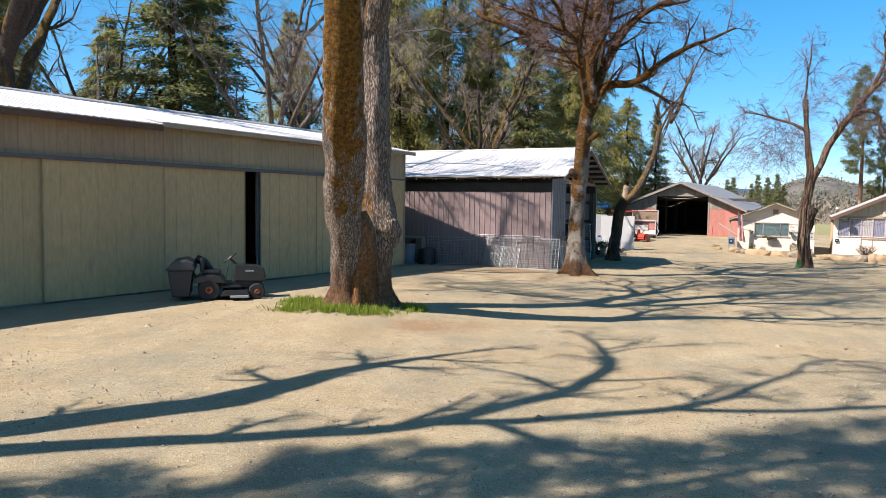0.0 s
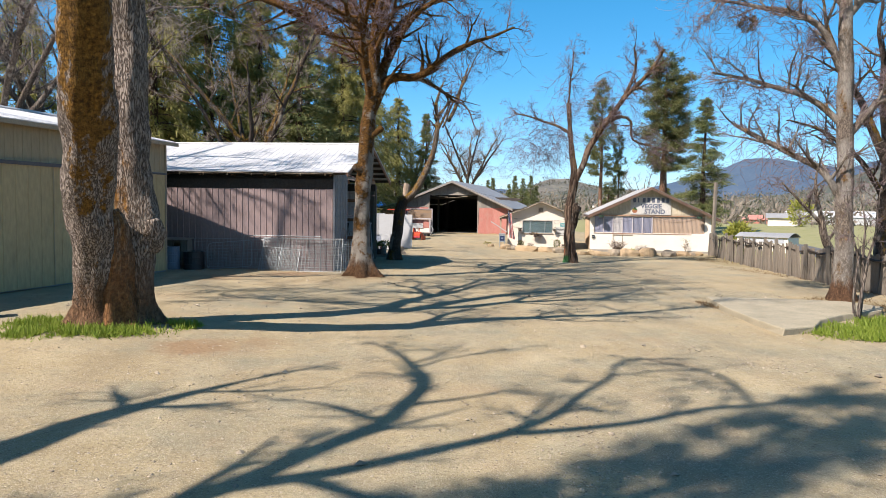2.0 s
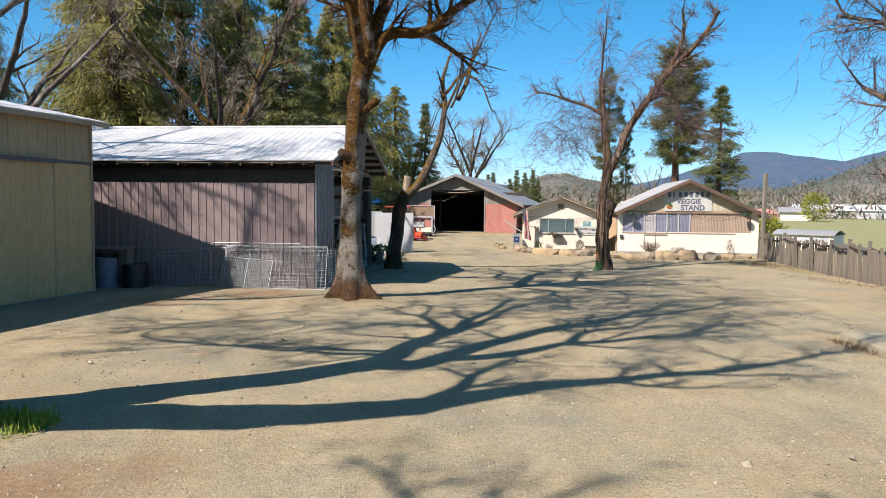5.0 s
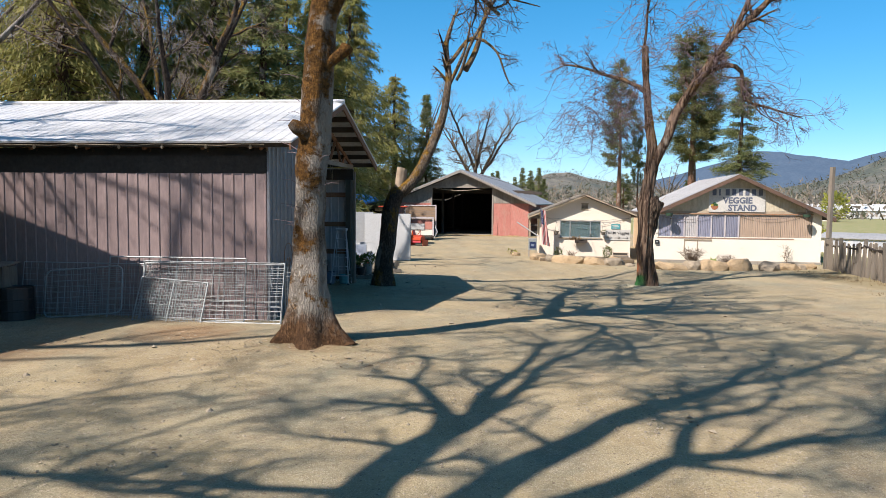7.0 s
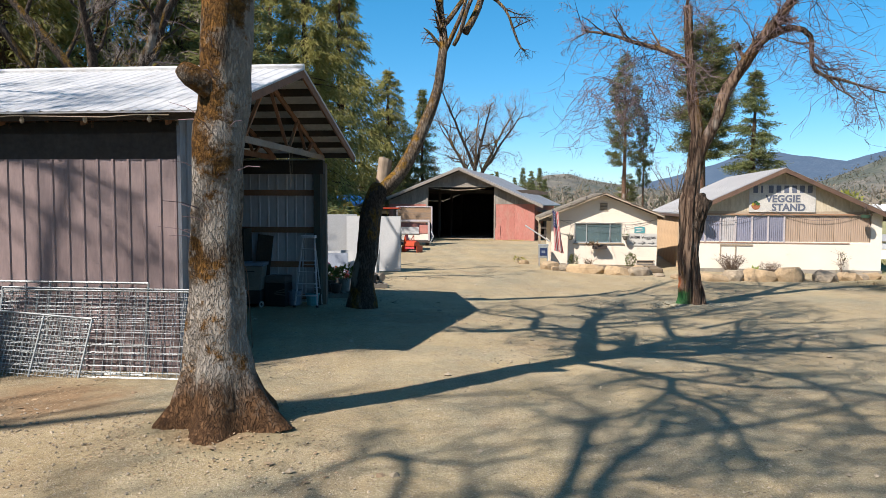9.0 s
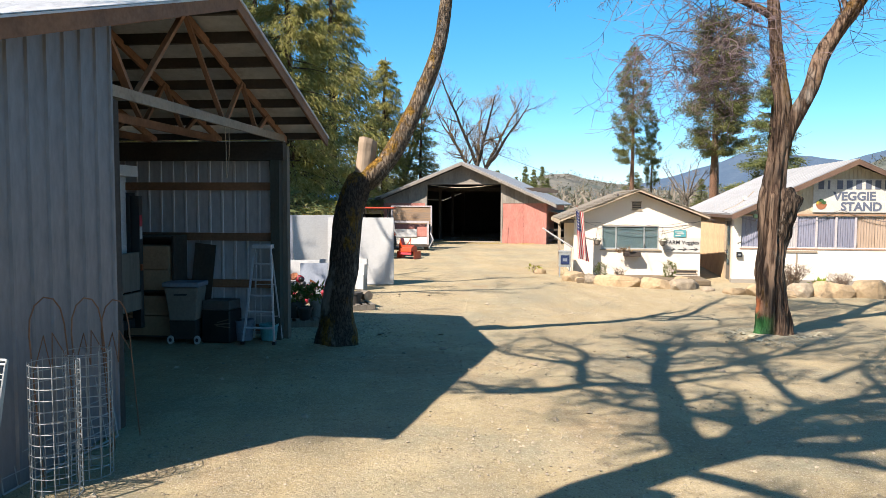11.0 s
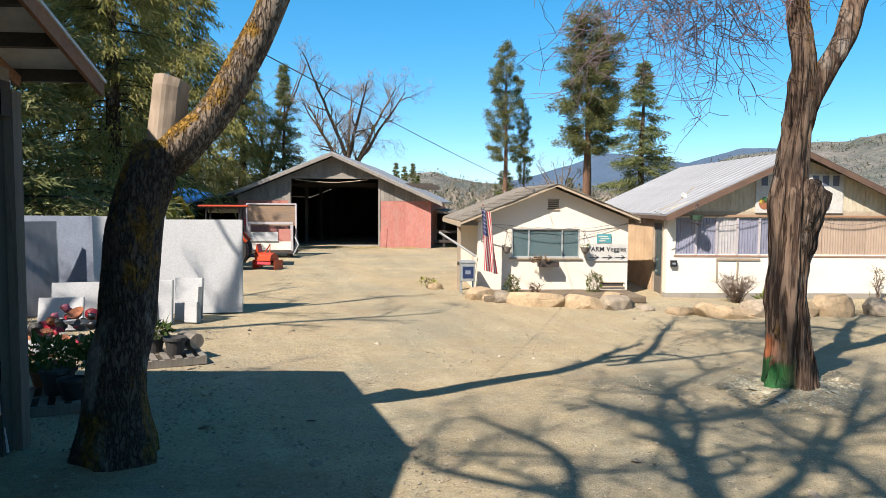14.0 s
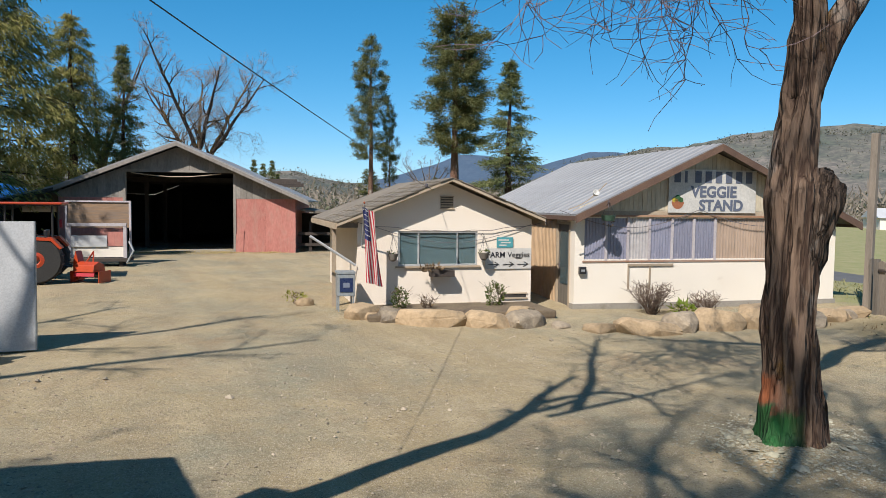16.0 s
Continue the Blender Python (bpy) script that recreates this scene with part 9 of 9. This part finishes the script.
    rows = 13
    for r in range(rows):
        g = Geo()
        us = [r / rows + k / rows / 3 for k in range(4)]
        lo = 0.0 if r >= 7 else 0.42
        vs = [lo + (1 - lo) * k / 14 for k in range(15)]
        g.v = [cloth(u, v) for v in vs for u in us]
        g.f = [(j * 4 + i, j * 4 + i + 1, (j + 1) * 4 + i + 1, (j + 1) * 4 + i) for j in range(14) for i in range(3)]
        part("stripe", g, M_RED if r % 2 == 0 else M_SIGN, f, smooth=True)
    g = Geo()
    us, vs = [7 / rows * k / 8 for k in range(9)], [0.42 * k / 8 for k in range(9)]
    g.v = [cloth(u, v) for v in vs for u in us]
    g.f = [(j * 9 + i, j * 9 + i + 1, (j + 1) * 9 + i + 1, (j + 1) * 9 + i) for j in range(8) for i in range(8)]
    part("canton", g, plain("navy cloth", (0.03, 0.04, 0.15), 0.9), f, "navy blue canton", smooth=True)
    for i in range(5):
        for j in range(6):
            c = Vector(cloth(us[1] + i * 0.1, 0.03 + j * 0.065))
            part("star", Geo().lathe([(0.001, 0), (0.011, 0), (0.011, 0.004), (0.001, 0.004)], 6, Matrix.Translation(c + Vector((0, -0.008, 0))) @ pose(0, 0, 0, 90, 0, 0)), M_SIGN, f)
    # porch brace and post at the hut's side
    br = thing("awning_brace", HUT @ pose(-0.5, -0.1, 0), "white slanted brace and post under the eave", "brace")
    part("brace", Geo().tube([(-0.55, -0.05, 1.6), (0.45, 0.05, 0.95)], 0.03, 6), M_WHITE, br)
    part("post", Geo().box(0.0, 0.09, 0.55, 0.64, -0.1, 1.88), M_BEIGE_TRIM, br)
    # blue box stand
    n = thing("paper_box", HUT @ pose(-0.33, -0.40, 0), "grey newspaper box with navy window on metal legs", "paper box")
    part("cabinet", Geo().box(-0.18, 0.20, -0.17, 0.17, 0.33, 0.80), M_GALV, n, bevel=0.015)
    part("front_window", Geo().box(-0.13, 0.15, -0.182, -0.172, 0.42, 0.72), plain("navy window", (0.02, 0.04, 0.12), 0.3), n)
    part("poster", Geo().box(-0.06, 0.08, -0.188, -0.183, 0.52, 0.62), M_BLUEGREY, n)
    part("top_tray", Geo().box(-0.19, 0.21, -0.18, 0.18, 0.802, 0.86), M_GALV, n, bevel=0.01)
    for x in (-0.15, 0.17):
        for y in (-0.14, 0.14):
            part("leg", Geo().box(x - 0.015, x + 0.015, y - 0.015, y + 0.015, 0, 0.33), M_GALV, n)
    # wires along the front
    w = thing("light_string", HUT @ pose(0, 0, 0), "thin cable sagging across the hut front", "cable")
    part("cable", Geo().tube([(-0.3 + 4.9 * i / 20, -0.06, 1.92 - 0.22 * math.sin(math.pi * i / 20) + 0.02 * math.sin(i * 1.7)) for i in range(21)], 0.008, 4, False), M_RAIL, w)
    part("cable", Geo().tube([(0.2 + 3.9 * i / 20, -0.05, 1.86 - 0.42 * math.sin(math.pi * i / 20)) for i in range(21)], 0.007, 4, False), M_RAIL, w)


hut_dressing()


def shrub(name, x, y, h, r, material, count, label, seed, leaf=0.09, z=0.0, twigs=10):
    t = thing(name, pose(x, y, ground_z(x, y) + z), label, "shrub")
    rnd = random.Random(seed)
    g = Geo()
    for i in range(twigs):
        a = rnd.uniform(0, 6.283)
        k = rnd.uniform(0.4, 1.0)
        pts = [Vector((0.03 * math.cos(a), 0.03 * math.sin(a), -0.05))]
        for j in range(1, 5):
            f = j / 4
            pts.append(Vector((r * k * f * math.cos(a) + rnd.gauss(0, 0.03), r * k * f * math.sin(a) + rnd.gauss(0, 0.03), h * f * (1.1 - 0.35 * k))))
        g.tube(pts, [0.012, 0.010, 0.008, 0.006, 0.004], 4, False)
        for q in pts[2:]:
            for s in range(3):
                e = q + Vector((rnd.gauss(0, 0.1), rnd.gauss(0, 0.1), rnd.uniform(0.02, 0.16))) * (0.5 + h)
                g.tube([q, e], [0.005, 0.003], 3, False)
    part("stem_tangle", g, M_BUSH, t, kind="stuff", tidy=False)
    if count:
        part("foliage", leaves_on(np.random.default_rng(seed), count, r * 0.9, r * 0.9, h * 0.5, h * 0.52, leaf), material, t, kind="stuff", tidy=False)
    return t


def at(m, x, y):
    p = m @ Vector((x, y, 0))
    return p.x, p.y


shrub("rose_bush", *at(HUT, 0.85, -0.55), 0.55, 0.2, M_SHRUB, 420, "thin rose bush with few green leaves", 5, 0.07, 0, 4)
shrub("rose_bush", *at(HUT, 3.05, -0.55), 0.65, 0.22, M_SHRUB, 500, "thin rose bush with few green leaves", 6, 0.07, 0, 4)
shrub("dry_stalk", *at(HUT, 1.45, -0.7), 0.35, 0.15, M_BROWN_LEAF, 30, "dry stalks in the bed", 7, 0.07)
shrub("bare_bush", *at(STAND, 1.6, -0.75), 0.72, 0.5, M_BROWN_LEAF, 90, "brown leafless bush before the stand wall", 8, 0.05, -0.05, 46)
shrub("bare_bush", *at(STAND, 3.1, -0.7), 0.45, 0.5, M_BROWN_LEAF, 60, "low brown bush before the stand wall", 9, 0.05, -0.05, 26)
shrub("green_clump", *at(STAND, 2.5, -0.6), 0.22, 0.35, M_GRASS, 160, "low green clump by the stand wall", 10, 0.12, -0.05, 4)
shrub("wall_vine", *at(STAND, 5.6, -0.35), 0.95, 0.12, M_SHRUB, 30, "thin climbing shoot by the stand wall", 11, 0.07, -0.05, 6)
shrub("willow_bush", 35.7, 66, 2.2, 1.2, M_WILLOW, 1500, "yellow-green willow shrub past the fence", 12, 0.35, 0, 16)
shrub("willow_bush", 86, 134, 5.2, 2.4, M_WILLOW, 900, "yellow-green willow across the fields", 22, 0.6, 0, 12)
shrub("yellow_weed", 9.05, 48.9, 0.25, 0.3, M_WILLOW, 80, "pale yellow-green weeds by the hut", 13, 0.10, 0, 4)


# ---- stand dressing ----
def stand_dressing():
    t = thing("stand_sign", STAND @ pose(0, 0, 0), "white painted stand sign with slate blue capitals", "sign")
    part("sign_panel", Geo().box(2.38, 4.76, -0.012, 0.02, 2.39, 3.44), M_SIGN, t, bevel=0.004)
    m = pose(0, -0.016, 0)
    # the first line is kept as plain bars
    for i in range(8):
        x = 2.52 + i * 0.278
        part("name_bar", Geo().box(x, x + (0.07 if i == 1 else 0.17), -0.02, -0.012, 3.12, 3.40), M_LETTER, t)
    text_on(t, "VEGGIE", 0.37, 2.98, 2.78, M_LETTER, m, "slate blue capitals", bold=0.014)
    text_on(t, "STAND", 0.37, 3.20, 2.45, M_LETTER, m, "slate blue capitals", bold=0.014)
    bk = part("basket_picture", Geo().prism([(2.46 + 0.33 * (0.5 - 0.5 * math.cos(a)), 2.66 - 0.18 * math.sin(a)) for a in [i * math.pi / 10 for i in range(11)]], -0.019, -0.013), M_TERRA, t, "painted basket")
    for cx, cz, r, mt in ((2.53, 2.70, 0.06, plain("yellow sign paint", (0.65, 0.5, 0.05))), (2.62, 2.74, 0.08, M_GREEN_PAINT), (2.71, 2.70, 0.06, M_GREEN_PAINT), (2.58, 2.68, 0.05, M_ORANGE_PAINT)):
        part("painted_fruit", Geo().lathe([(0.001, 0), (r, 0), (r, 0.004), (0.001, 0.004)], 14, pose(cx, -0.02, cz, 90, 0, 0)), mt, bk)
    for x in (0.62, 6.35):
        h = thing("hanging_basket", STAND @ pose(x, -0.45, 1.90), "green hanging basket, its shadow drawn as brown leaves", "hanging basket", "baskets on the stand")
        part("bowl", Geo().lathe([(0.03, 0.28), (0.14, 0.30), (0.17, 0.42), (0.15, 0.42), (0.01, 0.40)], 16), plain("green bowl", (0.05, 0.11, 0.07)), h)
        for k in range(3):
            a = k * 2.1
            part("chain", Geo().tube([(0.16 * math.cos(a), 0.16 * math.sin(a), 0.42), (0, 0, 0.78)], 0.005, 4), M_RAIL, h)
        # brown leaves below the bowl stand for its round shadow
        part("trailing_plant", leaves_on(np.random.default_rng(int(x)), 24, 0.11, 0.11, 0.12, 0.26, 0.07, -0.4), M_BROWN_LEAF, h, kind="stuff", tidy=False)
    b = thing("meter_box", STAND @ pose(0.10, -0.04, 0.93), "small dark box on the stand wall", "box")
    part("box_body", Geo().box(0, 0.17, -0.05, 0.036, 0, 0.17), M_CHARCOAL, b, bevel=0.008)
    part("box_plate", Geo().box(0.04, 0.13, -0.056, -0.05, 0.06, 0.11), M_GALV, b)
    w = thing("light_string", STAND @ pose(0, 0, 0), "cable sagging across the stand front", "cable")
    part("cable", Geo().tube([(-0.4 + 7.2 * i / 24, -0.06, 2.42 - 0.42 * abs(math.sin(math.pi * i / 12)) + 0.1 * (i / 24)) for i in range(25)], 0.009, 4, False), M_RAIL, w)
    part("cable", Geo().tube([(-0.5 + 0.9 * i / 8, -0.78, 2.45 + 0.6 * i / 8 - 0.1 * math.sin(math.pi * i / 8)) for i in range(9)], 0.012, 4, False), M_BEIGE_TRIM, w)
    lamp = thing("flood_lamp", STAND @ pose(0.1, -0.82, 2.78), "small white flood lamp on the eave", "lamp")
    part("lamp_head", Geo().lathe([(0.03, 0), (0.06, 0.05), (0.075, 0.11), (0.06, 0.11), (0.01, 0.08)], 12, pose(0, 0, 0, 60, 0, 0)), M_SIGN, lamp)
    part("lamp_stem", Geo().tube([(0, 0, 0.0), (0, 0.06, 0.02)], 0.02, 6), M_SIGN, lamp)


stand_dressing()
# overhead cable to the hut
oc = thing("overhead_cable", pose(0, 0, 0), "black overhead cable to the hut gable", "cable")
b = Vector((11.6, 46.9, 2.62))
a = Vector((3.80, 36.52, 3.77))
part("cable", Geo().tube([a.lerp(b, i / 30) - Vector((0, 0, 0.06 * math.sin(math.pi * i / 30))) for i in range(31)], 0.0055, 5, False), M_BLACK, oc)
part("insulator", Geo().lathe([(0.01, -0.05), (0.035, -0.03), (0.035, 0.03), (0.01, 0.05)], 8, Matrix.Translation(a.lerp(b, 0.93))), M_RAIL, oc)

# nest in the fence tree
single("twig_nest", leaves_on(np.random.default_rng(4), 700, 0.26, 0.26, 0.2, 0, 0.08), M_BROWN_LEAF, pose(11.6, 22.6, 7.72), "dark clump of twigs high in the bare tree", "nest", kind="stuff", tidy=False)


# ---- far houses and field edge ----
def far_house(x, y, w, d, h, roof, wall, label, turn):
    t = thing("farmhouse", pose(x, y, ground_z(x, y) - 0.1, 0, 0, turn), label, "house", "far houses")
    part("wall", Geo().box(-w / 2, w / 2, -d / 2, d / 2, 0, h), wall, t)
    part("roof", Geo().prism([(-w / 2 - 0.4, h), (w / 2 + 0.4, h), (0, h + w * 0.22)], -d / 2 - 0.4, d / 2 + 0.4), roof, t)
    for k in range(2):
        wd = part("window", Geo().box(-w * 0.3 + k * w * 0.4, -w * 0.3 + k * w * 0.4 + 1.0, -d / 2 - 0.04, -d / 2 - 0.01, 0.9, 2.0), M_CHARCOAL, t)
        part("frame", Geo().box(-w * 0.3 + k * w * 0.4 - 0.08, -w * 0.3 + k * w * 0.4, -d / 2 - 0.06, -d / 2 - 0.01, 0.85, 2.05), M_WHITE, wd)


far_house(87, 141, 4.4, 6, 1.7, M_ROOF_PALE, M_STUCCO2, "white farmhouse across the fields", 60)
far_house(108, 128, 8, 10, 2.6, M_RED_PAINT, M_WHITE, "red roofed farmhouse across the fields", 30)
far_house(158, 214, 9, 42, 2.4, M_WHITE, M_WHITE, "long white barn across the fields", 60)
far_house(134, 226, 7, 14, 1.4, M_RED_PAINT, M_RED_PAINT, "low red shed across the fields", 60)


def field_shed():
    x, y = 32.3, 55.6
    z = ground_z(x, y)
    t = thing("field_shed", pose(x, y, z, 0, 0, -50), "low pale metal shed with a row of panes, past the fence", "shed")
    top = 0.50 - z
    part("wall", Geo().box(-1.9, 1.9, -1.2, 1.2, 0, top), M_STUCCO2, t)
    g = Geo()
    n = 8
    arc = [(-1.35 + 2.7 * i / n, top + 0.30 * math.sin(math.pi * i / n)) for i in range(n + 1)]
    g.v = [(xx, yy, zz + dz) for xx in (-2.0, 2.0) for dz in (0.0, 0.04) for yy, zz in arc]
    k = n + 1
    for i in range(n):
        g.f += [(k + i, 3 * k + i, 3 * k + i + 1, k + i + 1), (i, i + 1, 2 * k + i + 1, 2 * k + i), (i, k + i, k + i + 1, i + 1), (2 * k + i, 2 * k + i + 1, 3 * k + i + 1, 3 * k + i)]
    g.f += [(0, 2 * k, 3 * k, k), (n, k + n, 3 * k + n, 2 * k + n)]
    part("roof", g, M_ROOF_PALE, t)
    for i in range(5):
        part("pane", Geo().box(-1.6 + i * 0.66, -1.05 + i * 0.66, -1.23, -1.2, top - 0.42, top - 0.10), M_BACK_METAL, t)


field_shed()
far_house(142, 104, 8, 20, 2.4, M_WHITE, M_STUCCO2, "long pale house across the fields", 50)
single("road", Geo().box(-1.8, 1.8, -60, 60, -0.05, 0.05), surf("far asphalt", (0.16, 0.155, 0.15), (0.13, 0.125, 0.12), 0.9), pose(38, 55, -1.05, 0, 0, -22), "grey farm road past the fence", "road", kind="structure")


# ---- grass, pebbles, litter ----
def tufts(name, label, spots, count, size, material, seed, category):
    rnd = np.random.default_rng(seed)
    places, ways = [], []
    for k in range(count):
        cx, cy, rx, ry = spots[k % len(spots)]
        a, r = rnd.uniform(0, 6.283), rnd.uniform(0, 1) ** 0.6 * (1 + 0.25 * rnd.normal())
        x, y = cx + rx * r * math.cos(a), cy + ry * r * math.sin(a)
        if noise.noise((x * 1.9, y * 1.9, seed)) + 0.5 * noise.noise((x * 6.5, y * 6.5, seed)) < 0.9 * rnd.random() - 0.45:
            continue
        places.append((x, y, ground_z(x, y) - 0.01))
        ways.append((rnd.normal(0, 0.35), rnd.normal(0, 0.35), 1.0))
    v, f = sprays(rnd, places, ways, size, 0.0, 0.12)
    me = bpy.data.meshes.new(name)
    me.from_pydata(v.tolist(), [], f.tolist())
    me.materials.append(material)
    return tagged(new(name, me), label, category, kind="stuff")


tufts("grass_patch", "bright green grass round the double tree", [(-4.6, 16.0, 0.75, 0.55), (-3.6, 16.0, 0.8, 0.42), (-2.75, 16.75, 0.5, 0.35), (-5.1, 17.0, 0.5, 0.6), (-4.1, 15.75, 0.9, 0.3)], 26000, 0.085, M_GRASS, 1, "grass")
tufts("weed_patch", "green weeds along the slab edge", [(10.5, 16.4, 0.7, 0.4), (11.6, 17.0, 0.9, 0.6), (12.6, 17.6, 0.8, 0.6), (10.9, 15.8, 1.0, 0.35), (12.6, 16.4, 1.1, 0.7)], 30000, 0.09, M_GRASS, 2, "weeds")
tufts("dry_grass", "dry straw grass by fence and trees", [(13.9, 21.4, 0.9, 0.7), (16.9, 30, 0.5, 5.0), (16.2, 22, 0.4, 4.0), (18.8, 38.5, 0.6, 4.0), (14.2, 19.6, 0.7, 0.9), (9.5, 17.6, 0.15, 1.2), (9.7, 20.4, 0.2, 0.7)], 9000, 0.07, M_BROWN_LEAF, 3, "grass")
tufts("field_stubble", "rough pale grass of the field past the fence", [(24, 34, 5, 12), (30, 30, 6, 16), (24, 48, 3, 5)], 9000, 0.13, M_DRY, 4, "grass")


M_STRAW = leaf_mat("loose straw", (0.50, 0.38, 0.16), (0.60, 0.46, 0.20), (0.70, 0.56, 0.28), 0.2)
tufts("straw_litter", "yellow straw strewn before the barn doorway", [(7.2, 63.0, 0.9, 0.3), (8.6, 62.5, 0.9, 0.3), (10.0, 62.0, 0.9, 0.3), (11.6, 61.4, 0.9, 0.25)], 7000, 0.06, M_STRAW, 6, "straw")


def scatter(name, label, count, box, size, material, seed, flat=0.6, weight=None):
    rnd = random.Random(seed)
    g = Geo()
    base = [(1, 0, 0), (0.3, 0.95, 0), (-0.8, 0.55, 0), (-0.8, -0.6, 0), (0.35, -0.9, 0), (0, 0, 1), (0, 0, -0.6)]
    faces = [(0, 1, 5), (1, 2, 5), (2, 3, 5), (3, 4, 5), (4, 0, 5), (1, 0, 6), (2, 1, 6), (3, 2, 6), (4, 3, 6), (0, 4, 6)]
    while count > 0:
        x, y = rnd.uniform(box[0], box[1]), rnd.uniform(box[2], box[3])
        if weight and rnd.random() > weight(x, y):
            continue
        count -= 1
        s = size * rnd.uniform(0.35, 1.0) ** 1.5 * (3.0 if rnd.random() < 0.01 else 1.0)
        m = pose(x, y, ground_z(x, y) + s * 0.1, rnd.uniform(-20, 20), rnd.uniform(-20, 20), rnd.uniform(0, 360)) @ Matrix.Diagonal((s, s * rnd.uniform(0.6, 1), s * flat, 1))
        g.add(base, faces, m)
    return single(name, g, material, Matrix(), label, "gravel", kind="stuff", tidy=False)


M_PEBBLE = surf("yard pebbles", (0.46, 0.38, 0.28), (0.36, 0.29, 0.20), 0.9, relief=0, vary=0.35, island=True)
scatter("gravel", "loose pale gravel strewn over the yard", 24000, (-9, 13, 5, 44), 0.025, M_PEBBLE, 1, weight=lambda x, y: 0.12 + 1.3 * max(0, noise.noise((x * 0.5, y * 0.5, 1.0)) + 0.05))
scatter("leaf_litter", "brown leaf litter by the shed and maple", 4500, (-5, 3.5, 25.5, 30), 0.019, surf("litter leaves", (0.46, 0.33, 0.20), (0.36, 0.24, 0.14), 0.9, relief=0, vary=0.35, island=True), 2, 0.2, weight=lambda x, y: bell(x, y, -1.5, 29.0, 1.4) + 0.6 * bell(x, y, 0.9, 26.8, 1.3))
scatter("gravel", "pale chips and litter round the pollard foot", 3200, (9.7, 12.6, 36.2, 39.1), 0.034, surf("grey-green chips", (0.50, 0.46, 0.34), (0.34, 0.32, 0.22), 0.9, relief=0, vary=0.35, island=True), 6, 0.35, weight=lambda x, y: bell(x, y, 11.15, 37.5, 0.75))
scatter("leaf_litter", "pale dry leaf litter in the shade past the shed", 2600, (0.2, 5.5, 34.5, 42.5), 0.035, surf("pale dry leaves", (0.44, 0.34, 0.24), (0.30, 0.22, 0.14), 0.9, relief=0, vary=0.35, island=True), 4, 0.2, weight=lambda x, y: bell(x, y, 2.0, 38.8, 2.2) + 0.12)
